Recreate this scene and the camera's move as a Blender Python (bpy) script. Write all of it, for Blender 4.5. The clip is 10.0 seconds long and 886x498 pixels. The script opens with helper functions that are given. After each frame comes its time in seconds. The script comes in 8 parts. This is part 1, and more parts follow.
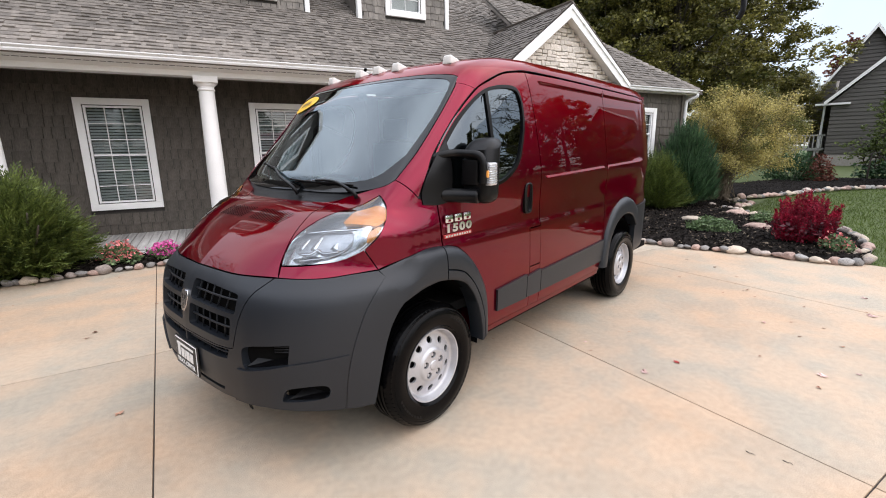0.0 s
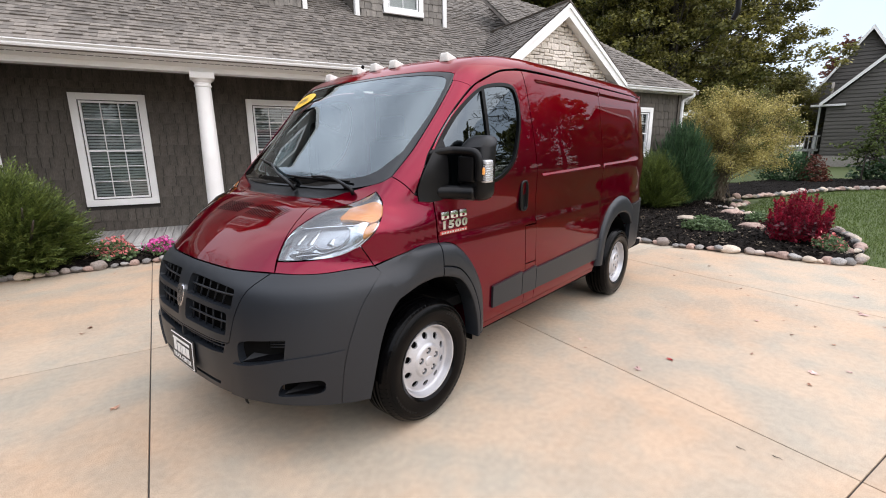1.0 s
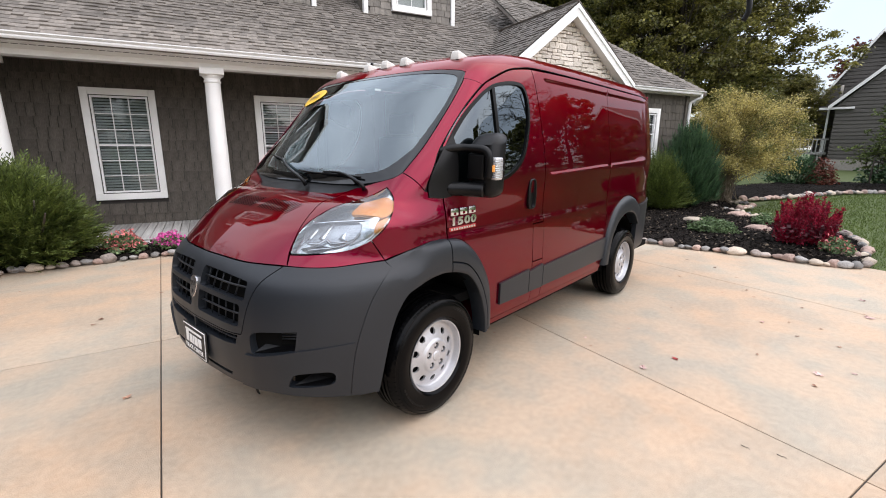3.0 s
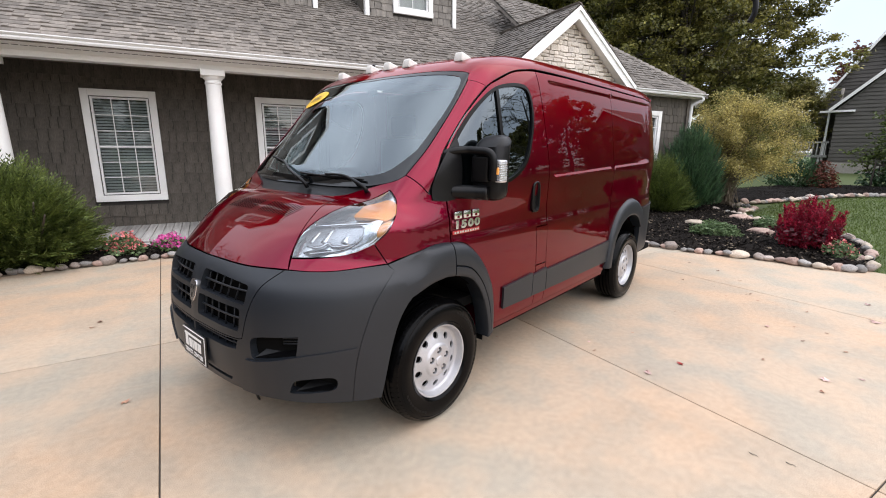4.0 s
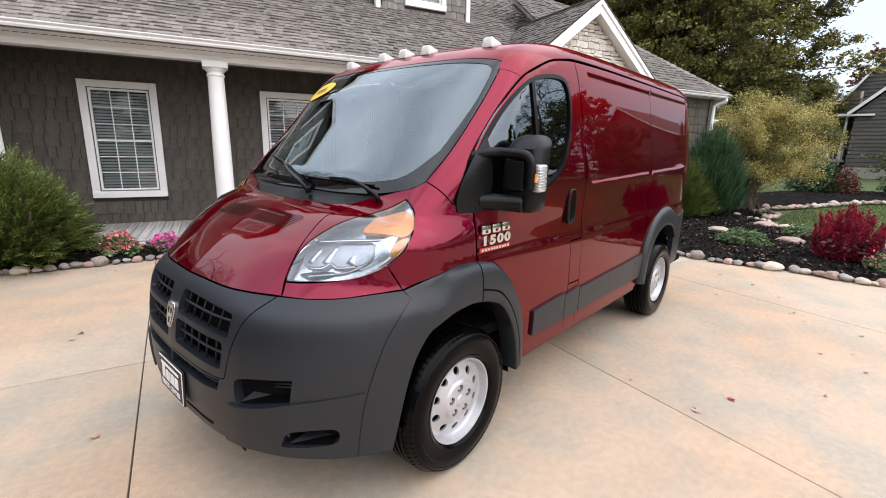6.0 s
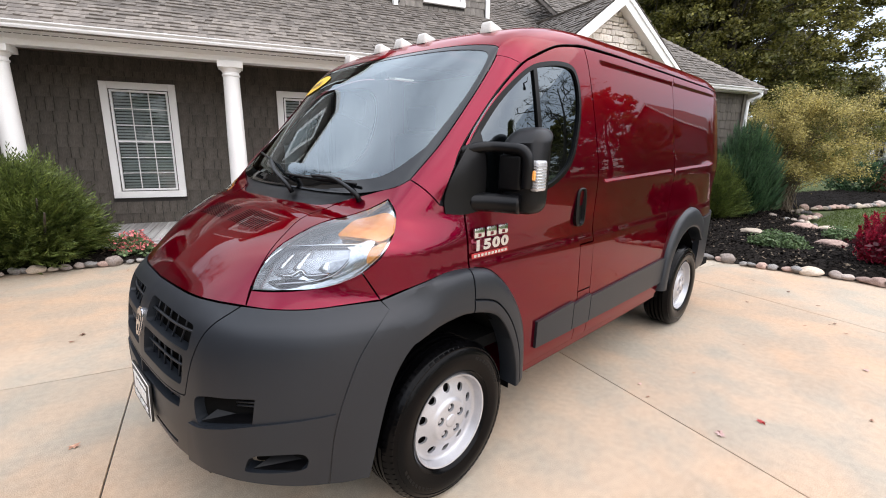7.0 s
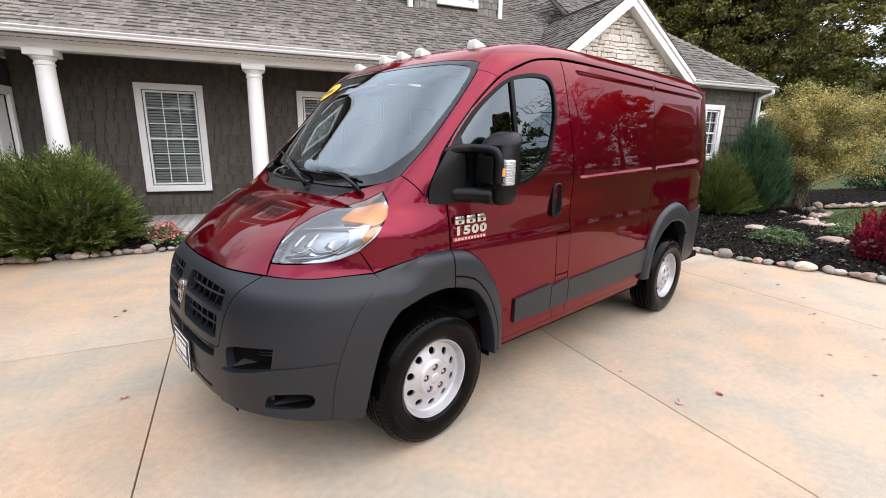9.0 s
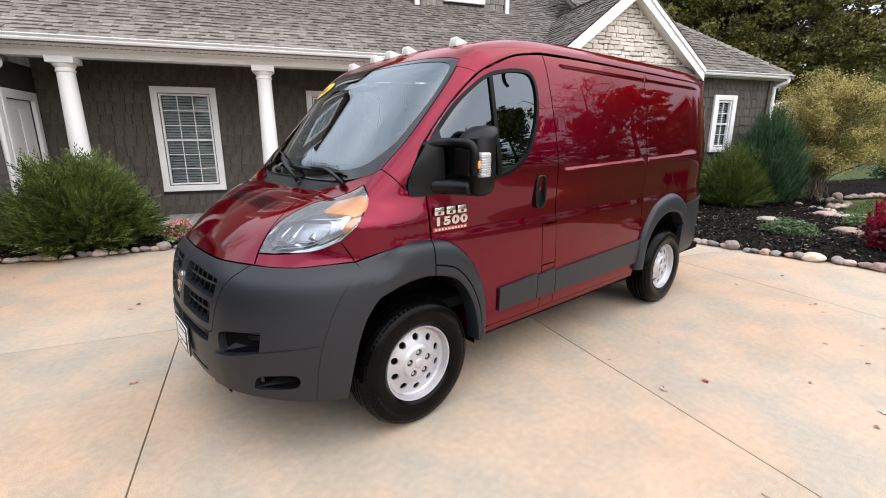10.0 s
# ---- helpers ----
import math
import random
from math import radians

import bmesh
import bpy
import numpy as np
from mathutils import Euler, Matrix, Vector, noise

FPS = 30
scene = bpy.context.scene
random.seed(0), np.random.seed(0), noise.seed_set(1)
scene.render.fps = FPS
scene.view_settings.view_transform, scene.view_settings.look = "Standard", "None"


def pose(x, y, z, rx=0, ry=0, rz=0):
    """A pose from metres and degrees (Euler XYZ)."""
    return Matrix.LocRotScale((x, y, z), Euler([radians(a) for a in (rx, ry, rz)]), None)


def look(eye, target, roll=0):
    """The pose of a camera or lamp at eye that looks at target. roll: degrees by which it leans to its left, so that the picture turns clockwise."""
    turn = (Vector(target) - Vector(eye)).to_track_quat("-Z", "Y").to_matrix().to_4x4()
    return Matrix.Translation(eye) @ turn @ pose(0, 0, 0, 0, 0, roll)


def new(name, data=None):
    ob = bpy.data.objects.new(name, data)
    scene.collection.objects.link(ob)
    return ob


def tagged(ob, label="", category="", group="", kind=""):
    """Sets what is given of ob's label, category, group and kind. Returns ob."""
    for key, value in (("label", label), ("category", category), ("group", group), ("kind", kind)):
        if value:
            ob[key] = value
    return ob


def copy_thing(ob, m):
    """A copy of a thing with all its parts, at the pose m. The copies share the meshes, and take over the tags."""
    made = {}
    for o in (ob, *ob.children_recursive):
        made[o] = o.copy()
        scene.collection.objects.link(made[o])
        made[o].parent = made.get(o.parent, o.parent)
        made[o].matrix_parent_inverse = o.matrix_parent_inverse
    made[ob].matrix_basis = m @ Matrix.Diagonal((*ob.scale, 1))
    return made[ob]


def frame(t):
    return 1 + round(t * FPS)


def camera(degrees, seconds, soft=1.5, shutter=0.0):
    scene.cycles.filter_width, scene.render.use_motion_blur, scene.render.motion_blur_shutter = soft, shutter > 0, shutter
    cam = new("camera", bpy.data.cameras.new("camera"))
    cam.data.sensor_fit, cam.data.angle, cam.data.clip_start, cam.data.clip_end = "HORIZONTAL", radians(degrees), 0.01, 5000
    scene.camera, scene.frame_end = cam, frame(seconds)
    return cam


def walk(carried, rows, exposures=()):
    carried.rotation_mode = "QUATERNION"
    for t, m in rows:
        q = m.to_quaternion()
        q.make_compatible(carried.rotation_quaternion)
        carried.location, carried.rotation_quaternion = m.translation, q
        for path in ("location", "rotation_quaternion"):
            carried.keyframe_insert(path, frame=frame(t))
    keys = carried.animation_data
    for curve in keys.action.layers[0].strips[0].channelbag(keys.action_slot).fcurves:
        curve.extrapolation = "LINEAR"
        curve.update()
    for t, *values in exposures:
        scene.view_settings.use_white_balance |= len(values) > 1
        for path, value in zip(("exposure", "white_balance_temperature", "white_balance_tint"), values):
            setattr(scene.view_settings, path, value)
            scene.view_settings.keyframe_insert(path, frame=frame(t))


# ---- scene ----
cam = camera(89.4, 10.0, soft=1.0)
PATH = [
    (0, (2.582, -1.759, 1.585), (1.293, -0.292, 1.153), -0.9),
    (0.5, (2.591, -1.757, 1.583), (1.308, -0.286, 1.148), -0.7),
    (1, (2.598, -1.769, 1.578), (1.321, -0.294, 1.139), -0.5),
    (1.5, (2.602, -1.776, 1.571), (1.329, -0.299, 1.124), -0.2),
    (2, (2.6, -1.783, 1.567), (1.323, -0.311, 1.118), -0.0),
    (2.5, (2.598, -1.814, 1.568), (1.313, -0.348, 1.121), 0.1),
    (4, (2.559, -1.799, 1.569), (1.268, -0.334, 1.134), 0.3),
    (4.5, (2.465, -1.759, 1.579), (1.186, -0.283, 1.147), 0.4),
    (5, (2.341, -1.731, 1.587), (1.069, -0.25, 1.153), 0.7),
    (5.5, (2.256, -1.69, 1.589), (0.976, -0.217, 1.152), 1.0),
    (7, (2.191, -1.294, 1.562), (0.806, 0.078, 1.118), 0.8),
    (7.5, (2.207, -1.305, 1.563), (0.8, 0.047, 1.124), 0.8),
    (8, (2.316, -1.394, 1.566), (0.901, -0.05, 1.129), 0.9),
    (8.5, (2.449, -1.467, 1.583), (1.027, -0.134, 1.136), 1.0),
    (9, (2.573, -1.442, 1.59), (1.136, -0.129, 1.128), 0.9),
    (9.5, (2.715, -1.364, 1.58), (1.255, -0.081, 1.107), 0.4),
    (10, (2.783, -1.367, 1.578), (1.297, -0.115, 1.103), -0.2),
]
walk(cam, [(t, look(eye, target, roll)) for t, eye, target, roll in PATH], [(0, 0.46, 6680, 15), (2.5, 0.47, 6680, 15), (5.5, 0.52, 6680, 15), (7, 0.62, 6680, 15), (8.5, 0.64, 6680, 15), (10, 0.56, 6680, 15)])

# ---- world and sun ----
world = bpy.data.worlds.new("overcast_sky")
scene.world = world
world.use_nodes = True
wn, wl = world.node_tree.nodes, world.node_tree.links
wn.clear()
sky = wn.new("ShaderNodeTexSky")
sky.sky_type, sky.sun_disc = "NISHITA", False
sky.sun_elevation, sky.sun_rotation = radians(46.5), radians(77.8)
w_coord, w_noise, w_ramp, w_mix = wn.new("ShaderNodeTexCoord"), wn.new("ShaderNodeTexNoise"), wn.new("ShaderNodeValToRGB"), wn.new("ShaderNodeMix")
w_noise.inputs["Scale"].default_value, w_noise.inputs["Detail"].default_value = 2.2, 3.0
w_ramp.color_ramp.elements[0].position, w_ramp.color_ramp.elements[1].position = 0.12, 0.72
w_mix.data_type = "RGBA"
w_sep, w_rise, w_tint = wn.new("ShaderNodeSeparateXYZ"), wn.new("ShaderNodeMapRange"), wn.new("ShaderNodeMix")
w_rise.inputs["From Min"].default_value, w_rise.inputs["From Max"].default_value = 0.10, 0.66
w_tint.data_type = "RGBA"
w_tint.inputs[6].default_value, w_tint.inputs[7].default_value = (5.0, 5.5, 6.1, 1), (12.4, 13.6, 15.0, 1)
w_bg, w_out = wn.new("ShaderNodeBackground"), wn.new("ShaderNodeOutputWorld")
w_bg.inputs["Strength"].default_value = 0.15
wl.new(w_coord.outputs["Generated"], w_noise.inputs["Vector"])
wl.new(w_noise.outputs["Fac"], w_ramp.inputs["Fac"])
wl.new(w_coord.outputs["Generated"], w_sep.inputs["Vector"])
wl.new(w_sep.outputs["Z"], w_rise.inputs["Value"])
wl.new(w_rise.outputs["Result"], w_tint.inputs["Factor"])
wl.new(w_tint.outputs[2], w_mix.inputs[7])
wl.new(w_ramp.outputs["Color"], w_mix.inputs["Factor"])
wl.new(sky.outputs["Color"], w_mix.inputs[6])
wl.new(w_mix.outputs[2], w_bg.inputs["Color"])
wl.new(w_bg.outputs["Background"], w_out.inputs["Surface"])
sun = new("sun", bpy.data.lights.new("sun", "SUN"))
sun.data.energy, sun.data.angle, sun.data.color = 1.5, radians(100), (1.0, 0.94, 0.86)
sun.matrix_world = look((7.4, 1.6, 8.0), (0, 0, 0))
scene.view_settings.exposure = 0.1


# ---- materials ----
def principled(name):
    m = bpy.data.materials.new(name)
    m.use_nodes = True
    return m, m.node_tree.nodes, m.node_tree.links, m.node_tree.nodes["Principled BSDF"]


def surface(name, dark, light, scale=8.0, rough=(0.5, 0.7), bump=0.0, fine=60.0, metal=0.0, coat=0.0, island=0.0, piece=0.0, stretch=(1, 1, 1), specular=0.5, through_light=0.0, low=0.35, high=0.65):
    """Two colours mixed by coarse and fine noise, roughness that varies with it, and a fine relief."""
    m, n, l, p = principled(name)
    co, mp = n.new("ShaderNodeTexCoord"), n.new("ShaderNodeMapping")
    mp.inputs["Scale"].default_value = stretch
    l.new(co.outputs["Object"], mp.inputs["Vector"])
    a, b = n.new("ShaderNodeTexNoise"), n.new("ShaderNodeTexNoise")
    a.inputs["Scale"].default_value, a.inputs["Detail"].default_value = scale, 5.0
    b.inputs["Scale"].default_value, b.inputs["Detail"].default_value = fine, 4.0
    for t in (a, b):
        l.new(mp.outputs["Vector"], t.inputs["Vector"])
    add = n.new("ShaderNodeMath")
    add.operation = "MULTIPLY_ADD"
    l.new(b.outputs["Fac"], add.inputs[0])
    add.inputs[1].default_value = 0.5
    half = n.new("ShaderNodeMath")
    half.operation = "MULTIPLY_ADD"
    l.new(a.outputs["Fac"], half.inputs[0])
    half.inputs[1].default_value, half.inputs[2].default_value = 0.5, 0.0
    l.new(half.outputs[0], add.inputs[2])
    ramp = n.new("ShaderNodeValToRGB")
    ramp.color_ramp.elements[0].position, ramp.color_ramp.elements[1].position = low, high
    ramp.color_ramp.elements[0].color, ramp.color_ramp.elements[1].color = (*dark, 1), (*light, 1)
    l.new(add.outputs[0], ramp.inputs["Fac"])
    colour = ramp.outputs["Color"]
    for amount, source in ((island, "island"), (piece, "piece")):
        if amount:
            if source == "island":
                r = n.new("ShaderNodeNewGeometry").outputs["Random Per Island"]
            else:
                r = n.new("ShaderNodeObjectInfo").outputs["Random"]
            rng, hsv = n.new("ShaderNodeMapRange"), n.new("ShaderNodeHueSaturation")
            rng.inputs["To Min"].default_value, rng.inputs["To Max"].default_value = 1 - amount, 1 + amount
            l.new(r, rng.inputs["Value"])
            l.new(rng.outputs["Result"], hsv.inputs["Value"])
            l.new(colour, hsv.inputs["Color"])
            colour = hsv.outputs["Color"]
    l.new(colour, p.inputs["Base Color"])
    rr = n.new("ShaderNodeMapRange")
    rr.inputs["To Min"].default_value, rr.inputs["To Max"].default_value = rough
    l.new(add.outputs[0], rr.inputs["Value"])
    l.new(rr.outputs["Result"], p.inputs["Roughness"])
    p.inputs["Metallic"].default_value, p.inputs["Coat Weight"].default_value, p.inputs["Coat Roughness"].default_value = metal, coat, 0.03
    p.inputs["Specular IOR Level"].default_value = specular
    if bump:
        bn = n.new("ShaderNodeBump")
        bn.inputs["Strength"].default_value, bn.inputs["Distance"].default_value = min(1.0, bump * 40), bump
        l.new(add.outputs[0], bn.inputs["Height"])
        l.new(bn.outputs["Normal"], p.inputs["Normal"])
    if through_light:
        t, mix, out = n.new("ShaderNodeBsdfTranslucent"), n.new("ShaderNodeMixShader"), n["Material Output"]
        l.new(colour, t.inputs["Color"])
        mix.inputs["Fac"].default_value = through_light
        l.new(p.outputs["BSDF"], mix.inputs[1])
        l.new(t.outputs["BSDF"], mix.inputs[2])
        l.new(mix.outputs["Shader"], out.inputs["Surface"])
    return m


def thin_glass(name, tint, gloss=1.5, sheen=(1, 1, 1)):
    """A single pane: tinted clear, with the sheen of glass."""
    m, n, l, p = principled(name)
    clear, shine, mix, fres = n.new("ShaderNodeBsdfTransparent"), n.new("ShaderNodeBsdfGlossy"), n.new("ShaderNodeMixShader"), n.new("ShaderNodeFresnel")
    clear.inputs["Color"].default_value = (*tint, 1)
    shine.inputs["Roughness"].default_value = 0.004
    shine.inputs["Color"].default_value = (*sheen, 1)
    fres.inputs["IOR"].default_value = gloss
    l.new(fres.outputs["Fac"], mix.inputs["Fac"])
    l.new(clear.outputs["BSDF"], mix.inputs[1])
    l.new(shine.outputs["BSDF"], mix.inputs[2])
    l.new(mix.outputs["Shader"], n["Material Output"].inputs["Surface"])
    return m


def concrete(name):
    """Sun-bleached concrete: broad tan stains, a mottle of orange and grey, fine sand speckle and pores."""
    m, n, l, p = principled(name)
    co = n.new("ShaderNodeTexCoord")
    layers = []
    for scale, detail, low, high in ((0.55, 6.0, 0.44, 0.56), (2.1, 8.0, 0.40, 0.60), (24.0, 9.0, 0.36, 0.64), (190.0, 4.0, 0.38, 0.62)):
        t, r = n.new("ShaderNodeTexNoise"), n.new("ShaderNodeMapRange")
        t.inputs["Scale"].default_value, t.inputs["Detail"].default_value = scale, detail
        r.inputs["From Min"].default_value, r.inputs["From Max"].default_value = low, high
        l.new(co.outputs["Object"], t.inputs["Vector"])
        l.new(t.outputs["Fac"], r.inputs["Value"])
        layers.append(r.outputs["Result"])
    colour = None
    for (dark, light, amount), fac in zip((((0.50, 0.288, 0.152), (0.43, 0.380, 0.300), 1.0), ((0.31, 0.292, 0.232), (0.62, 0.390, 0.230), 0.55), ((0.29, 0.240, 0.178), (0.55, 0.435, 0.322), 0.27), ((0.16, 0.132, 0.104), (0.62, 0.52, 0.415), 0.27)), layers):
        pair = n.new("ShaderNodeMix")
        pair.data_type = "RGBA"
        pair.inputs[6].default_value, pair.inputs[7].default_value = (*dark, 1), (*light, 1)
        l.new(fac, pair.inputs["Factor"])
        if colour is None:
            colour = pair.outputs[2]
        else:
            over = n.new("ShaderNodeMix")
            over.data_type = "RGBA"
            over.inputs["Factor"].default_value = amount
            l.new(colour, over.inputs[6])
            l.new(pair.outputs[2], over.inputs[7])
            colour = over.outputs[2]
    info, rng, hsv = n.new("ShaderNodeObjectInfo"), n.new("ShaderNodeMapRange"), n.new("ShaderNodeHueSaturation")
    rng.inputs["To Min"].default_value, rng.inputs["To Max"].default_value = 0.96, 1.04
    l.new(info.outputs["Random"], rng.inputs["Value"])
    l.new(rng.outputs["Result"], hsv.inputs["Value"])
    l.new(colour, hsv.inputs["Color"])
    l.new(hsv.outputs["Color"], p.inputs["Base Color"])
    p.inputs["Roughness"].default_value = 0.72
    bn = n.new("ShaderNodeBump")
    bn.inputs["Strength"].default_value, bn.inputs["Distance"].default_value = 0.35, 0.002
    l.new(layers[3], bn.inputs["Height"])
    l.new(bn.outputs["Normal"], p.inputs["Normal"])
    return m


PAINT = surface("red_metallic_paint", (0.136, 0.0005, 0.0138), (0.170, 0.0009, 0.0192), 3.0, (0.25, 0.32), 0.0, 900.0, 0.90, 0.72, specular=0.0)
PAINT.node_tree.nodes["Principled BSDF"].inputs["Specular Tint"].default_value = (0.80, 0.22, 0.27, 1)
PAINT.node_tree.nodes["Principled BSDF"].inputs["Coat Roughness"].default_value = 0.006
PAINT.node_tree.nodes["Principled BSDF"].inputs["Coat IOR"].default_value = 1.45
PLASTIC = surface("grey_bumper_plastic", (0.0080, 0.0103, 0.0140), (0.0130, 0.0160, 0.0208), 2.0, (0.37, 0.45), 0.0005, 700.0, specular=0.43)
BLACK = surface("black_plastic", (0.002, 0.002, 0.0025), (0.004, 0.004, 0.0045), 12.0, (0.30, 0.42), 0.0003, 500.0, specular=0.22)
DARK = surface("dark_cavity", (0.002, 0.002, 0.002), (0.004, 0.004, 0.004), 6.0, (0.85, 0.95), specular=0.1)
RUBBER = surface("tyre_rubber", (0.0010, 0.0010, 0.0012), (0.0022, 0.0022, 0.0025), 10.0, (0.13, 0.22), 0.0004, 200.0, specular=0.10)
GASKET = surface("rubber_seal", (0.003, 0.003, 0.003), (0.006, 0.006, 0.006), 10.0, (0.24, 0.34), specular=0.12)
FRIT = surface("black_glazed_border", (0.003, 0.0034, 0.004), (0.005, 0.0055, 0.006), 6.0, (0.03, 0.06), specular=0.45)
SILVER = surface("silver_wheel_paint", (0.42, 0.42, 0.44), (0.54, 0.54, 0.56), 14.0, (0.28, 0.40), 0.0, 300.0, 0.5)
CHROME = surface("chrome", (0.62, 0.62, 0.64), (0.78, 0.78, 0.80), 9.0, (0.08, 0.18), 0.0, 90.0, 1.0)
WINDSCREEN = thin_glass("windscreen_glass", (0.66, 0.75, 0.74), 2.3, (0.84, 0.95, 1.0))
SIDE_GLASS = thin_glass("dark_side_glass", (0.05, 0.06, 0.06), 1.95, (0.80, 0.92, 1.0))
HOUSE_GLASS = thin_glass("house_window_glass", (0.62, 0.68, 0.68), 1.7)
AMBER = surface("amber_reflector", (0.80, 0.26, 0.03), (0.95, 0.46, 0.12), 40.0, (0.12, 0.2), 0.0, 220.0, 0.0, 1.0)
LAMP_SILVER = surface("reflector_silver", (0.48, 0.51, 0.54), (0.76, 0.79, 0.82), 16.0, (0.10, 0.24), 0.0, 90.0, 0.85)
LAMP_WHITE = surface("frosted_lamp_cover", (0.56, 0.53, 0.49), (0.70, 0.67, 0.62), 30.0, (0.3, 0.45), 0.0, 200.0)
WHITE = surface("white_trim_paint", (0.83, 0.825, 0.80), (0.91, 0.905, 0.885), 3.0, (0.4, 0.55), 0.0004, 90.0)
WHITE_GLOSS = surface("white_vinyl", (0.78, 0.78, 0.77), (0.88, 0.88, 0.87), 4.0, (0.3, 0.4), 0.0, 90.0)
YELLOW = surface("yellow_sticker", (0.75, 0.42, 0.01), (0.85, 0.52, 0.02), 20.0, (0.4, 0.5))
CAB = surface("grey_cab_trim", (0.13, 0.13, 0.135), (0.20, 0.20, 0.205), 9.0, (0.7, 0.85), 0.0008, 300.0)
CAB_LIGHT = surface("pale_partition", (0.55, 0.56, 0.56), (0.66, 0.67, 0.67), 9.0, (0.6, 0.75))
CONCRETE = concrete("concrete")
JOINT = surface("joint_filler", (0.035, 0.030, 0.026), (0.07, 0.06, 0.05), 9.0, (0.8, 0.95))
SHAKE = surface("cedar_shake", (0.044, 0.0375, 0.030), (0.124, 0.108, 0.089), 3.0, (0.7, 0.9), 0.003, 45.0, piece=0.10, island=0.10, stretch=(3, 3, 0.35))
# brown ceiling tone added to cut bounce and keep the porch wall dark
PORCH_WOOD = surface("brown_porch_wood", (0.07, 0.048, 0.032), (0.15, 0.105, 0.07), 2.0, (0.5, 0.65), 0.001, 40.0, stretch=(0.4, 4, 4))
SHAKE_PALE = surface("weathered_pale_shake", (0.13, 0.118, 0.104), (0.27, 0.245, 0.215), 3.0, (0.7, 0.9), 0.003, 45.0, island=0.22, stretch=(3, 3, 0.35))
TAUPE = surface("taupe_window_stop", (0.05, 0.045, 0.04), (0.08, 0.07, 0.062), 6.0, (0.5, 0.6))
SIGNAL_CLEAR = surface("clear_signal_lens", (0.36, 0.36, 0.37), (0.62, 0.62, 0.63), 60.0, (0.06, 0.14), 0.0, 300.0, 0.3, 1.0)
SHAKE_WALL = surface("shake_backing", (0.03, 0.027, 0.024), (0.05, 0.045, 0.04), 3.0, (0.8, 0.9))
SHINGLE = surface("roof_shingle", (0.098, 0.085, 0.073), (0.224, 0.198, 0.172), 9.0, (0.85, 0.98), 0.004, 160.0, piece=0.27, island=0.27)
STONE = surface("pale_stone", (0.58, 0.51, 0.43), (0.85, 0.78, 0.70), 4.0, (0.75, 0.9), 0.006, 40.0, piece=0.14)
MORTAR = surface("mortar", (0.30, 0.27, 0.24), (0.42, 0.39, 0.35), 8.0, (0.85, 0.95), 0.003, 60.0)
DECK = surface("weathered_deck_board", (0.26, 0.25, 0.235), (0.56, 0.55, 0.53), 2.5, (0.6, 0.8), 0.001, 50.0, piece=0.25, stretch=(8, 0.6, 8))
COBBLE = surface("border_cobble", (0.20, 0.165, 0.145), (0.46, 0.385, 0.335), 5.0, (0.7, 0.9), 0.003, 60.0, piece=0.4)
COBBLE_PINK = surface("pink_cobble", (0.22, 0.14, 0.115), (0.50, 0.36, 0.30), 6.0, (0.7, 0.9), 0.003, 60.0, piece=0.3)
COBBLE_GREY = surface("grey_cobble", (0.12, 0.115, 0.11), (0.34, 0.32, 0.30), 6.0, (0.7, 0.9), 0.003, 60.0, piece=0.4)
COBBLE_BUFF = surface("buff_cobble", (0.34, 0.27, 0.20), (0.60, 0.51, 0.42), 6.0, (0.7, 0.9), 0.003, 60.0, piece=0.25)
MULCH = surface("dark_mulch", (0.005, 0.0042, 0.0038), (0.032, 0.026, 0.022), 30.0, (0.9, 1.0), 0.03, 240.0, island=0.8, low=0.40, high=0.66, specular=0.1)
LAWN = surface("lawn_soil", (0.042, 0.064, 0.011), (0.074, 0.102, 0.020), 1.5, (0.8, 0.95), 0.01, 80.0)
BLADE = surface("grass_blade", (0.056, 0.092, 0.013), (0.108, 0.152, 0.028), 1.2, (0.45, 0.6), 0.0, 30.0, island=0.35, through_light=0.25)
JUNIPER = surface("juniper_green", (0.022, 0.042, 0.008), (0.168, 0.215, 0.046), 3.0, (0.5, 0.65), 0.0, 20.0, island=0.40, through_light=0.15)
BLUE_JUNIPER = surface("blue_green_needles", (0.010, 0.038, 0.013), (0.066, 0.135, 0.052), 3.0, (0.5, 0.7), 0.0, 20.0, island=0.6, through_light=0.12)
GOLD_LEAF = surface("yellowing_leaf", (0.26, 0.215, 0.060), (0.58, 0.49, 0.18), 1.3, (0.5, 0.65), 0.0, 20.0, island=0.5, through_light=0.35)
TWIG = surface("tan_twig", (0.10, 0.075, 0.05), (0.22, 0.17, 0.115), 9.0, (0.7, 0.85), 0.0, 60.0)
OLIVE_LEAF = surface("olive_leaf", (0.075, 0.085, 0.020), (0.22, 0.22, 0.06), 1.3, (0.5, 0.65), 0.0, 20.0, island=0.5, through_light=0.3)
# patches mix green and yellowing leaf with lit and dark clumps in the colour
OAK_LEAF = surface("oak_leaf", (0.032, 0.046, 0.011), (0.270, 0.235, 0.055), 0.5, (0.5, 0.65), 0.0, 8.0, island=0.6, through_light=0.3)
RUST_LEAF = surface("rust_leaf", (0.10, 0.030, 0.020), (0.19, 0.060, 0.035), 1.0, (0.5, 0.65), 0.0, 8.0, island=0.4, through_light=0.25)
CRIMSON = surface("crimson_plume", (0.10, 0.001, 0.012), (0.40, 0.004, 0.036), 6.0, (0.6, 0.75), 0.0, 30.0, island=0.5, through_light=0.25)
CRIMSON_LEAF = surface("dark_crimson_leaf", (0.030, 0.003, 0.007), (0.11, 0.008, 0.018), 6.0, (0.5, 0.65), 0.0, 30.0, island=0.5, through_light=0.2)
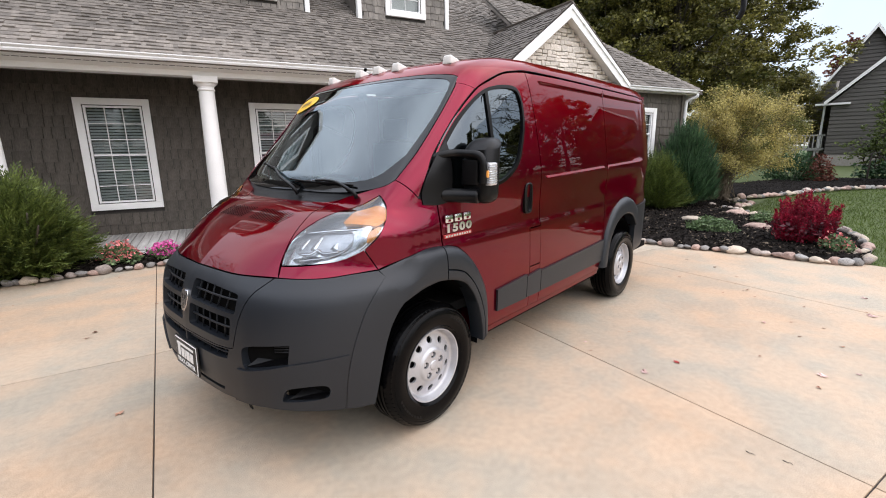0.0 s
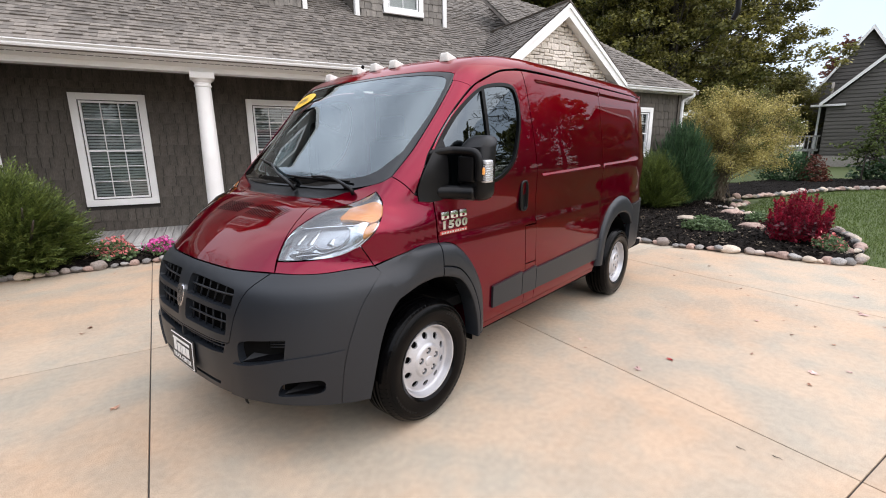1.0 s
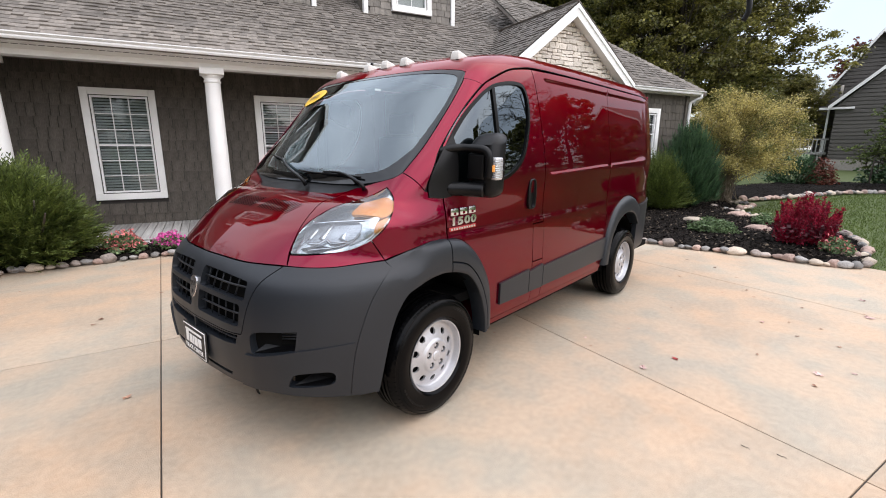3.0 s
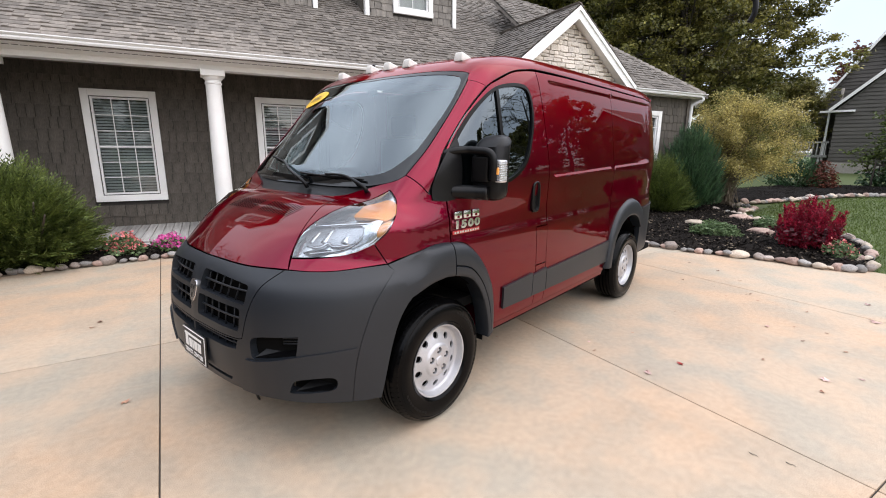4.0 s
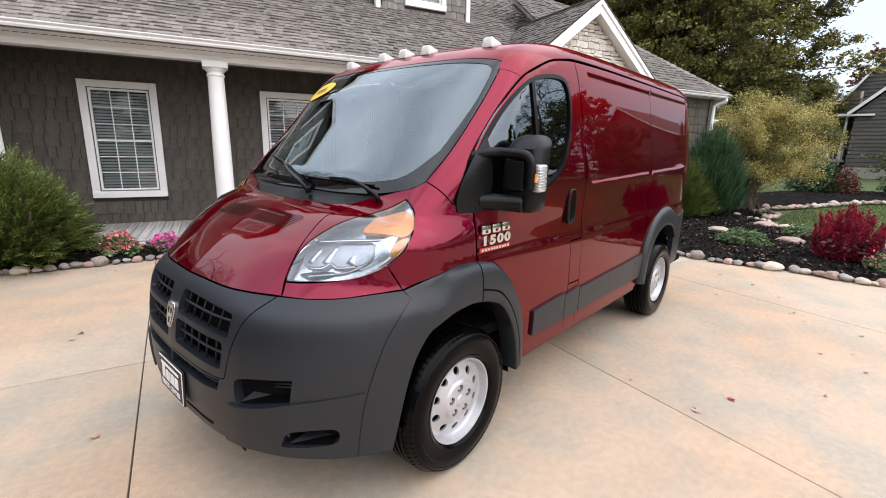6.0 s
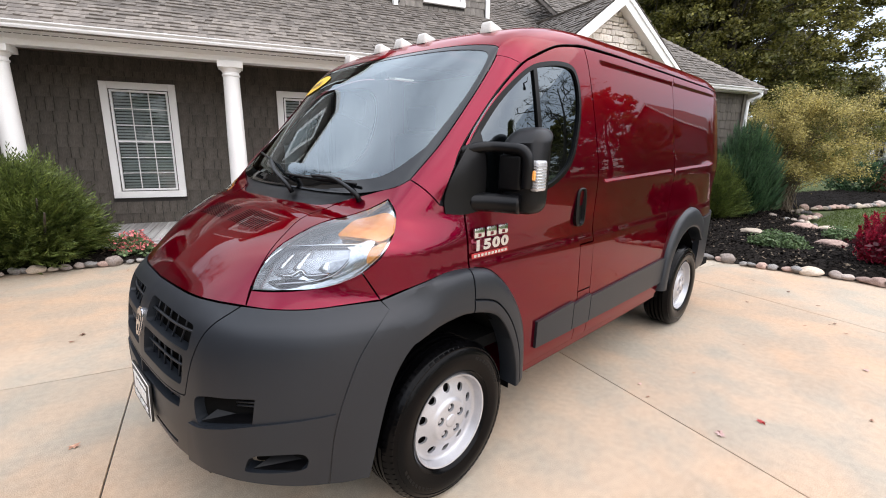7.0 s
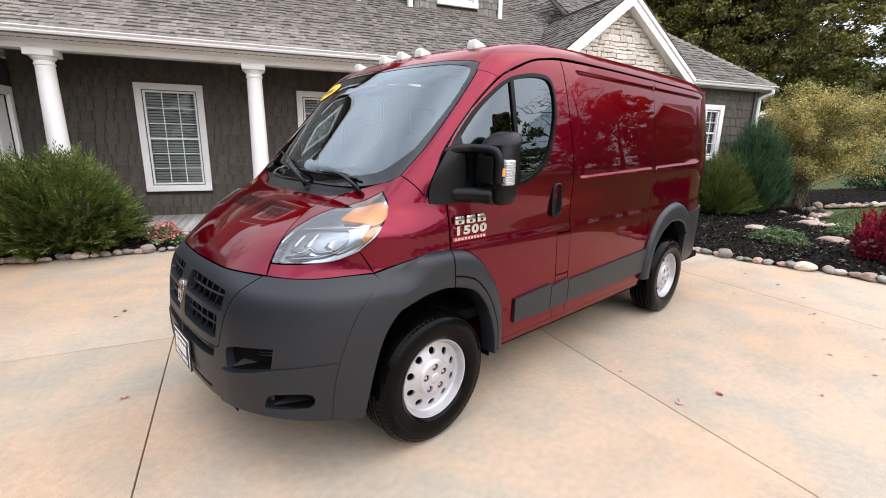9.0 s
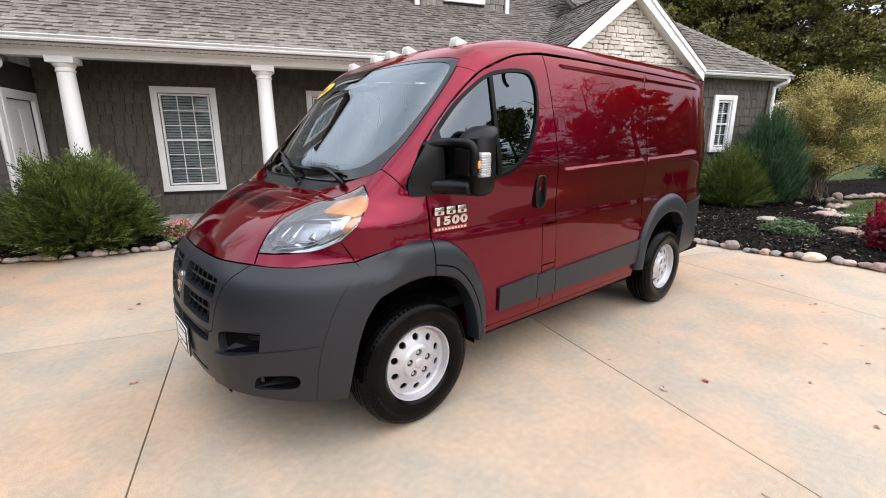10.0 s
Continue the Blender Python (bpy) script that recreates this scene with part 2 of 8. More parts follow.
HERB = surface("grey_green_leaf", (0.06, 0.11, 0.04), (0.19, 0.27, 0.12), 5.0, (0.5, 0.65), 0.0, 30.0, island=0.4, through_light=0.2)
PETAL_PINK = surface("salmon_petal", (0.65, 0.13, 0.14), (0.85, 0.32, 0.30), 9.0, (0.5, 0.6), 0.0, 30.0, island=0.3, through_light=0.2)
PETAL_MAGENTA = surface("magenta_petal", (0.60, 0.05, 0.28), (0.82, 0.16, 0.48), 9.0, (0.5, 0.6), 0.0, 30.0, island=0.3, through_light=0.2)
BARK = surface("bark", (0.035, 0.028, 0.022), (0.085, 0.070, 0.056), 5.0, (0.85, 0.95), 0.01, 30.0, stretch=(3, 3, 0.6))
DRY_LEAF = surface("fallen_leaf", (0.24, 0.11, 0.07), (0.48, 0.29, 0.19), 20.0, (0.6, 0.8), 0.0, 60.0, piece=0.4)
PALE_LEAF = surface("pale_pink_leaf", (0.42, 0.25, 0.22), (0.68, 0.50, 0.46), 20.0, (0.6, 0.8), 0.0, 60.0, piece=0.2)
RED_LEAF = surface("red_fallen_leaf", (0.28, 0.010, 0.012), (0.38, 0.03, 0.02), 20.0, (0.5, 0.7), 0.0, 60.0)
SIDING = surface("grey_lap_siding", (0.092, 0.084, 0.075), (0.140, 0.128, 0.116), 2.0, (0.6, 0.75), 0.001, 40.0, piece=0.08, stretch=(0.3, 1, 4))
BLIND = surface("window_blind", (0.52, 0.55, 0.55), (0.62, 0.65, 0.65), 3.0, (0.5, 0.6))
# dark grey puts the dimness of the rooms into their colour
ROOM = surface("room_dimness_grey", (0.05, 0.05, 0.05), (0.09, 0.085, 0.08), 2.0, (0.8, 0.9))
LETTER = surface("black_print", (0.008, 0.008, 0.008), (0.014, 0.014, 0.014), 30.0, (0.4, 0.5))
BADGE_RED = surface("red_badge_strip", (0.30, 0.02, 0.02), (0.42, 0.04, 0.04), 30.0, (0.3, 0.4))


# ---- mesh tools ----
def finish(name, mesh, material, parent=None, label="", m=None):
    for each in material if isinstance(material, (list, tuple)) else (material,):
        mesh.materials.append(each)
    ob = new(name, mesh)
    if m is not None:
        ob.matrix_world = m
    if parent is not None:
        ob.parent = parent
    if label:
        ob["label"] = label
    return ob


def part(name, bm, material, parent=None, label="", smooth=True, m=None):
    """Links a bmesh as ONE mesh object under a thing or under a part."""
    mesh = bpy.data.meshes.new(name)
    bm.normal_update()
    for f in bm.faces:
        f.smooth = smooth
    bm.to_mesh(mesh)
    bm.free()
    if smooth:
        mesh.set_sharp_from_angle(angle=radians(38))
    return finish(name, mesh, material, parent, label, m)


def raw(name, verts, faces, material, parent=None, label="", smooth=False, normals=None, m=None):
    mesh = bpy.data.meshes.new(name)
    mesh.from_pydata([tuple(v) for v in verts], [], [tuple(f) for f in faces])
    if smooth or normals is not None:
        mesh.shade_smooth()
    if normals is not None:
        mesh.normals_split_custom_set_from_vertices([tuple(v) for v in normals])
    return finish(name, mesh, material, parent, label, m)


def quads(name, corners, material, parent=None, label="", m=None):
    """Many loose quads (n, 4, 3) as one mesh."""
    corners = np.asarray(corners, np.float32)
    n = len(corners)
    mesh = bpy.data.meshes.new(name)
    mesh.vertices.add(4 * n)
    mesh.vertices.foreach_set("co", corners.reshape(-1))
    mesh.loops.add(4 * n)
    mesh.loops.foreach_set("vertex_index", np.arange(4 * n, dtype=np.int32))
    mesh.polygons.add(n)
    mesh.polygons.foreach_set("loop_start", np.arange(0, 4 * n, 4, dtype=np.int32))
    mesh.update(calc_edges=True)
    return finish(name, mesh, material, parent, label, m)


def empty(name, label, category, group="", m=None):
    ob = tagged(new(name), label, category, group)
    ob.empty_display_size = 0.1
    if m is not None:
        ob.matrix_world = m
    return ob


def add_box(bm, lo, hi, bevel=0.0, segments=2, turn=None):
    lo, hi = Vector(lo), Vector(hi)
    made = bmesh.ops.create_cube(bm, size=1.0)["verts"]
    bmesh.ops.scale(bm, vec=hi - lo, verts=made)
    if bevel:
        edges = list({e for v in made for e in v.link_edges})
        made = list({v for f in bmesh.ops.bevel(bm, geom=edges, offset=bevel, segments=segments, affect="EDGES", profile=0.6)["faces"] for v in f.verts} | {v for v in made if v.is_valid})
    bmesh.ops.transform(bm, matrix=Matrix.Translation((lo + hi) / 2) @ (turn or Matrix()), verts=made)
    return made


def box(name, lo, hi, material, parent=None, label="", bevel=0.0, segments=2, turn=None):
    bm = bmesh.new()
    add_box(bm, lo, hi, bevel, segments, turn)
    return part(name, bm, material, parent, label)


def lathe(name, profile, material, parent=None, label="", axis="z", count=48, m=None):
    """A turned shape from (radius, height) pairs."""
    prof = np.asarray(profile, float)
    ang = np.arange(count) / count * 2 * math.pi
    r, h = prof[:, 0][:, None], prof[:, 1][:, None]
    a, b, c = r * np.cos(ang), r * np.sin(ang), np.repeat(h, count, 1)
    v = np.stack({"z": (a, b, c), "x": (c, a, b), "y": (b, c, a)}[axis], -1).reshape(-1, 3)
    faces = [(i * count + j, i * count + (j + 1) % count, (i + 1) * count + (j + 1) % count, (i + 1) * count + j) for i in range(len(prof) - 1) for j in range(count)]
    bm = bmesh.new()
    vs = [bm.verts.new(p) for p in v]
    for f in faces:
        bm.faces.new([vs[i] for i in f])
    bmesh.ops.remove_doubles(bm, verts=bm.verts, dist=1e-5)
    bmesh.ops.recalc_face_normals(bm, faces=bm.faces)
    return part(name, bm, material, parent, label, m=m)


def tube_rings(points, radii, count=8):
    """Vertices and faces of a tapering tube along a line of points."""
    pts = np.asarray(points, float)
    radii = np.broadcast_to(np.asarray(radii, float), len(pts))
    tan = np.gradient(pts, axis=0)
    tan /= np.linalg.norm(tan, axis=1, keepdims=True) + 1e-9
    ref = np.array([0.0, 0, 1]) if abs(tan[0][2]) < 0.9 else np.array([1.0, 0, 0])
    verts = []
    for p, t, r in zip(pts, tan, radii):
        a = np.cross(t, ref)
        a /= np.linalg.norm(a) + 1e-9
        ref = np.cross(a, t)
        for k in range(count):
            w = 2 * math.pi * k / count
            verts.append(p + r * (a * math.cos(w) + ref * math.sin(w)))
    n = len(pts)
    faces = [(i * count + k, i * count + (k + 1) % count, (i + 1) * count + (k + 1) % count, (i + 1) * count + k) for i in range(n - 1) for k in range(count)]
    faces += [tuple(range(count))[::-1], tuple((n - 1) * count + k for k in range(count))]
    return verts, faces


def tube(name, points, radii, material, parent=None, label="", count=8):
    v, f = tube_rings(points, radii, count)
    return raw(name, v, f, material, parent, label, smooth=True)


def letters(name, text, size, depth, material, parent, m, label="", bold=0.0):
    curve = bpy.data.curves.new(name, "FONT")
    curve.body, curve.size, curve.extrude, curve.align_x, curve.align_y = text, size, depth, "CENTER", "CENTER"
    curve.offset = bold
    temp = bpy.data.objects.new(name, curve)
    scene.collection.objects.link(temp)
    mesh = bpy.data.meshes.new_from_object(temp.evaluated_get(bpy.context.evaluated_depsgraph_get()))
    bpy.data.objects.remove(temp)
    bpy.data.curves.remove(curve)
    mesh.materials.clear()
    mesh.transform(m)
    return finish(name, mesh, material, parent, label)
# ---- the van's skin as one smooth shape ----
def hermite(xs, ys, x):
    """Smooth curve through a few points, without overshoot."""
    xs, ys, x = np.asarray(xs, float), np.asarray(ys, float), np.asarray(x, float)
    d = np.diff(ys) / np.diff(xs)
    m = np.zeros_like(ys)
    m[1:-1] = np.where(d[1:] * d[:-1] > 0, 2 * d[1:] * d[:-1] / np.where(np.abs(d[1:] + d[:-1]) < 1e-9, 1, d[1:] + d[:-1]), 0)
    m[0], m[-1] = d[0], d[-1]
    i = np.clip(np.searchsorted(xs, x) - 1, 0, len(xs) - 2)
    hgt = xs[i + 1] - xs[i]
    t = (x - xs[i]) / hgt
    tc = np.clip(t, 0, 1)
    v = ys[i] * (2 * tc**3 - 3 * tc**2 + 1) + m[i] * hgt * (tc**3 - 2 * tc**2 + tc) + ys[i + 1] * (3 * tc**2 - 2 * tc**3) + m[i + 1] * hgt * (tc**3 - tc**2)
    return v + np.where(t < 0, m[0] * t * hgt, 0) + np.where(t > 1, m[-1] * (t - 1) * hgt, 0)


def spline(points, per=10, closed=False):
    """A dense polyline through the points (Catmull-Rom)."""
    p = np.asarray(points, float)
    n = len(p)
    out = []
    for i in range(n if closed else n - 1):
        a, b, c, d = (p[(i + k) % n] if closed else p[min(max(i + k, 0), n - 1)] for k in (-1, 0, 1, 2))
        for t in np.arange(per) / per:
            out.append(0.5 * (2 * b + (c - a) * t + (2 * a - 5 * b + 4 * c - d) * t * t + (3 * b - a - 3 * c + d) * t**3))
    if not closed:
        out.append(p[-1])
    return np.array(out)


SPINE = spline([(-0.86, 0.24), (-0.93, 0.30), (-0.96, 0.45), (-0.964, 0.60), (-0.952, 0.75), (-0.930, 0.868), (-0.897, 0.943), (-0.845, 1.003), (-0.77, 1.073),
                (-0.65, 1.165), (-0.5, 1.244), (-0.4, 1.285), (-0.3, 1.315), (-0.2, 1.385), (0.0, 1.61), (0.2, 1.84), (0.32, 1.98), (0.41, 2.07), (0.54, 2.14),
                (0.78, 2.195), (1.1, 2.23), (1.6, 2.245), (2.6, 2.25), (3.4, 2.245), (3.8, 2.235), (3.94, 2.19), (4.0, 2.08), (4.03, 1.6), (4.03, 1.0), (4.03, 0.24)], 10)


def exact_distance(y, z):
    a, b = SPINE, np.roll(SPINE, -1, 0)
    best = np.full(y.shape, 1e9)
    odd = np.zeros(y.shape, bool)
    for (ay, az), (by, bz) in zip(a, b):
        ey, ez = by - ay, bz - az
        t = np.clip(((y - ay) * ey + (z - az) * ez) / (ey * ey + ez * ez), 0, 1)
        best = np.minimum(best, (y - ay - t * ey) ** 2 + (z - az - t * ez) ** 2)
        if az != bz:
            odd ^= ((az > z) != (bz > z)) & (y < ay + (z - az) * ey / ez)
    return np.where(odd, -1, 1) * np.sqrt(best)


CELL, LOW_Y, LOW_Z = 0.015, -2.0, -0.1
FIELD = exact_distance(*np.meshgrid(LOW_Y + CELL * np.arange(440), LOW_Z + CELL * np.arange(190), indexing="ij"))


def spine_distance(y, z):
    """The distance to the middle outline, read smoothly from a table."""
    u, v = np.clip((y - LOW_Y) / CELL, 1.01, 436.9), np.clip((z - LOW_Z) / CELL, 1.01, 186.9)
    i, j = u.astype(int), v.astype(int)
    u, v = u - i, v - j
    wu = (-0.5 * u + u * u - 0.5 * u**3, 1 - 2.5 * u * u + 1.5 * u**3, 0.5 * u + 2 * u * u - 1.5 * u**3, -0.5 * u * u + 0.5 * u**3)
    wv = (-0.5 * v + v * v - 0.5 * v**3, 1 - 2.5 * v * v + 1.5 * v**3, 0.5 * v + 2 * v * v - 1.5 * v**3, -0.5 * v * v + 0.5 * v**3)
    return sum(wu[a] * wv[b] * FIELD[i + a - 1, j + b - 1] for a in range(4) for b in range(4))


def body(p, wide=0.0):
    """Signed distance, roughly, to the van's outer skin."""
    x, y, z = np.abs(p[..., 0]), p[..., 1], p[..., 2]
    bow = hermite((0, 0.3, 0.535, 0.65, 0.75, 0.863, 0.95, 1.0, 1.06), (0, 0.012, 0.055, 0.11, 0.195, 0.33, 0.51, 0.70, 1.0), x)
    bow = bow * hermite((0.2, 0.9, 1.0, 1.1, 1.2, 1.34, 1.45, 1.6, 2.0, 2.3), (1, 1, 1.18, 0.9, 0.45, 0.04, 0.05, 0.12, 0.2, 0.2), z)
    bow = bow + 0.07 * ((x / 0.8) ** 2 - 1) * hermite((1.2, 1.33, 1.45, 1.85, 2.12, 2.3), (0, 0, 1, 1, 0.1, 0), z)
    front = spine_distance(y - bow, z + 0.025 * (x / 0.8) ** 2)
    half = hermite((0.2, 0.38, 0.5, 0.8, 1.0, 1.04, 1.09, 1.15, 1.3, 1.4, 1.7, 1.97, 2.05, 2.15, 2.3), (0.90, 0.925, 0.945, 0.953, 0.9555, 0.9535, 0.9455, 0.9450, 0.956, 0.962, 0.930, 0.890, 0.875, 0.845, 0.78), z)
    half = half - hermite((-0.5, -0.2, -0.03, 0.1, 0.4, 0.6), (0.13, 0.10, 0.062, 0.034, 0, 0), y) * hermite((1.0, 1.15, 1.3, 1.4, 2.0), (0, 0, 0.8, 1, 1), z)
    belt = 1.366 + 0.03 * (y - 1.18)
    step = lambda q: np.clip(q, 0, 1) ** 2 * (3 - 2 * np.clip(q, 0, 1))
    half = half - 0.013 * step((z - belt) / 0.022) * step((2.055 - z) / 0.014) * step((y - 1.235) / 0.02) * step((3.55 - y) / 0.2) - 0.012 * step((y - 1.2) / 2.2)
    half = half - hermite((3.0, 3.3, 3.6, 3.8, 4.05, 4.3), (0, 0, 0.025, 0.065, 0.15, 0.25), y)
    side = x - half - wide
    k = hermite((0, 1.0, 1.3, 2.0, 2.3), (0.06, 0.06, 0.09, 0.12, 0.14), z)
    h = np.clip(k - np.abs(front - side), 0, None)
    return np.maximum(front, side) + h * h / k / 4


def slope(p, wide=0.0, e=0.006):
    g = np.stack([body(p + d, wide) - body(p - d, wide) for d in np.eye(3) * e], -1)
    return g / np.linalg.norm(g, axis=-1, keepdims=True)


def cast(start, way, wide=0.0, off=0.0, far=8.0, steps=160):
    """Where rays from outside first meet the skin."""
    start, way = np.broadcast_arrays(np.asarray(start, float), np.asarray(way, float))
    lo = np.zeros(start.shape[:-1]); hi = np.full(lo.shape, far); done = np.zeros(lo.shape, bool)
    last = np.zeros(lo.shape)
    least, at = np.full(lo.shape, 1e9), np.zeros(lo.shape)
    for s in np.linspace(0, far, steps)[1:]:
        value = body(start + way * s, wide)
        at = np.where(value < least, s, at)
        least = np.minimum(least, value)
        inside = value < off
        newly = inside & ~done
        lo[newly], hi[newly] = last[newly], s
        done |= inside
        last[:] = s
    for _ in range(22):
        mid = (lo + hi) / 2
        inside = body(start + way * mid[..., None], wide) < off
        hi = np.where(inside, mid, hi); lo = np.where(inside, lo, mid)
    hi = np.where(done, hi, at)
    return start + way * hi[..., None], done
from mathutils import geometry


# ---- panels cut from the van's skin ----
def snap(points, wide=0.0, off=0.0):
    p = np.array(points, float)
    for _ in range(12):
        g = np.stack([body(p + d, wide) - body(p - d, wide) for d in np.eye(3) * 0.004], -1) / 0.008
        move = g * ((body(p, wide) - off) / np.maximum((g * g).sum(-1), 1.0))[..., None]
        p = p - move * np.minimum(1.0, 0.02 / (np.linalg.norm(move, axis=-1, keepdims=True) + 1e-9))
    return p


def outline(*runs, per=8, wide=0.0, off=0.0):
    """A closed line on the skin from smooth runs that meet in corners."""
    dense = []
    for run in runs:
        d = spline(run, per) if len(run) > 2 else np.linspace(run[0], run[1], 9)
        dense.extend(d[:-1])
    p = snap(dense, wide, off)
    keep = [p[0]]
    for q in p[1:]:
        if np.linalg.norm(q - keep[-1]) > 0.004:
            keep.append(q)
    if np.linalg.norm(keep[0] - keep[-1]) < 0.004:
        keep.pop()
    return np.array(keep)


def shrink(q, gap):
    d = np.roll(q, -1, 0) - np.roll(q, 1, 0)
    n = np.stack([-d[:, 1], d[:, 0]], 1) / (np.linalg.norm(d, axis=1, keepdims=True) + 1e-9)
    area = np.sum(q[:, 0] * np.roll(q[:, 1], -1) - np.roll(q[:, 0], -1) * q[:, 1])
    return q + n * gap * (1 if area > 0 else -1)


def inside(q, loop):
    """Which of the points q lie in the closed line."""
    odd = np.zeros(len(q), bool)
    for (ax, ay), (bx, by) in zip(loop, np.roll(loop, -1, 0)):
        if ay != by:
            odd ^= ((ay > q[:, 1]) != (by > q[:, 1])) & (q[:, 0] < ax + (q[:, 1] - ay) * (bx - ax) / (by - ay))
    return odd


def fill(loops, grid, lines=()):
    """A bmesh in the plane that fills the first loop but for the others, with a grid of inner points; and its points."""
    lo, hi = loops[0].min(0), loops[0].max(0)
    us = np.arange(lo[0] + grid / 2, hi[0], grid)
    vs = np.array(sorted(list(np.arange(lo[1] + grid / 2, hi[1], grid)) + [v for v in lines if lo[1] < v < hi[1]]))
    g = np.stack(np.meshgrid(us, vs), -1).reshape(-1, 2) if len(us) and len(vs) else np.zeros((0, 2))
    keep = inside(g, loops[0])
    for loop in loops[1:]:
        keep &= ~inside(g, loop)
    g = g[keep]
    for loop in loops:
        dense = np.concatenate([loop + (np.roll(loop, -1, 0) - loop) * t for t in (0, 0.25, 0.5, 0.75)])
        for k in range(0, len(dense), 64):
            if len(g):
                g = g[np.min(np.linalg.norm(g[:, None] - dense[None, k:k + 64], axis=2), 1) > grid * 0.3]
    points, edges = [], []
    for loop in loops:
        k, n = len(points), len(loop)
        points += [Vector(map(float, p)) for p in loop]
        edges += [(k + i, k + (i + 1) % n) for i in range(n)]
    points += [Vector(map(float, p)) for p in g]
    out = geometry.delaunay_2d_cdt(points, edges, [], 1 if len(loops) == 1 else 0, 1e-6)
    co, tris = np.array([tuple(p) for p in out[0]]), [t for t in out[2] if len(t) == 3]
    mid = np.array([co[list(t)].mean(0) for t in tris])
    keep = inside(mid, loops[0])
    for loop in loops[1:]:
        keep &= ~inside(mid, loop)
    bm = bmesh.new()
    made = [bm.verts.new((u, v, 0)) for u, v in co]
    for t, k in zip(tris, keep):
        if k:
            bm.faces.new([made[i] for i in t])
    for v in [v for v in bm.verts if not v.link_faces]:
        bm.verts.remove(v)
    bm.verts.index_update()
    return bm, np.array([tuple(v.co)[:2] for v in bm.verts])


def patch(loops, way, wide=0.0, off=0.0, grid=0.04, gap=0.003, lines=(), skirt=0.02):
    """Vertices, faces and normals of a piece of skin inside the first loop and outside the others, seen along way."""
    w = np.array(way, float)
    w /= np.linalg.norm(w)
    a = np.cross(w, (0, 0, 1.0)) if abs(w[2]) < 0.95 else np.array([1.0, 0, 0])
    a /= np.linalg.norm(a)
    b = np.cross(a, w)
    if abs(w[2]) >= 0.95:
        b = np.cross(w, a)
    flat = []
    for i, loop in enumerate(loops):
        flat.append(shrink(np.stack([loop @ a, loop @ b], 1), gap if i == 0 else 0))
    bm, q = fill(flat, grid, lines)
    start = q[:, :1] * a + q[:, 1:2] * b
    near, deep = min((l @ w).min() for l in loops) - 0.35, max((l @ w).max() for l in loops) + 0.1
    start = start + w * (near - start @ w)[:, None]
    hit, ok = cast(start, w, wide, off, deep - near, 48)
    normal = slope(hit, wide)
    verts, normals = list(hit), list(normal)
    faces = []
    for f in bm.faces:
        ids = [v.index for v in f.verts]
        p = hit[ids]
        n = np.cross(p[1] - p[0], p[2] - p[0])
        faces.append(ids if n @ normal[ids[0]] >= 0 else ids[::-1])
    if skirt:
        for e in bm.edges:
            if len(e.link_faces) == 1:
                i, j = (v.index for v in e.verts)
                k = len(verts)
                verts += [hit[i], hit[j], hit[j] - normal[j] * skirt, hit[i] - normal[i] * skirt]
                mid = hit[[v.index for v in e.link_faces[0].verts]].mean(0)
                out = np.cross(hit[j] - hit[i], normal[i])
                out /= np.linalg.norm(out) + 1e-9
                flip = out @ (mid - hit[i]) > 0
                out = -out if flip else out
                normals += [out] * 4
                faces.append([k, k + 1, k + 2, k + 3][:: 1 if flip else -1])
    bm.free()
    return np.array(verts), faces, np.array(normals)


def skin(name, loops, way, material, parent, label="", twin=True, **more):
    """A panel of the van, and its mirror image on the other flank."""
    v, f, n = patch(loops, way, **more)
    made = [raw(name, v, f, material, parent if not isinstance(parent, tuple) else parent[0], label, normals=n)]
    if twin:
        s = np.array([-1, 1, 1])
        made.append(raw(name, v * s, [g[::-1] for g in f], material, parent if not isinstance(parent, tuple) else parent[1], label, normals=n * s))
    return made


def mirrored(points):
    return [(-x, y, z) for x, y, z in reversed(points)]


van = empty("cargo_van", "dark red metallic cargo van with grey bumpers on concrete", "van")

# lines on the skin that neighbouring panels share (driver's flank)
HOOD_SIDE = [(0.620, -0.728, 0.997), (0.590, -0.690, 1.060), (0.558, -0.616, 1.140), (0.505, -0.500, 1.216), (0.470, -0.395, 1.264), (0.500, -0.280, 1.315), (0.565, -0.228, 1.343)]
HOOD_BACK = [(0.565, -0.228, 1.343), (0.42, -0.30, 1.315), (0.2, -0.32, 1.31), (0.0, -0.325, 1.31)]
NOSE = [(0.0, -0.850, 0.998), (0.33, -0.830, 0.998), (0.50, -0.785, 0.998), (0.620, -0.728, 0.997)]
NOSE_SIDE = [(0.620, -0.728, 0.997), (0.700, -0.670, 0.992), (0.785, -0.570, 0.990), (0.855, -0.452, 0.998), (0.903, -0.342, 1.003)]
LAMP_LOW = [(0.601, -0.699, 1.047), (0.665, -0.648, 1.045), (0.745, -0.568, 1.053), (0.806, -0.490, 1.069), (0.838, -0.440, 1.088), (0.866, -0.396, 1.110)]
LAMP_BACK = [(0.866, -0.396, 1.110), (0.889, -0.330, 1.165), (0.893, -0.288, 1.216), (0.876, -0.245, 1.270), (0.842, -0.222, 1.318), (0.770, -0.198, 1.356)]
LAMP_TOP = [(0.770, -0.198, 1.356), (0.720, -0.245, 1.322), (0.650, -0.320, 1.283), (0.590, -0.435, 1.236), (0.562, -0.545, 1.183), (0.567, -0.621, 1.132), (0.585, -0.672, 1.080), (0.601, -0.699, 1.047)]
SCREEN_LOW = [(0.0, -0.235, 1.350), (0.3, -0.232, 1.350), (0.55, -0.215, 1.362), (0.70, -0.180, 1.382), (0.770, -0.150, 1.402), (0.808, -0.115, 1.432)]
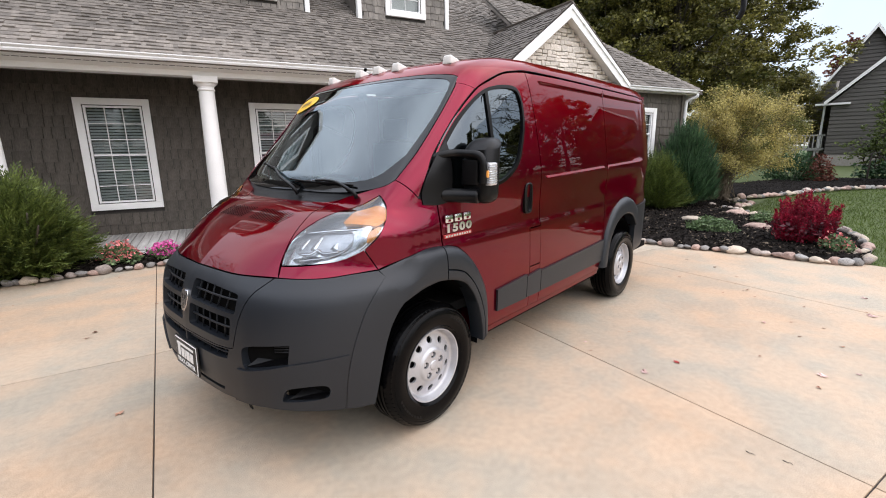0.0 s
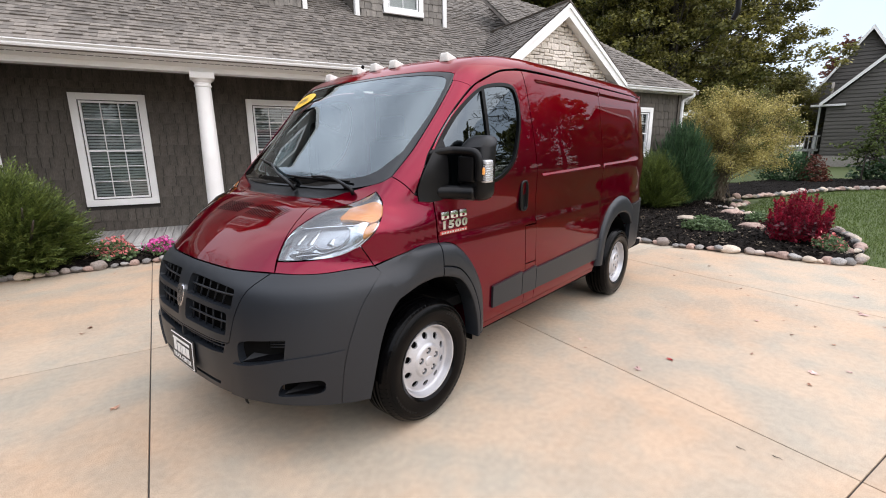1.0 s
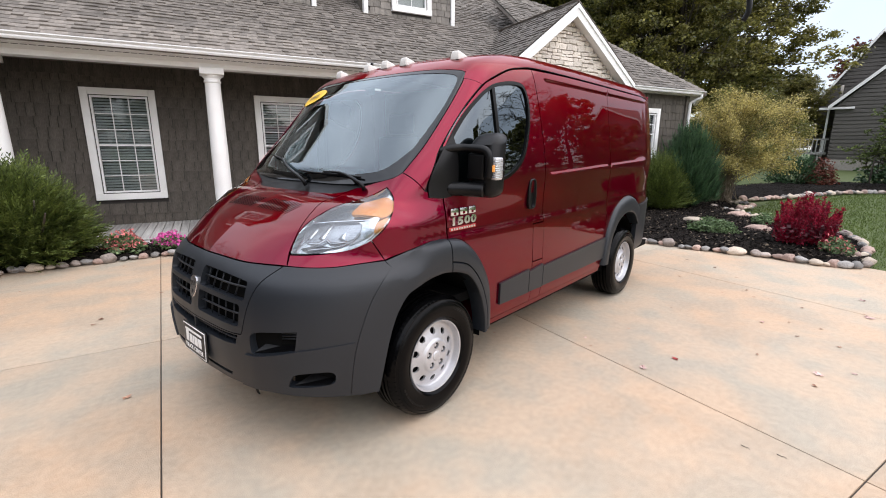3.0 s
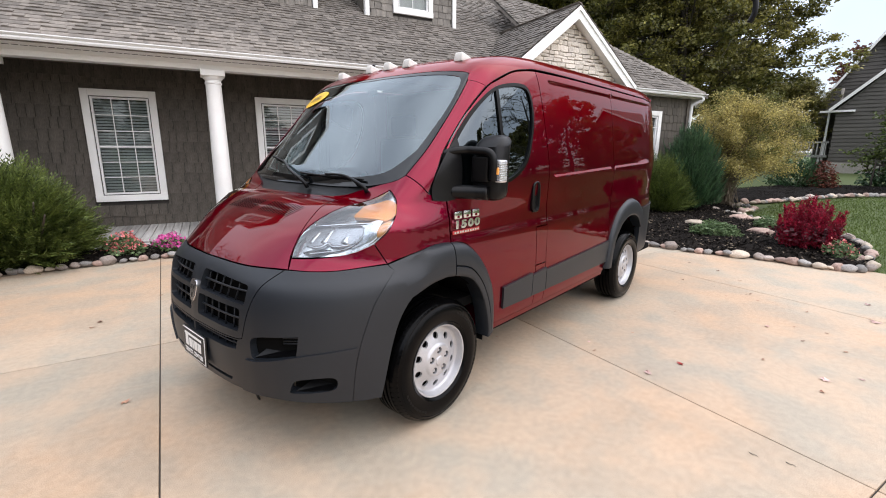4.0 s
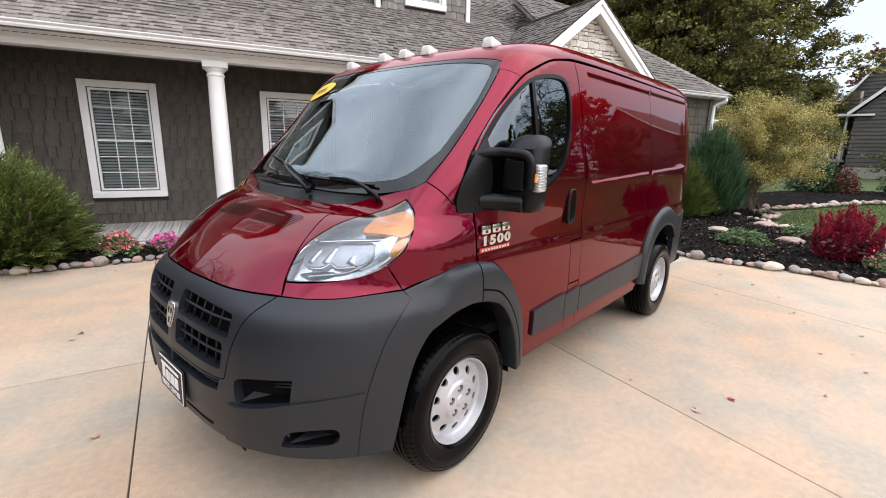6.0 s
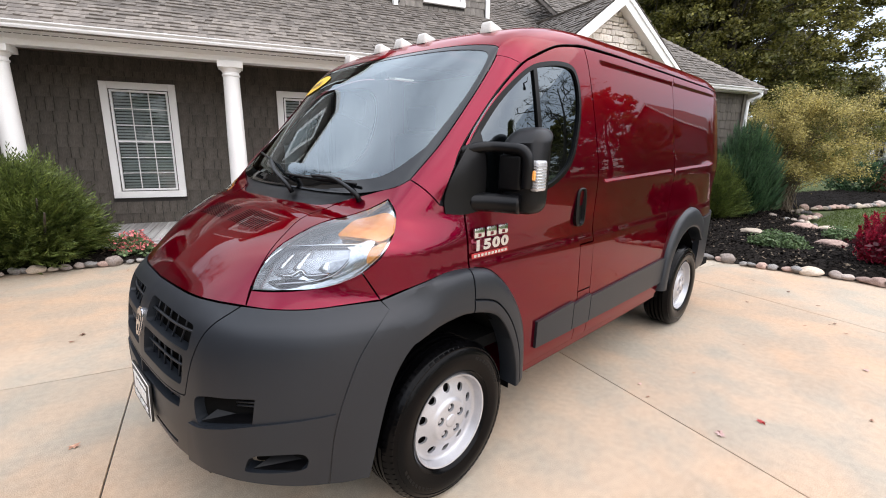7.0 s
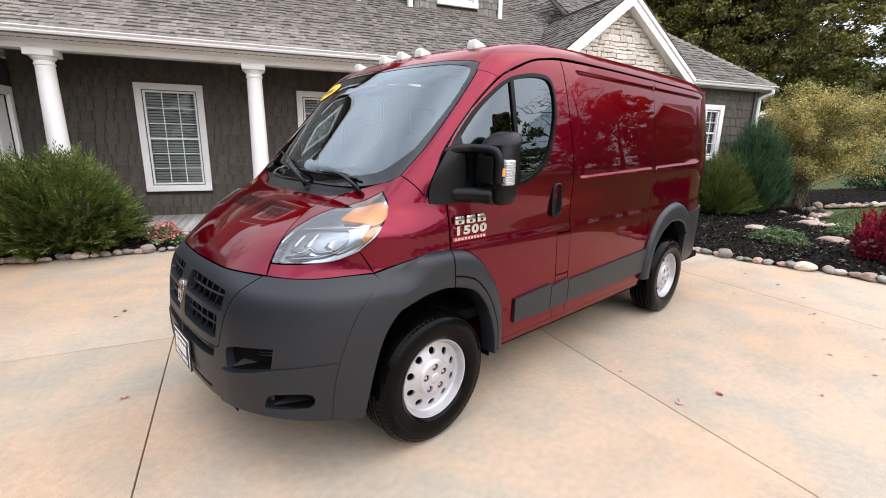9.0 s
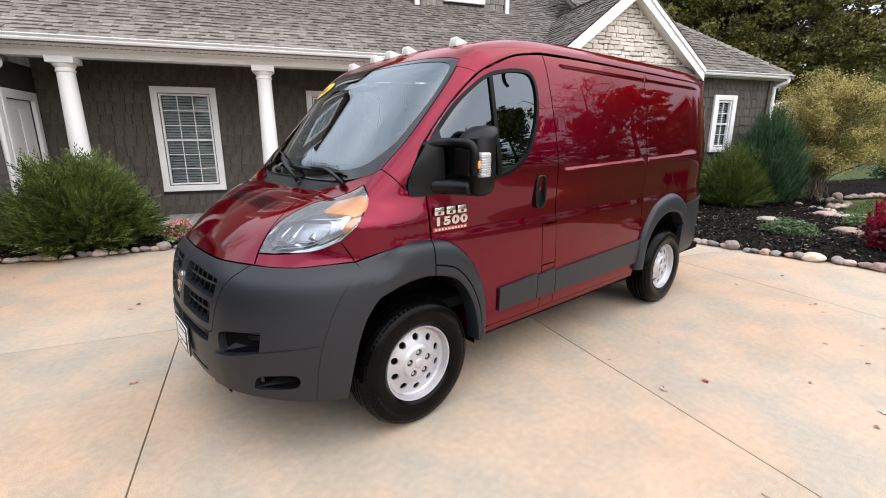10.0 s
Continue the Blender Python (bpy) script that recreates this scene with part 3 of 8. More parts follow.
SCREEN_SIDE = [(0.808, -0.115, 1.432), (0.829, 0.026, 1.573), (0.829, 0.218, 1.776), (0.820, 0.350, 1.918), (0.812, 0.395, 1.970)]
SCREEN_TOP = [(0.812, 0.395, 1.970), (0.800, 0.425, 2.008), (0.760, 0.425, 2.022), (0.60, 0.405, 2.034), (0.34, 0.382, 2.038), (0.0, 0.368, 2.037)]
DRIP_FRONT = [(0.900, -0.039, 1.335), (0.908, 0.030, 1.470), (0.903, 0.095, 1.580), (0.893, 0.295, 1.790), (0.888, 0.480, 1.940)]
DRIP_REST = [(0.888, 0.480, 1.940), (0.885, 0.580, 1.990), (0.866, 0.78, 2.062), (0.856, 0.95, 2.094), (0.85, 1.12, 2.112), (0.848, 1.6, 2.118), (0.848, 2.6, 2.118), (0.846, 3.72, 2.108)]

# hood with two vents of slots
hood = skin("hood", [outline(NOSE, HOOD_SIDE, HOOD_BACK, [(-x, y, z) for x, y, z in HOOD_BACK[::-1]], mirrored(HOOD_SIDE), mirrored(NOSE))], (0, 0.6, -0.8), PAINT, van, "glossy red hood with slotted vents", twin=False, grid=0.017)[0]
for side in (-1, 1):
    for k in range(13):
        x = side * (0.050 + 0.0245 * k) - 0.005
        run = snap([(x - 0.02 + 0.035 * t, -0.560 + 0.115 * t, 1.22) for t in np.linspace(0, 1, 9)], 0, 0.0)
        n = slope(run)
        wide_v = np.array([0.0046, 0, 0])
        verts = [q for p, m in zip(run, n) for q in (p - wide_v + m * 0.0045, p + wide_v + m * 0.0045)]
        raw("vent_slot", verts, [(2 * i, 2 * i + 1, 2 * i + 3, 2 * i + 2) for i in range(8)], DARK, hood)

# headlamps: clear cover over a silver bowl with amber corner
lamps = [empty("headlamp", "", ""), empty("headlamp", "", "")]
for lamp_side in lamps:
    lamp_side.parent = van
    lamp_side["label"] = "clear headlamp with an amber corner"
LAMP = outline(LAMP_LOW, LAMP_BACK, LAMP_TOP)
OBLIQUE = (-0.62, 0.62, -0.45)
skin("lens", [LAMP], OBLIQUE, thin_glass("headlamp_cover", (0.95, 0.97, 0.98), 1.8), tuple(lamps), "", off=0.001, gap=0.004, skirt=0.03)
skin("bowl", [LAMP], OBLIQUE, LAMP_SILVER, tuple(lamps), "silver reflector bowl", off=-0.036, gap=0.002, skirt=-0.037)
def ring_of(points, off=0.0):
    return snap(spline(points, 5, closed=True))


skin("turn_signal", [ring_of([(0.728, -0.404, 1.226), (0.716, -0.360, 1.254), (0.699, -0.312, 1.280), (0.745, -0.273, 1.300), (0.79, -0.240, 1.314), (0.831, -0.226, 1.309), (0.866, -0.226, 1.277), (0.880, -0.278, 1.236), (0.870, -0.323, 1.218), (0.84, -0.345, 1.221), (0.813, -0.366, 1.223), (0.77, -0.386, 1.224)])], OBLIQUE, AMBER, tuple(lamps), "amber turn signal", off=-0.014, gap=0.0, skirt=0.018, grid=0.02)
skin("side_marker", [ring_of([(0.872, -0.381, 1.150), (0.868, -0.362, 1.193), (0.887, -0.300, 1.216), (0.894, -0.329, 1.188), (0.886, -0.360, 1.163)])], OBLIQUE, AMBER, tuple(lamps), "amber side marker", off=-0.012, gap=0.0, skirt=0.018, grid=0.02)
skin("lamp_chamber", [ring_of([(0.572, -0.557, 1.175), (0.68, -0.485, 1.193), (0.79, -0.410, 1.197), (0.815, -0.435, 1.150), (0.79, -0.480, 1.118), (0.736, -0.542, 1.108), (0.70, -0.565, 1.120), (0.665, -0.598, 1.110), (0.610, -0.628, 1.115)])], OBLIQUE, surface("lamp_chamber_grey", (0.24, 0.25, 0.27), (0.48, 0.50, 0.53), 18.0, (0.15, 0.3), 0.0, 60.0, 0.7), tuple(lamps), "grey inner chamber", off=-0.030, gap=0.0, skirt=0.005, grid=0.02)
skin("lamp_frame", [ring_of([(0.817, -0.399, 1.2), (0.858, -0.335, 1.222), (0.868, -0.365, 1.19), (0.872, -0.387, 1.152), (0.838, -0.433, 1.118), (0.80, -0.492, 1.092), (0.814, -0.462, 1.108), (0.827, -0.433, 1.144)])], OBLIQUE, LAMP_SILVER, tuple(lamps), "white inner frame", off=-0.016, gap=0.0, skirt=0.01, grid=0.02)
skin("lamp_ribs", [ring_of([(0.625, -0.655, 1.078), (0.655, -0.628, 1.090), (0.70, -0.585, 1.092), (0.735, -0.557, 1.088), (0.72, -0.585, 1.070), (0.67, -0.635, 1.062)])], OBLIQUE, GASKET, tuple(lamps), "dark ribbed panel", off=-0.026, gap=0.0, skirt=0.005, grid=0.02)
for side, lamp_side in zip((1, -1), lamps):
    for pts, rad in (([(0.575, -0.535, 1.19), (0.682, -0.472, 1.203), (0.812, -0.386, 1.213), (0.854, -0.341, 1.223)], 0.0065), ([(0.814, -0.388, 1.211), (0.827, -0.425, 1.16), (0.805, -0.471, 1.109), (0.759, -0.535, 1.083), (0.687, -0.61, 1.076), (0.655, -0.637, 1.073)], 0.0055),
                     ([(0.856, -0.343, 1.221), (0.872, -0.38, 1.159), (0.838, -0.429, 1.121), (0.80, -0.49, 1.092)], 0.005), ([(0.636, -0.620, 1.104), (0.683, -0.591, 1.102), (0.705, -0.558, 1.119), (0.733, -0.547, 1.103), (0.788, -0.49, 1.107)], 0.0075)):
        line = snap(spline(pts, 6), 0, -0.020) * (side, 1, 1)
        tube("chrome_strip", line, rad, CHROME, lamp_side, "bright chrome strip", count=8)
for side, lamp_side in zip((1, -1), lamps):
    for a, b, rad in (((0.612, -0.590, 1.128), (0.610, -0.545, 1.180), 0.020), ((0.668, -0.553, 1.128), (0.664, -0.500, 1.190), 0.030), ((0.752, -0.490, 1.125), (0.748, -0.440, 1.192), 0.034)):
        line = snap([np.array(a) + (np.array(b) - np.array(a)) * t for t in np.linspace(-0.25, 1.1, 6)], 0, -0.030 - 0.78 * rad) * (side, 1, 1)
        tube("reflector", line, rad, LAMP_SILVER, lamp_side, "silver fluted reflector", count=14)
skin("lamp_trim", [outline(NOSE_SIDE, [(0.903, -0.342, 1.003), (0.866, -0.396, 1.110)], LAMP_LOW[::-1], [(0.601, -0.699, 1.047), (0.620, -0.728, 0.997)])], (-0.62, 0.68, -0.3), PAINT, van, "red strip below the headlamp")
ARCH_TOP = [(0.952, 0.095, 1.052), (0.952, -0.02, 1.060), (0.945, -0.10, 1.052), (0.93, -0.20, 1.035), (0.903, -0.342, 1.003)]
skin("fender", [outline([(0.903, -0.342, 1.003), (0.866, -0.396, 1.110)], LAMP_BACK, LAMP_TOP[:6], [(0.567, -0.621, 1.132), (0.562, -0.622, 1.135)], HOOD_SIDE[2:], [(0.565, -0.228, 1.343), (0.70, -0.180, 1.382), (0.770, -0.150, 1.402), (0.808, -0.115, 1.432)],
                        [(0.808, -0.115, 1.432), (0.900, -0.039, 1.335)], [(0.900, -0.039, 1.335), (0.930, 0.080, 1.290)], [(0.930, 0.080, 1.290), (0.945, 0.086, 1.18), (0.952, 0.095, 1.052)], ARCH_TOP)],
     OBLIQUE, PAINT, van, "red front fender", grid=0.022)
skin("pillar", [outline(SCREEN_SIDE, [(0.812, 0.395, 1.970), (0.888, 0.480, 1.940)], DRIP_FRONT[::-1], [(0.900, -0.039, 1.335), (0.808, -0.115, 1.432)])], (-0.8, 0.5, -0.35), PAINT, van, "red windscreen pillar", grid=0.03)

# windscreen, black border, sticker
screen_line = outline(SCREEN_LOW, SCREEN_SIDE, SCREEN_TOP, [(-x, y, z) for x, y, z in SCREEN_TOP[::-1]], mirrored(SCREEN_SIDE), mirrored(SCREEN_LOW))
windscreen = skin("windscreen", [screen_line], (0, 0.72, -0.69), WINDSCREEN, van, "raked windscreen reflecting sky and house", twin=False, off=-0.004, gap=0.004, grid=0.05, skirt=0.006)[0]
INNER = outline([(0.0, -0.192, 1.402), (0.3, -0.190, 1.402), (0.55, -0.170, 1.415), (0.690, -0.122, 1.453), (0.775, 0.0, 1.56)], [(0.775, 0.0, 1.56), (0.795, 0.2, 1.765), (0.788, 0.345, 1.925)],
                [(0.788, 0.345, 1.925), (0.765, 0.388, 1.978), (0.68, 0.388, 2.002), (0.34, 0.362, 2.014), (0.0, 0.352, 2.014)],
                [(0.0, 0.352, 2.014), (-0.34, 0.362, 2.014), (-0.68, 0.388, 2.002), (-0.765, 0.388, 1.978), (-0.788, 0.345, 1.925)], [(-0.788, 0.345, 1.925), (-0.795, 0.2, 1.765), (-0.775, 0.0, 1.56)],
                [(-0.775, 0.0, 1.56), (-0.690, -0.122, 1.453), (-0.55, -0.170, 1.415), (-0.3, -0.190, 1.402), (0.0, -0.192, 1.402)])
skin("screen_border", [screen_line, INNER], (0, 0.72, -0.69), FRIT, windscreen, "black ceramic border", twin=False, off=-0.002, gap=0.004, grid=0.03, skirt=0.0)
th = np.linspace(0, 2 * math.pi, 40)[:-1]
oval = snap([(-0.62 + 0.18 * math.cos(a), 0.30 + 0.050 * math.sin(a), 1.94 + 0.058 * math.sin(a)) for a in th], 0, 0.002)
raw("windscreen_sticker", oval, [range(39)], YELLOW, windscreen, "yellow oval sticker", normals=slope(oval))
for k in range(7):
    x = -0.695 + 0.023 * k
    bar = snap([(x + dx, 0.30 + dz * 0.85, 1.94 + dz) for dx, dz in ((0, -0.016), (0.014, -0.016), (0.014, 0.016), (0, 0.016))], 0, 0.004)
    raw("sticker_bar", bar, [(0, 1, 2, 3)], LETTER, bpy.data.objects["windscreen_sticker"], normals=slope(bar))

# cowl and wipers
skin("cowl", [outline(SCREEN_LOW[:5], [(0.770, -0.150, 1.402), (0.70, -0.185, 1.380), (0.565, -0.228, 1.343)], HOOD_BACK, [(-x, y, z) for x, y, z in HOOD_BACK[::-1]], mirrored([(0.770, -0.150, 1.402), (0.70, -0.185, 1.380), (0.565, -0.228, 1.343)]), mirrored(SCREEN_LOW[:5]))],
     (0, 0.5, -0.85), BLACK, van, "black plastic cowl below the windscreen", twin=False, off=-0.012, gap=-0.02, skirt=0.0)


def wiper(pivot, tip, arm_root):
    w = empty("windscreen_wiper", "", "")
    w.parent = van
    w["label"] = "black wiper with a curved arm"
    line = snap([np.array(pivot) + (np.array(tip) - np.array(pivot)) * t for t in np.linspace(0, 1, 14)], 0, 0.013)
    tube("blade", line, 0.0065, BLACK, w, count=6)
    mid = line[7] + (0, -0.005, 0.012)
    arm = spline([arm_root, snap([arm_root], 0, 0.034)[0] + (-0.02, 0.01, 0.008), line[3] + (0, -0.016, 0.012), mid], 8)
    tube("arm", arm, np.linspace(0.013, 0.006, len(arm)), BLACK, w, count=8)


wiper((0.56, -0.185, 1.39), (-0.02, -0.18, 1.41), snap([(0.62, -0.245, 1.352)], 0, 0.0)[0])
wiper((0.02, -0.20, 1.385), (-0.58, -0.09, 1.49), snap([(0.08, -0.262, 1.335)], 0, 0.0)[0])

# roof
ROOF_EDGE = [(0.80, 0.435, 2.018), (0.79, 0.55, 2.09), (0.785, 0.8, 2.17), (0.78, 1.2, 2.205), (0.78, 2.6, 2.225), (0.78, 3.72, 2.21)]
ROOF_BACK = [(0.78, 3.72, 2.21), (0.74, 3.93, 2.165), (0.4, 3.955, 2.175), (0.0, 3.96, 2.178)]
SCREEN_TOP2 = SCREEN_TOP[1:]
skin("roof", [outline([(x, y, z) for x, y, z in SCREEN_TOP2[::-1]], ROOF_EDGE, ROOF_BACK, [(-x, y, z) for x, y, z in ROOF_BACK[::-1]], mirrored(ROOF_EDGE), [(-x, y, z) for x, y, z in SCREEN_TOP2])],
     (0, 0.25, -1), PAINT, van, "red roof panel", twin=False, gap=0.0, grid=0.06, skirt=0.0)
skin("roof_rail", [outline([(0.80, 0.425, 2.008), (0.812, 0.395, 1.970)], [(0.812, 0.395, 1.970), (0.888, 0.480, 1.940)], DRIP_REST, [(0.846, 3.72, 2.108), (0.78, 3.72, 2.21)], ROOF_EDGE[::-1])],
     (-0.8, 0.05, -0.6), PAINT, van, "red roof edge", gap=0.0, grid=0.05, skirt=0.012)
for side in (-1, 1):
    gutter = snap([(side * (x + 0.001), y, z) for x, y, z in spline(DRIP_FRONT[1:] + DRIP_REST[1:], 6)], 0, -0.003)
    tube("drip_seal", gutter, 0.0030, GASKET, van, "black drip seal", count=6)
for x in (-0.62, -0.2, 0.0, 0.2, 0.62):
    y = 0.50 if abs(x) < 0.3 else 0.555
    p = snap([(x, y, 2.14)], 0, 0.0)[0]
    marker = empty("marker_lamp", "", "")
    marker.parent = van
    marker["label"] = "frosted white roof marker lamp"
    bm = bmesh.new()
    add_box(bm, (-0.036, -0.03, -0.012), (0.036, 0.075, 0.046), 0.012, 3)
    for v in bm.verts:
        k = (v.co.z + 0.012) / 0.058
        if k > 0.3:
            v.co.y = v.co.y * (1 - 0.55 * (k - 0.3)) + 0.012 * k
            v.co.x *= 1 - 0.22 * (k - 0.3)
            v.co.z -= max(0, v.co.y - 0.0) * 0.55 * k
    m = Matrix.Translation(p) @ Vector(slope(p[None])[0]).to_track_quat("Z", "Y").to_matrix().to_4x4()
    ob = part("lamp_cover", bm, LAMP_WHITE, marker)
    ob.matrix_local = Matrix.Translation(p) @ pose(0, 0, 0, 14)
    base = box("lamp_base", (-0.04, -0.035, -0.02), (0.04, 0.08, -0.004), GASKET, marker, "", 0.006)
    base.matrix_local = Matrix.Translation(p) @ pose(0, 0, 0, 14)

# doors with window, handle and mirror
FLANK = (-1, 0, 0)
DOOR_FRONT = [(0.952, 0.098, 1.052), (0.945, 0.090, 1.18), (0.93, 0.084, 1.290), (0.915, 0.085, 1.45), (0.905, 0.105, 1.585)]
DOOR_TOP = [(0.905, 0.105, 1.585), (0.893, 0.300, 1.785), (0.888, 0.485, 1.932), (0.885, 0.590, 1.982), (0.87, 0.78, 2.052), (0.866, 0.95, 2.084), (0.862, 1.075, 2.096)]
DOOR_BACK = [(0.862, 1.075, 2.096), (0.89, 1.11, 1.95), (0.935, 1.155, 1.62), (0.95, 1.185, 1.25), (0.95, 1.198, 1.025)]
ARCH_DOOR = [(0.945, 0.512, 0.43), (0.945, 0.505, 0.60), (0.95, 0.490, 0.70), (0.95, 0.455, 0.79), (0.95, 0.398, 0.875), (0.95, 0.325, 0.955), (0.95, 0.232, 1.022), (0.952, 0.155, 1.047), (0.952, 0.098, 1.052)]
WINDOW = [(0.9, 0.095, 1.42), (0.9, 0.115, 1.555), (0.9, 0.258, 1.735), (0.9, 0.410, 1.858), (0.9, 0.551, 1.938), (0.9, 0.70, 1.977), (0.9, 0.84, 1.992), (0.9, 0.935, 1.978), (0.9, 0.982, 1.915), (0.9, 0.995, 1.816),
          (0.9, 0.982, 1.71), (0.9, 0.948, 1.612), (0.9, 0.895, 1.51), (0.9, 0.815, 1.435), (0.9, 0.666, 1.372), (0.9, 0.45, 1.352), (0.9, 0.16, 1.352)]
window_line = snap(spline(WINDOW, 6, closed=True))
doors = skin("front_door", [outline(DOOR_FRONT, DOOR_TOP, DOOR_BACK, [(0.95, 1.198, 1.025), (0.95, 1.045, 1.025)], [(0.95, 1.045, 1.025), (0.95, 1.065, 0.70), (0.93, 1.07, 0.42)], [(0.93, 1.07, 0.42), (0.93, 0.51, 0.42)], ARCH_DOOR), window_line],
             FLANK, PAINT, van, "red front door with a large window", grid=0.03, lines=(1.0, 1.02, 1.035, 1.05, 1.065, 1.08, 1.095, 1.12))
glass_line = window_line.copy()
glass_line[:, 1:] = shrink(window_line[:, 1:], 0.020)
inner_rail = window_line.copy()
inner_rail[:, 1:] = shrink(window_line[:, 1:], -0.001)
skin("window_seal", [inner_rail, glass_line], FLANK, GASKET, tuple(doors), "black window seal", off=0.002, gap=0.0, grid=0.06, skirt=0.02)
skin("door_glass", [inner_rail], FLANK, SIDE_GLASS, tuple(doors), "dark tinted door glass", off=-0.010, gap=0.0, grid=0.06, skirt=0.0)
skin("window_bar", [outline([(0.9, 0.565, 1.945), (0.9, 0.595, 1.952)], [(0.9, 0.595, 1.952), (0.93, 0.625, 1.36)], [(0.93, 0.625, 1.36), (0.93, 0.595, 1.355)], [(0.93, 0.595, 1.355), (0.9, 0.565, 1.945)])], FLANK, GASKET, tuple(doors), "black divider bar", off=0.0, gap=0.0, skirt=0.012)
skin("mirror_sail", [outline([(0.93, -0.020, 1.300), (0.91, -0.020, 1.350), (0.905, 0.000, 1.410), (0.905, 0.040, 1.475), (0.90, 0.105, 1.555), (0.9, 0.185, 1.640)], [(0.9, 0.185, 1.640), (0.9, 0.20, 1.50), (0.92, 0.19, 1.30)], [(0.92, 0.19, 1.30), (0.93, 0.08, 1.288), (0.93, -0.020, 1.300)])],
     (-0.95, 0.3, 0), BLACK, van, "black mirror base triangle", off=0.007, gap=0.0, skirt=0.015, grid=0.03)
for side, door in zip((1, -1), doors):
    bm = bmesh.new()
    rim = []
    for k, (grow, lift) in enumerate(((1.0, -0.016), (1.0, 0.004), (0.90, 0.009), (0.76, 0.009), (0.66, -0.008))):
        ring = []
        for q in range(28):
            a = 2 * math.pi * q / 28
            ring.append(bm.verts.new((side * lift, (0.054 - 0.012 * (1 - grow)) * grow ** 0.5 * math.copysign(abs(math.cos(a)) ** 0.6, math.cos(a)) * (1 if k < 2 else grow), 0.108 * (1 - 0.4 * (1 - grow)) * math.copysign(abs(math.sin(a)) ** 0.5, math.sin(a)))))
        rim.append(ring)
    for lower, upper in zip(rim, rim[1:]):
        for q in range(28):
            bm.faces.new((lower[q], lower[(q + 1) % 28], upper[(q + 1) % 28], upper[q]))
    bm.faces.new(rim[-1])
    bmesh.ops.recalc_face_normals(bm, faces=bm.faces[:])
    grip = part("door_handle", bm, BLACK, door, "black plastic pull handle in a rounded cup")
    grip.matrix_local = Matrix.Translation((side * 0.960, 1.005, 1.245))
    bar = tube("grip_bar", spline([(side * 0.974, 1.004, 1.325), (side * 0.996, 1.003, 1.29), (side * 0.998, 1.003, 1.22), (side * 0.976, 1.003, 1.165)], 6), 0.018, BLACK, grip, "")
    bar.matrix_local = grip.matrix_local.inverted()


def rounded(name, lo, hi, material, parent, label="", bevel=0.03, segments=4, warp=None, side=1):
    bm = bmesh.new()
    add_box(bm, lo, hi, bevel, segments)
    if warp:
        for v in bm.verts:
            v.co = Vector(warp(*v.co))
    if side < 0:
        for v in bm.verts:
            v.co.x = -v.co.x
        bmesh.ops.reverse_faces(bm, faces=bm.faces[:])
    return part(name, bm, material, parent, label)


def tow_mirror(side):
    mirror = empty("towing_mirror", "", "")
    mirror.parent = van
    mirror["label"] = "large black towing mirror with a clear side signal"
    mirror.location.x = -0.036 * side
    lean = lambda x, y, z: (x + 0.025 * (z - 1.47) - 0.35 * max(0, z - 1.59) * (x > 1.10), y + 0.14 * (x - 1.05) + 0.9 * max(0, z - 1.58), z)
    shell = rounded("housing", (1.000, 0.248, 1.282), (1.176, 0.392, 1.650), BLACK, mirror, "", 0.068, 7, lean, side)
    rounded("face_panel", (1.015, 0.234, 1.385), (1.12, 0.264, 1.535), BLACK, shell, "", 0.014, 3, lean, side)
    tube("arm", spline([(side * 0.915, 0.10, 1.545), (side * 0.96, 0.155, 1.562), (side * 1.0, 0.205, 1.566), (side * 1.06, 0.226, 1.563), (side * 1.122, 0.238, 1.556), (side * 1.15, 0.245, 1.53), (side * 1.156, 0.248, 1.47), (side * 1.152, 0.25, 1.40)], 6), 0.023, BLACK, mirror, "", 10)
    tube("arm", spline([(side * 0.945, 0.135, 1.335), (side * 1.0, 0.185, 1.335), (side * 1.06, 0.225, 1.332), (side * 1.12, 0.25, 1.33)], 6), 0.041, BLACK, mirror, "", 10)
    rounded("hinge_block", (0.915, 0.075, 1.305), (0.965, 0.165, 1.56), BLACK, mirror, "", 0.024, 4, lambda x, y, z: (x - 0.14 * max(0, z - 1.45), y + 0.6 * (x - 0.92), z), side)
    lens = rounded("signal_lens", (1.156, 0.258, 1.388), (1.197, 0.330, 1.515), SIGNAL_CLEAR, mirror, "clear ribbed side signal lens", 0.014, 3, None, side)
    for k in range(8):
        box("lens_rib", (side * 1.184 - 0.0125, 0.2565, 1.402 + 0.0125 * k), (side * 1.184 + 0.0145, 0.325, 1.4055 + 0.0125 * k), LAMP_SILVER, lens, "", 0.001, 1)
    rounded("amber_bulb", (1.166, 0.246, 1.432), (1.188, 0.270, 1.474), AMBER, lens, "amber bulb", 0.01, 2, None, side)


tow_mirror(1)
tow_mirror(-1)

# rear flanks, fuel flap, tail
skin("fuel_pillar", [outline([(0.95, 1.045, 1.022), (0.95, 1.205, 1.022)], [(0.95, 1.205, 1.022), (0.95, 1.215, 0.735)], [(0.95, 1.215, 0.735), (0.95, 1.066, 0.735)], [(0.95, 1.066, 0.735), (0.95, 1.045, 1.022)])], FLANK, PAINT, van, "red fuel flap")
skin("sill_pillar", [outline([(0.95, 1.066, 0.732), (0.95, 1.215, 0.732)], [(0.95, 1.215, 0.732), (0.93, 1.225, 0.42)], [(0.93, 1.225, 0.42), (0.93, 1.07, 0.42)], [(0.93, 1.07, 0.42), (0.95, 1.066, 0.732)])], FLANK, PAINT, van, "")
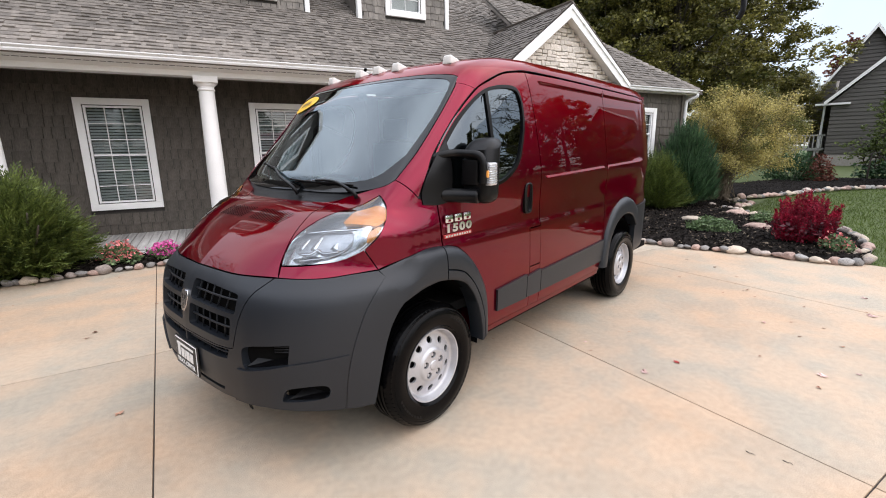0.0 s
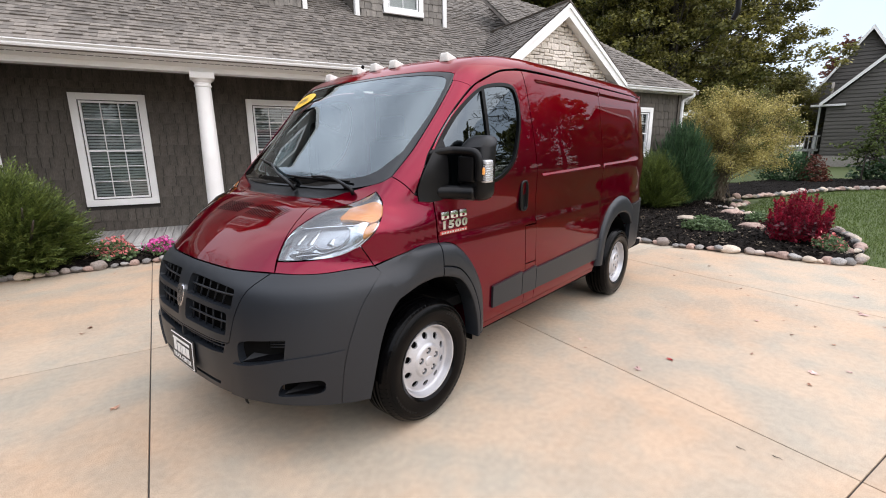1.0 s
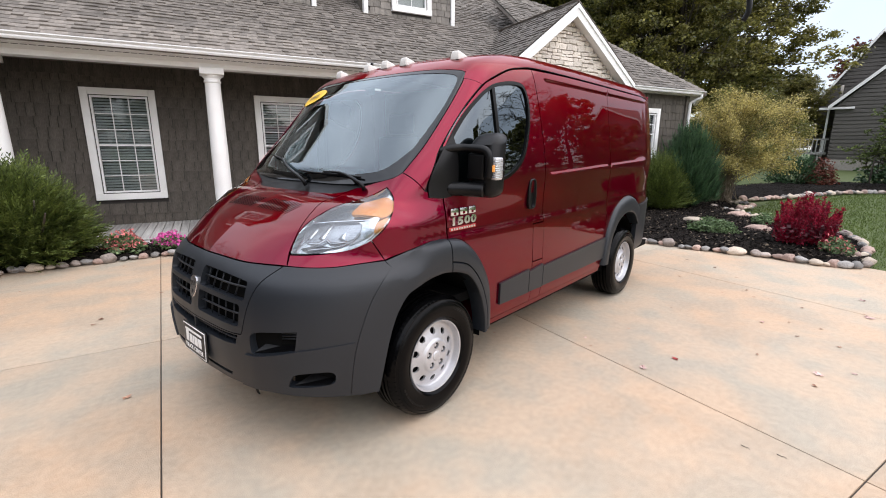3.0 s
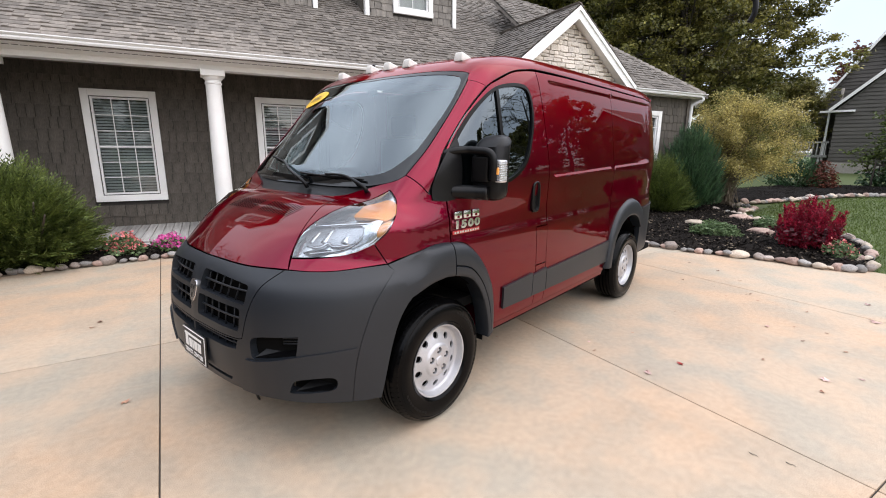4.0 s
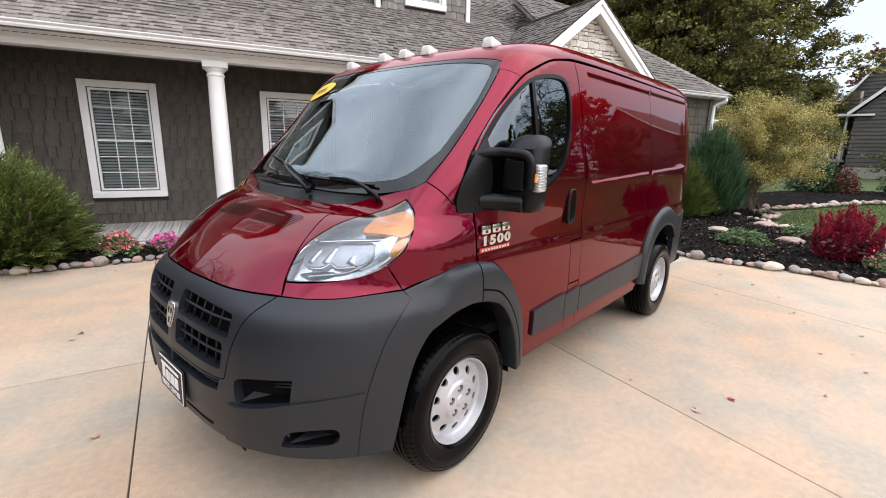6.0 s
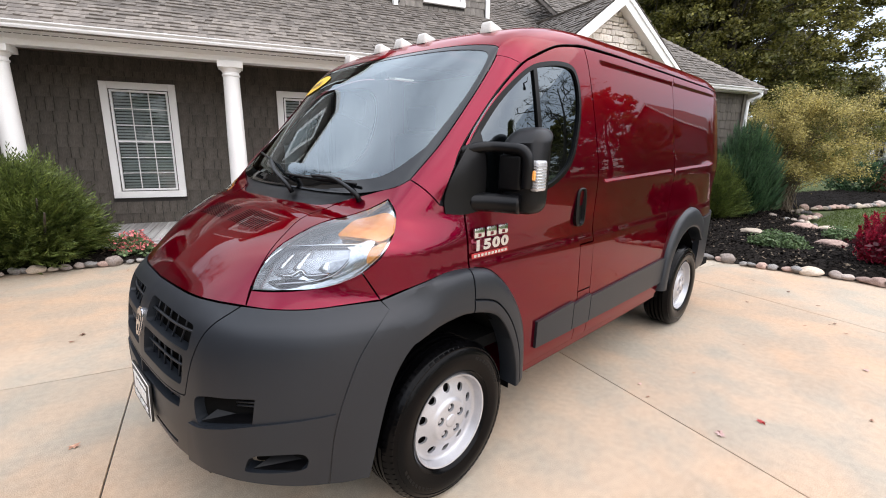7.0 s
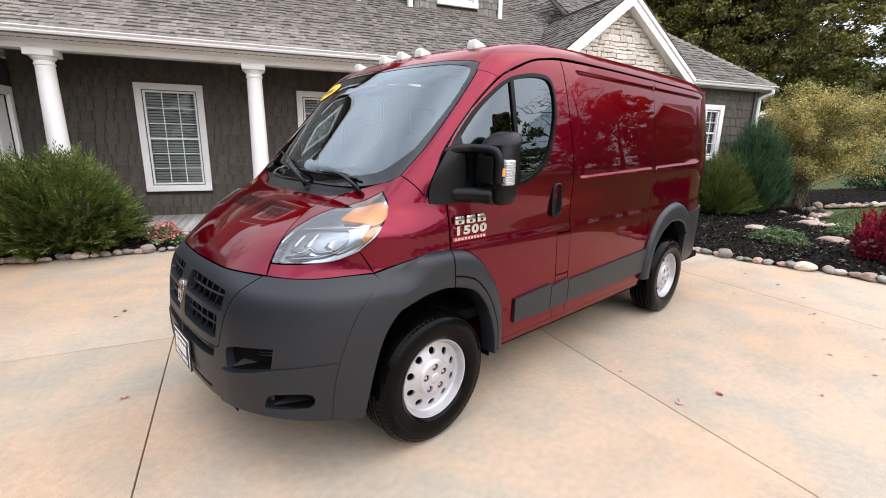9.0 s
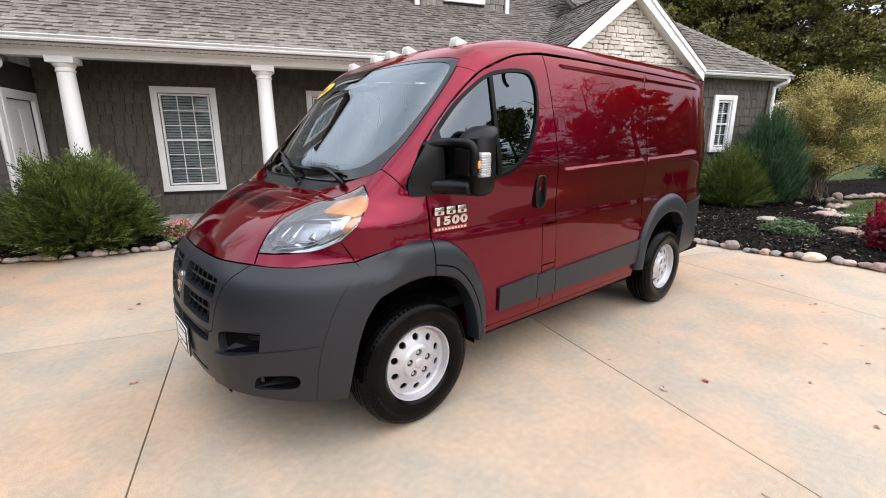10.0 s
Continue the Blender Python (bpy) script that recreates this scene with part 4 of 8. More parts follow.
MID_FRONT = [(0.93, 1.225, 0.42), (0.95, 1.215, 0.735), (0.95, 1.2, 1.02), (0.95, 1.187, 1.25), (0.935, 1.157, 1.62), (0.89, 1.112, 1.95), (0.862, 1.077, 2.096)]
REAR_ARCH = [(0.95, 3.33, 0.96), (0.95, 3.22, 1.035), (0.95, 3.05, 1.075), (0.95, 2.90, 1.07), (0.95, 2.75, 1.03), (0.95, 2.62, 0.955), (0.95, 2.50, 0.80), (0.95, 2.44, 0.62), (0.93, 2.42, 0.42)]
SEAM = 2.44
flank_lines = (1.0, 1.02, 1.035, 1.05, 1.065, 1.08, 1.095, 1.12, 1.355, 1.365, 1.375, 1.385, 1.395, 1.405, 1.415, 1.425, 1.435, 1.445, 2.03, 2.04, 2.045, 2.05, 2.055, 2.06, 2.07)
skin("side_panel", [outline(MID_FRONT, [(0.862, 1.077, 2.096), (0.855, 1.6, 2.104), (0.855, SEAM, 2.106)], [(0.855, SEAM, 2.106), (0.93, SEAM, 1.6), (0.95, SEAM, 0.64)], [(0.95, SEAM, 0.64), (0.93, 2.42, 0.42)], [(0.93, 2.42, 0.42), (0.93, 1.225, 0.42)])],
     FLANK, PAINT, van, "red windowless side panel with a pressed ridge", grid=0.06, lines=flank_lines)
skin("side_panel", [outline([(0.95, SEAM, 0.66), (0.93, SEAM, 1.6), (0.855, SEAM, 2.106)], [(0.855, SEAM, 2.106), (0.855, 3.0, 2.104), (0.85, 3.70, 2.10)], [(0.85, 3.70, 2.10), (0.93, 3.72, 1.6), (0.94, 3.72, 0.96)], [(0.94, 3.72, 0.96), (0.95, 3.33, 0.96)], REAR_ARCH[:8], [(0.95, 2.44, 0.62), (0.95, SEAM, 0.66)])],
     FLANK, PAINT, van, "red windowless side panel with a pressed ridge", grid=0.06, lines=flank_lines)
skin("rear_corner", [outline([(0.94, 3.72, 0.96), (0.93, 3.72, 1.6), (0.85, 3.70, 2.10), (0.79, 3.72, 2.20)], [(0.79, 3.72, 2.20), (0.75, 3.93, 2.16), (0.68, 3.96, 2.16)], [(0.68, 3.96, 2.16), (0.70, 4.02, 1.6), (0.70, 4.02, 0.96)], [(0.70, 4.02, 0.96), (0.90, 3.97, 0.96), (0.94, 3.72, 0.96)])],
     (-0.8, -0.6, -0.2), PAINT, van, "red rear corner pillar", gap=0.0, grid=0.04, skirt=0.01)
tail = rounded("rear_doors", (-0.72, 3.99, 0.55), (0.72, 4.025, 2.16), PAINT, van, "red rear cargo doors", 0.012, 2)
for side in (-1, 1):
    rounded("tail_lamp", (0.66, 3.995, 1.0), (0.72, 4.03, 1.55), BADGE_RED, van, "tall red tail lamp", 0.01, 2, None, side)
rounded("rear_bumper", (-0.82, 3.80, 0.42), (0.82, 4.04, 0.62), PLASTIC, van, "grey rear bumper", 0.03, 3)
skin("rear_cladding", [outline([(0.95, 3.29, 0.44), (0.95, 3.30, 0.70), (0.95, 3.27, 0.86), (0.95, 3.20, 0.985)], [(0.95, 3.20, 0.985), (0.95, 3.36, 0.955), (0.94, 3.55, 0.958), (0.94, 3.80, 0.962)], [(0.94, 3.80, 0.962), (0.94, 3.80, 0.44)], [(0.94, 3.80, 0.44), (0.95, 3.29, 0.44)])],
     (-1, -0.15, 0), PLASTIC, van, "grey rear quarter cladding", off=0.018, gap=0.0, grid=0.05, skirt=0.05)
skin("rear_cladding", [outline([(0.94, 3.80, 0.962), (0.90, 3.97, 0.962), (0.70, 4.02, 0.962)], [(0.70, 4.02, 0.962), (0.70, 4.02, 0.62)], [(0.70, 4.02, 0.62), (0.9, 3.97, 0.62), (0.94, 3.80, 0.62)], [(0.94, 3.80, 0.62), (0.94, 3.80, 0.962)])],
     (-0.7, -0.7, 0), PLASTIC, van, "grey rear quarter cladding", off=0.018, gap=0.0, grid=0.04, skirt=0.02)
skin("sill", [outline([(0.93, 0.50, 0.418), (0.93, 2.43, 0.418)], [(0.93, 2.43, 0.418), (0.92, 2.43, 0.375)], [(0.92, 2.43, 0.375), (0.92, 0.53, 0.375)], [(0.92, 0.53, 0.375), (0.93, 0.50, 0.418)])], FLANK, PAINT, van, "red door sill", skirt=0.08, off=-0.006)
for y0, y1 in ((0.632, 1.008), (1.013, 1.212), (1.217, 2.455)):
    a0, a1, b0, b1 = (0.95, y0, 0.512), (0.95, y1, 0.508), (0.95, y1, 0.672 + 0.018 * y1), (0.95, y0, 0.654 + 0.018 * y0)
    skin("side_moulding", [outline([a0, a1], [a1, b0], [b0, b1], [b1, a0])], FLANK, PLASTIC, van, "grey flank moulding", off=0.016, gap=0.001, grid=0.08, skirt=0.03)


GR_W = 0.06


def flare(name, outer, inner, reach, label, groove=False, back=1.0):
    """A plastic wheel-arch lip between an outer and an inner line."""
    o, i = spline(outer, 6), spline(inner, 6)
    ks = np.array([0, 0.04, 0.12, 0.25, 0.4, 0.6, 0.66, 0.69, 0.72, 0.78, 0.9, 0.97, 1.0])
    rise = np.array([-0.01, 0.35, 0.62, 0.82, 0.93, 0.98, 0.98, 0.72 if groove else 0.98, 0.98, 1.0, 1.0, 0.96, 0.85])
    for side in (1, -1):
        verts = []
        for (oy, oz), (iy, iz) in zip(o, i):
            base = cast(np.array([[2.0, oy, oz]]), np.array([[-1.0, 0, 0]]), far=3.0, steps=60)[0][0][0]
            for k, r in zip(ks, rise):
                y, z = oy + (iy - oy) * k, oz + (iz - oz) * k
                x = base + (reach - base) * r
                if y < -0.05:
                    flush = cast(np.array([[2.0, y, z]]), np.array([[-1.0, 0, 0]]), GR_W, far=3.0, steps=60)[0][0][0] + 0.001
                    x = x + (min(x, flush) - x) * min(1.0, (-0.05 - y) / 0.16)
                verts.append((side * x, y, z))
            verts.append((side * (reach - 0.11), iy + 0.004, iz))
        w = len(ks) + 1
        faces = [(r * w + c, r * w + c + 1, (r + 1) * w + c + 1, (r + 1) * w + c) for r in range(len(o) - 1) for c in range(w - 1)]
        bm = bmesh.new()
        vs = [bm.verts.new(v) for v in verts]
        for f in faces:
            bm.faces.new([vs[j] for j in (f if side < 0 else f[::-1])])
        for row in (0, len(o) - 1):
            ring = [vs[row * w + c] for c in range(w)]
            bm.faces.new(ring)
        bmesh.ops.recalc_face_normals(bm, faces=bm.faces[:])
        part(name, bm, PLASTIC, van, label)


flare("wheel_flare", [(-0.338, 0.998), (-0.192, 1.036), (-0.06, 1.060), (0.03, 1.063), (0.082, 1.058)], [(-0.245, 0.822), (-0.113, 0.861), (-0.02, 0.872), (0.03, 0.873), (0.082, 0.866)], 1.0, "grey front wheel-arch flare")
flare("wheel_flare", [(0.09, 1.057), (0.155, 1.047), (0.232, 1.022), (0.325, 0.955), (0.398, 0.875), (0.455, 0.79), (0.490, 0.697), (0.503, 0.58), (0.507, 0.425)],
      [(0.09, 0.866), (0.18, 0.843), (0.252, 0.808), (0.315, 0.74), (0.362, 0.66), (0.394, 0.57), (0.412, 0.49), (0.418, 0.43), (0.418, 0.388)], 1.0, "grey front wheel-arch flare", groove=True)
flare("wheel_flare", [(2.41, 0.44), (2.44, 0.62), (2.50, 0.80), (2.62, 0.955), (2.75, 1.03), (2.90, 1.07), (3.05, 1.075), (3.20, 1.03), (3.32, 0.955)],
      [(2.50, 0.44), (2.525, 0.60), (2.575, 0.72), (2.68, 0.83), (2.79, 0.885), (2.91, 0.912), (3.05, 0.905), (3.17, 0.86), (3.275, 0.75)], 0.985, "grey rear wheel-arch flare")

# front bumper: grille piece and main shell
GR_W = 0.06


def ring_outline(x0, x1, z0, z1, skew=0.0, r=0.018):
    """A rounded opening in the nose."""
    pts = []
    for cx, cz, a0 in ((x1 - r, z1 - r, 0), (x0 + r, z1 - r, 90), (x0 + r, z0 + r, 180), (x1 - r, z0 + r, 270)):
        for k in range(5):
            a = radians(a0 + 22.5 * k)
            x, z = cx + r * math.cos(a), cz + r * math.sin(a)
            pts.append((x + skew * (z - 0.81), -0.9, z))
    return outline(*[[pts[i], pts[(i + 1) % 20]] for i in range(20)], wide=GR_W)


def wrap_patch(loops, mat, name, parent, label, wide=GR_W, off=0.0, grid=0.04, gap=0.003, skirt=0.03, twin=False, way=(0, 1, -0.1)):
    return skin(name, loops, way, mat, parent, label, twin=twin, wide=wide, off=off, grid=grid, gap=gap, skirt=skirt)


GRILLE_EDGE = [(0.607, -0.738, 0.9965), (0.585, -0.775, 0.965), (0.545, -0.83, 0.90), (0.510, -0.885, 0.80), (0.480, -0.912, 0.672)]
nose_top = [(0.0, -0.851, 0.9975), (0.33, -0.832, 0.9975), (0.50, -0.787, 0.9975), (0.607, -0.738, 0.9965)]
grille_low = [(0.480, -0.912, 0.672), (0.455, -0.915, 0.655), (0.3, -0.935, 0.652), (0.0, -0.95, 0.652)]
openings = []
for s in (1, -1):
    for z0, z1, xa, xb in ((0.828, 0.944, 0.056, 0.484), (0.690, 0.804, 0.050, 0.456)):
        openings.append(ring_outline(min(s * xa, s * xb), max(s * xa, s * xb), z0, z1, s * 0.06))
bumper = empty("front_bumper", "", "")
bumper.parent = van
bumper["label"] = "grey plastic front bumper with black grille openings"
wrap_patch([outline(nose_top, GRILLE_EDGE, grille_low, [(-x, y, z) for x, y, z in grille_low[::-1]], mirrored(GRILLE_EDGE), mirrored(nose_top), wide=GR_W)] + openings, PLASTIC, "grille_surround", bumper, "", skirt=0.05)
BUMP_TOP = [(0.607, -0.738, 0.9965), (0.700, -0.668, 0.9925), (0.785, -0.568, 0.9905), (0.855, -0.450, 0.9975), (0.905, -0.342, 1.001)]
BUMP_BACK = [(0.905, -0.342, 1.001), (0.945, -0.298, 0.935), (0.985, -0.246, 0.83)]
BUMP_ARCH = [(0.985, -0.246, 0.83), (0.984, -0.290, 0.788), (0.977, -0.338, 0.714), (0.971, -0.376, 0.614), (0.965, -0.405, 0.503), (0.956, -0.426, 0.402), (0.946, -0.442, 0.322)]
BUMP_LOW = [(0.946, -0.442, 0.322), (0.914, -0.523, 0.324), (0.88, -0.59, 0.333), (0.75, -0.75, 0.35), (0.62, -0.86, 0.372), (0.40, -0.928, 0.378), (0.0, -0.95, 0.365)]
main = outline(BUMP_TOP, BUMP_BACK, BUMP_ARCH, BUMP_LOW, [(0.0, -0.95, 0.365), (0.0, -0.95, 0.650)], grille_low[::-1], GRILLE_EDGE[::-1], wide=GR_W)
low_slot = outline([(0.006, -0.95, 0.588), (0.006, -0.95, 0.644)], [(0.006, -0.95, 0.644), (0.30, -0.93, 0.644), (0.446, -0.92, 0.648)], [(0.446, -0.92, 0.648), (0.428, -0.92, 0.598)], [(0.428, -0.92, 0.598), (0.3, -0.935, 0.590), (0.006, -0.95, 0.588)], wide=GR_W)
FOG = outline([(0.539, -0.906, 0.590), (0.532, -0.902, 0.640), (0.545, -0.90, 0.675), (0.596, -0.872, 0.690)], [(0.596, -0.872, 0.690), (0.66, -0.83, 0.694), (0.739, -0.766, 0.697)], [(0.739, -0.766, 0.697), (0.734, -0.782, 0.600)], [(0.734, -0.782, 0.600), (0.65, -0.85, 0.582), (0.56, -0.90, 0.572), (0.539, -0.906, 0.590)], wide=GR_W)
FOG_LOW = outline([(0.70, -0.80, 0.425), (0.715, -0.79, 0.468), (0.74, -0.77, 0.482)], [(0.74, -0.77, 0.482), (0.80, -0.72, 0.486), (0.848, -0.665, 0.484), (0.866, -0.645, 0.462), (0.860, -0.65, 0.425), (0.84, -0.68, 0.412)], [(0.84, -0.68, 0.412), (0.77, -0.745, 0.408), (0.71, -0.80, 0.412), (0.70, -0.80, 0.425)], wide=GR_W)
CREASE = [(0.935, -0.322, 0.972), (0.948, -0.392, 0.915), (0.935, -0.46, 0.821), (0.924, -0.507, 0.714), (0.914, -0.54, 0.615), (0.904, -0.566, 0.49), (0.896, -0.578, 0.340)]
lip = outline(CREASE, [CREASE[-1], (0.944, -0.446, 0.326)], BUMP_ARCH[::-1], [BUMP_ARCH[0], CREASE[0]], wide=GR_W)
wrap_patch([lip], PLASTIC, "arch_lip", bumper, "raised wheel-arch lip", off=0.011, skirt=0.03, twin=True, way=(-0.75, 0.66, 0), gap=0.0)
chin_slot = outline([(0.10, -0.95, 0.408), (0.10, -0.95, 0.426)], [(0.10, -0.95, 0.426), (0.25, -0.94, 0.428), (0.37, -0.93, 0.430)], [(0.37, -0.93, 0.430), (0.36, -0.93, 0.410)], [(0.36, -0.93, 0.410), (0.25, -0.94, 0.408), (0.10, -0.95, 0.408)], wide=GR_W)
STEP = [(0.50, -0.915, 0.566), (0.56, -0.90, 0.566), (0.649, -0.852, 0.580), (0.735, -0.782, 0.598), (0.83, -0.68, 0.612), (0.908, -0.55, 0.622)]
step_low = outline(STEP, [STEP[-1], (0.893, -0.585, 0.345)], [(0.893, -0.585, 0.345), (0.88, -0.60, 0.341), (0.75, -0.755, 0.358), (0.62, -0.86, 0.380), (0.45, -0.92, 0.384)], [(0.45, -0.92, 0.384), (0.50, -0.915, 0.566)], wide=GR_W)
wrap_patch([step_low, FOG_LOW], PLASTIC, "bumper_skirt", bumper, "stepped lower bumper skirt", off=0.012, skirt=0.02, twin=True, way=(-0.62, 0.78, 0), gap=0.0)
wrap_patch([main, low_slot, FOG, FOG_LOW, chin_slot], PLASTIC, "bumper_shell", bumper, "", skirt=0.05, twin=True, way=(-0.62, 0.78, 0), gap=0.002)
for s in (1, -1):
    for c, r in (((0.655, -0.80, 0.63), (0.155, 0.05, 0.075)), ((0.785, -0.68, 0.447), (0.145, 0.05, 0.055))):
        pocket = box("fog_pocket", (-r[0], -r[1], -r[2]), (r[0], r[1], r[2]), DARK, bumper, "black recessed pocket", 0.01)
        pocket.matrix_local = Matrix.Translation((s * (c[0] - 0.045), c[1] + 0.055, c[2])) @ pose(0, 0, 0, 0, 0, s * 36)
for s in (1, -1):
    for corners in ([(0.548, -0.893, 0.578), (0.728, -0.778, 0.604), (0.700, -0.700, 0.622), (0.585, -0.770, 0.650)], [(0.715, -0.785, 0.415), (0.845, -0.668, 0.418), (0.822, -0.610, 0.430), (0.735, -0.690, 0.452)]):
        v = [(s * x, y, z) for x, y, z in corners]
        raw("pocket_ledge", v + [(x, y + 0.01, z - 0.03) for x, y, z in v], [(0, 1, 2, 3)[::s], (7, 6, 5, 4)[::s], (0, 4, 5, 1)[::s], (1, 5, 6, 2)[::s], (2, 6, 7, 3)[::s], (3, 7, 4, 0)[::s]], BLACK, bumper, "black sloping ledge in the pocket")
    for k in range(3):
        tube("pocket_slat", [(s * 0.655, -0.800, 0.650 + 0.014 * k), (s * 0.735, -0.735, 0.650 + 0.014 * k)], 0.004, PLASTIC, bumper, count=5)
box("grille_backing", (-0.47, -0.83, 0.56), (0.47, -0.80, 0.95), DARK, bumper, "black grille backing")
box("grille_tray", (-0.50, -0.90, 0.535), (0.50, -0.70, 0.56), DARK, bumper, "black tray behind the grille")
box("grille_backing", (-0.56, -0.72, 0.53), (0.56, -0.70, 0.985), DARK, bumper, "black grille backing")
def nose_y(x, z, depth):
    return cast(np.array([[x, -2.0, z]]), np.array([[0.0, 1.0, 0]]), GR_W, far=3.0, steps=80)[0][0][1] + depth


for z, reach in ((0.886, 0.47), (0.750, 0.44), (0.617, 0.43)):
    line = [(x, nose_y(x, z, 0.024), z) for x in np.linspace(-reach, reach, 15)]
    tube("grille_slat", line, 0.0055, PLASTIC, bumper, count=6)
for k in range(13):
    x = -0.450 + 0.075 * k
    for z0, z1 in ((0.829, 0.942), (0.692, 0.802), (0.585, 0.648)):
        if abs(x) > 0.05 or z1 < 0.66:
            y0, y1 = nose_y(x, z0, 0.030), nose_y(x, z1, 0.030)
            tube("grille_rib", [(x, y0, z0), (x, (y0 + y1) / 2, (z0 + z1) / 2), (x, y1, z1)], 0.0042, PLASTIC, bumper, count=5)
shield = [(0.0, 0.062), (0.034, 0.056), (0.042, 0.03), (0.036, -0.025), (0.018, -0.058), (0.0, -0.066), (-0.018, -0.058), (-0.036, -0.025), (-0.042, 0.03), (-0.034, 0.056)]
bm = bmesh.new()
ring = [bm.verts.new((x, 0, z)) for x, z in shield]
face = bm.faces.new(ring)
ex = bmesh.ops.extrude_face_region(bm, geom=[face])
top = [g for g in ex["geom"] if isinstance(g, bmesh.types.BMVert)]
bmesh.ops.translate(bm, verts=top, vec=(0, -0.016, 0))
bmesh.ops.bevel(bm, geom=[e for e in bm.edges if all(v in top for v in e.verts)], offset=0.006, segments=2, affect="EDGES")
bmesh.ops.recalc_face_normals(bm, faces=bm.faces[:])
emblem = part("grille_emblem", bm, CHROME, bumper, "chrome shield emblem")
emblem.matrix_local = Matrix.Translation((0, -0.938, 0.815)) @ pose(0, 0, 0, -12)
for x0, x1, z0, z1 in ((-0.024, -0.008, 0.004, 0.030), (0.008, 0.024, 0.004, 0.030), (-0.008, 0.008, -0.040, -0.014)):
    inlay = box("emblem_inlay", (x0, -0.0172, z0), (x1, -0.012, z1), LETTER, emblem, "", 0.002)
    inlay.matrix_parent_inverse = Matrix()

# front plate: white rim, black field, white lettering
plate = box("dealer_plate", (-0.155, -0.005, -0.085), (0.155, 0.005, 0.085), LETTER, bumper, "black and white dealer plate", 0.004)
plate.matrix_local = Matrix.Translation((-0.005, -0.972, 0.500)) @ pose(0, 0, 0, -2)
box("plate_border", (-0.150, -0.0068, -0.080), (0.150, -0.003, 0.080), WHITE_GLOSS, plate, "white border", 0.002)
field = box("plate_field", (-0.144, -0.0085, -0.074), (0.144, -0.004, 0.074), LETTER, plate, "", 0.002)
for x0, x1, z0, z1 in ((-0.115, 0.115, 0.045, 0.058), (-0.105, -0.07, -0.02, 0.045), (-0.055, -0.02, -0.02, 0.03), (-0.01, 0.005, -0.02, 0.03), (0.015, 0.055, -0.02, 0.03), (0.065, 0.105, -0.02, 0.03)):
    box("plate_bar", (x0, -0.0105, z0), (x1, -0.006, z1), WHITE_GLOSS, plate)
letters("plate_lettering", "TRUCK CENTER", 0.034, 0.001, WHITE_GLOSS, plate, Matrix.Translation((0, -0.0100, -0.047)) @ pose(0, 0, 0, 90))

tube("hanging_clip", [(0.50, -0.885, 0.385), (0.505, -0.88, 0.36), (0.498, -0.875, 0.335), (0.508, -0.87, 0.322)], (0.007, 0.009, 0.006, 0.004), BLACK, bumper, "black clip hanging below the bumper")

# flank badge
badge = empty("flank_badge", "", "")
badge.parent = van
badge["label"] = "chrome model badge with a red strip"
m_side = Matrix.Translation((0.953, 0.228, 0)) @ pose(0, 0, 0, 90, 0, 90)
for k, digit in enumerate("1500"):
    letters("badge_digit", digit, 0.082, 0.007, CHROME, badge, m_side @ Matrix.Translation((-0.09 + 0.062 * k, 1.148, 0)) @ Matrix.Diagonal((1.22, 0.74, 1, 1)), bold=0.0045)
for k in range(3):
    y = 0.148 + 0.082 * k
    box("badge_block", (0.948, y - 0.034, 1.182), (0.961, y + 0.034, 1.226), CHROME, badge, "", 0.008, 2)
    box("badge_block", (0.957, y - 0.012, 1.188), (0.9625, y + 0.010, 1.203), PAINT, badge, "", 0.002, 1)
box("badge_strip", (0.948, 0.104, 1.094), (0.958, 0.352, 1.116), BADGE_RED, badge, "red strip", 0.003)
for k in range(10):
    box("badge_bar", (0.955, 0.114 + 0.0235 * k, 1.099), (0.9595, 0.130 + 0.0235 * k, 1.111), CHROME, badge)


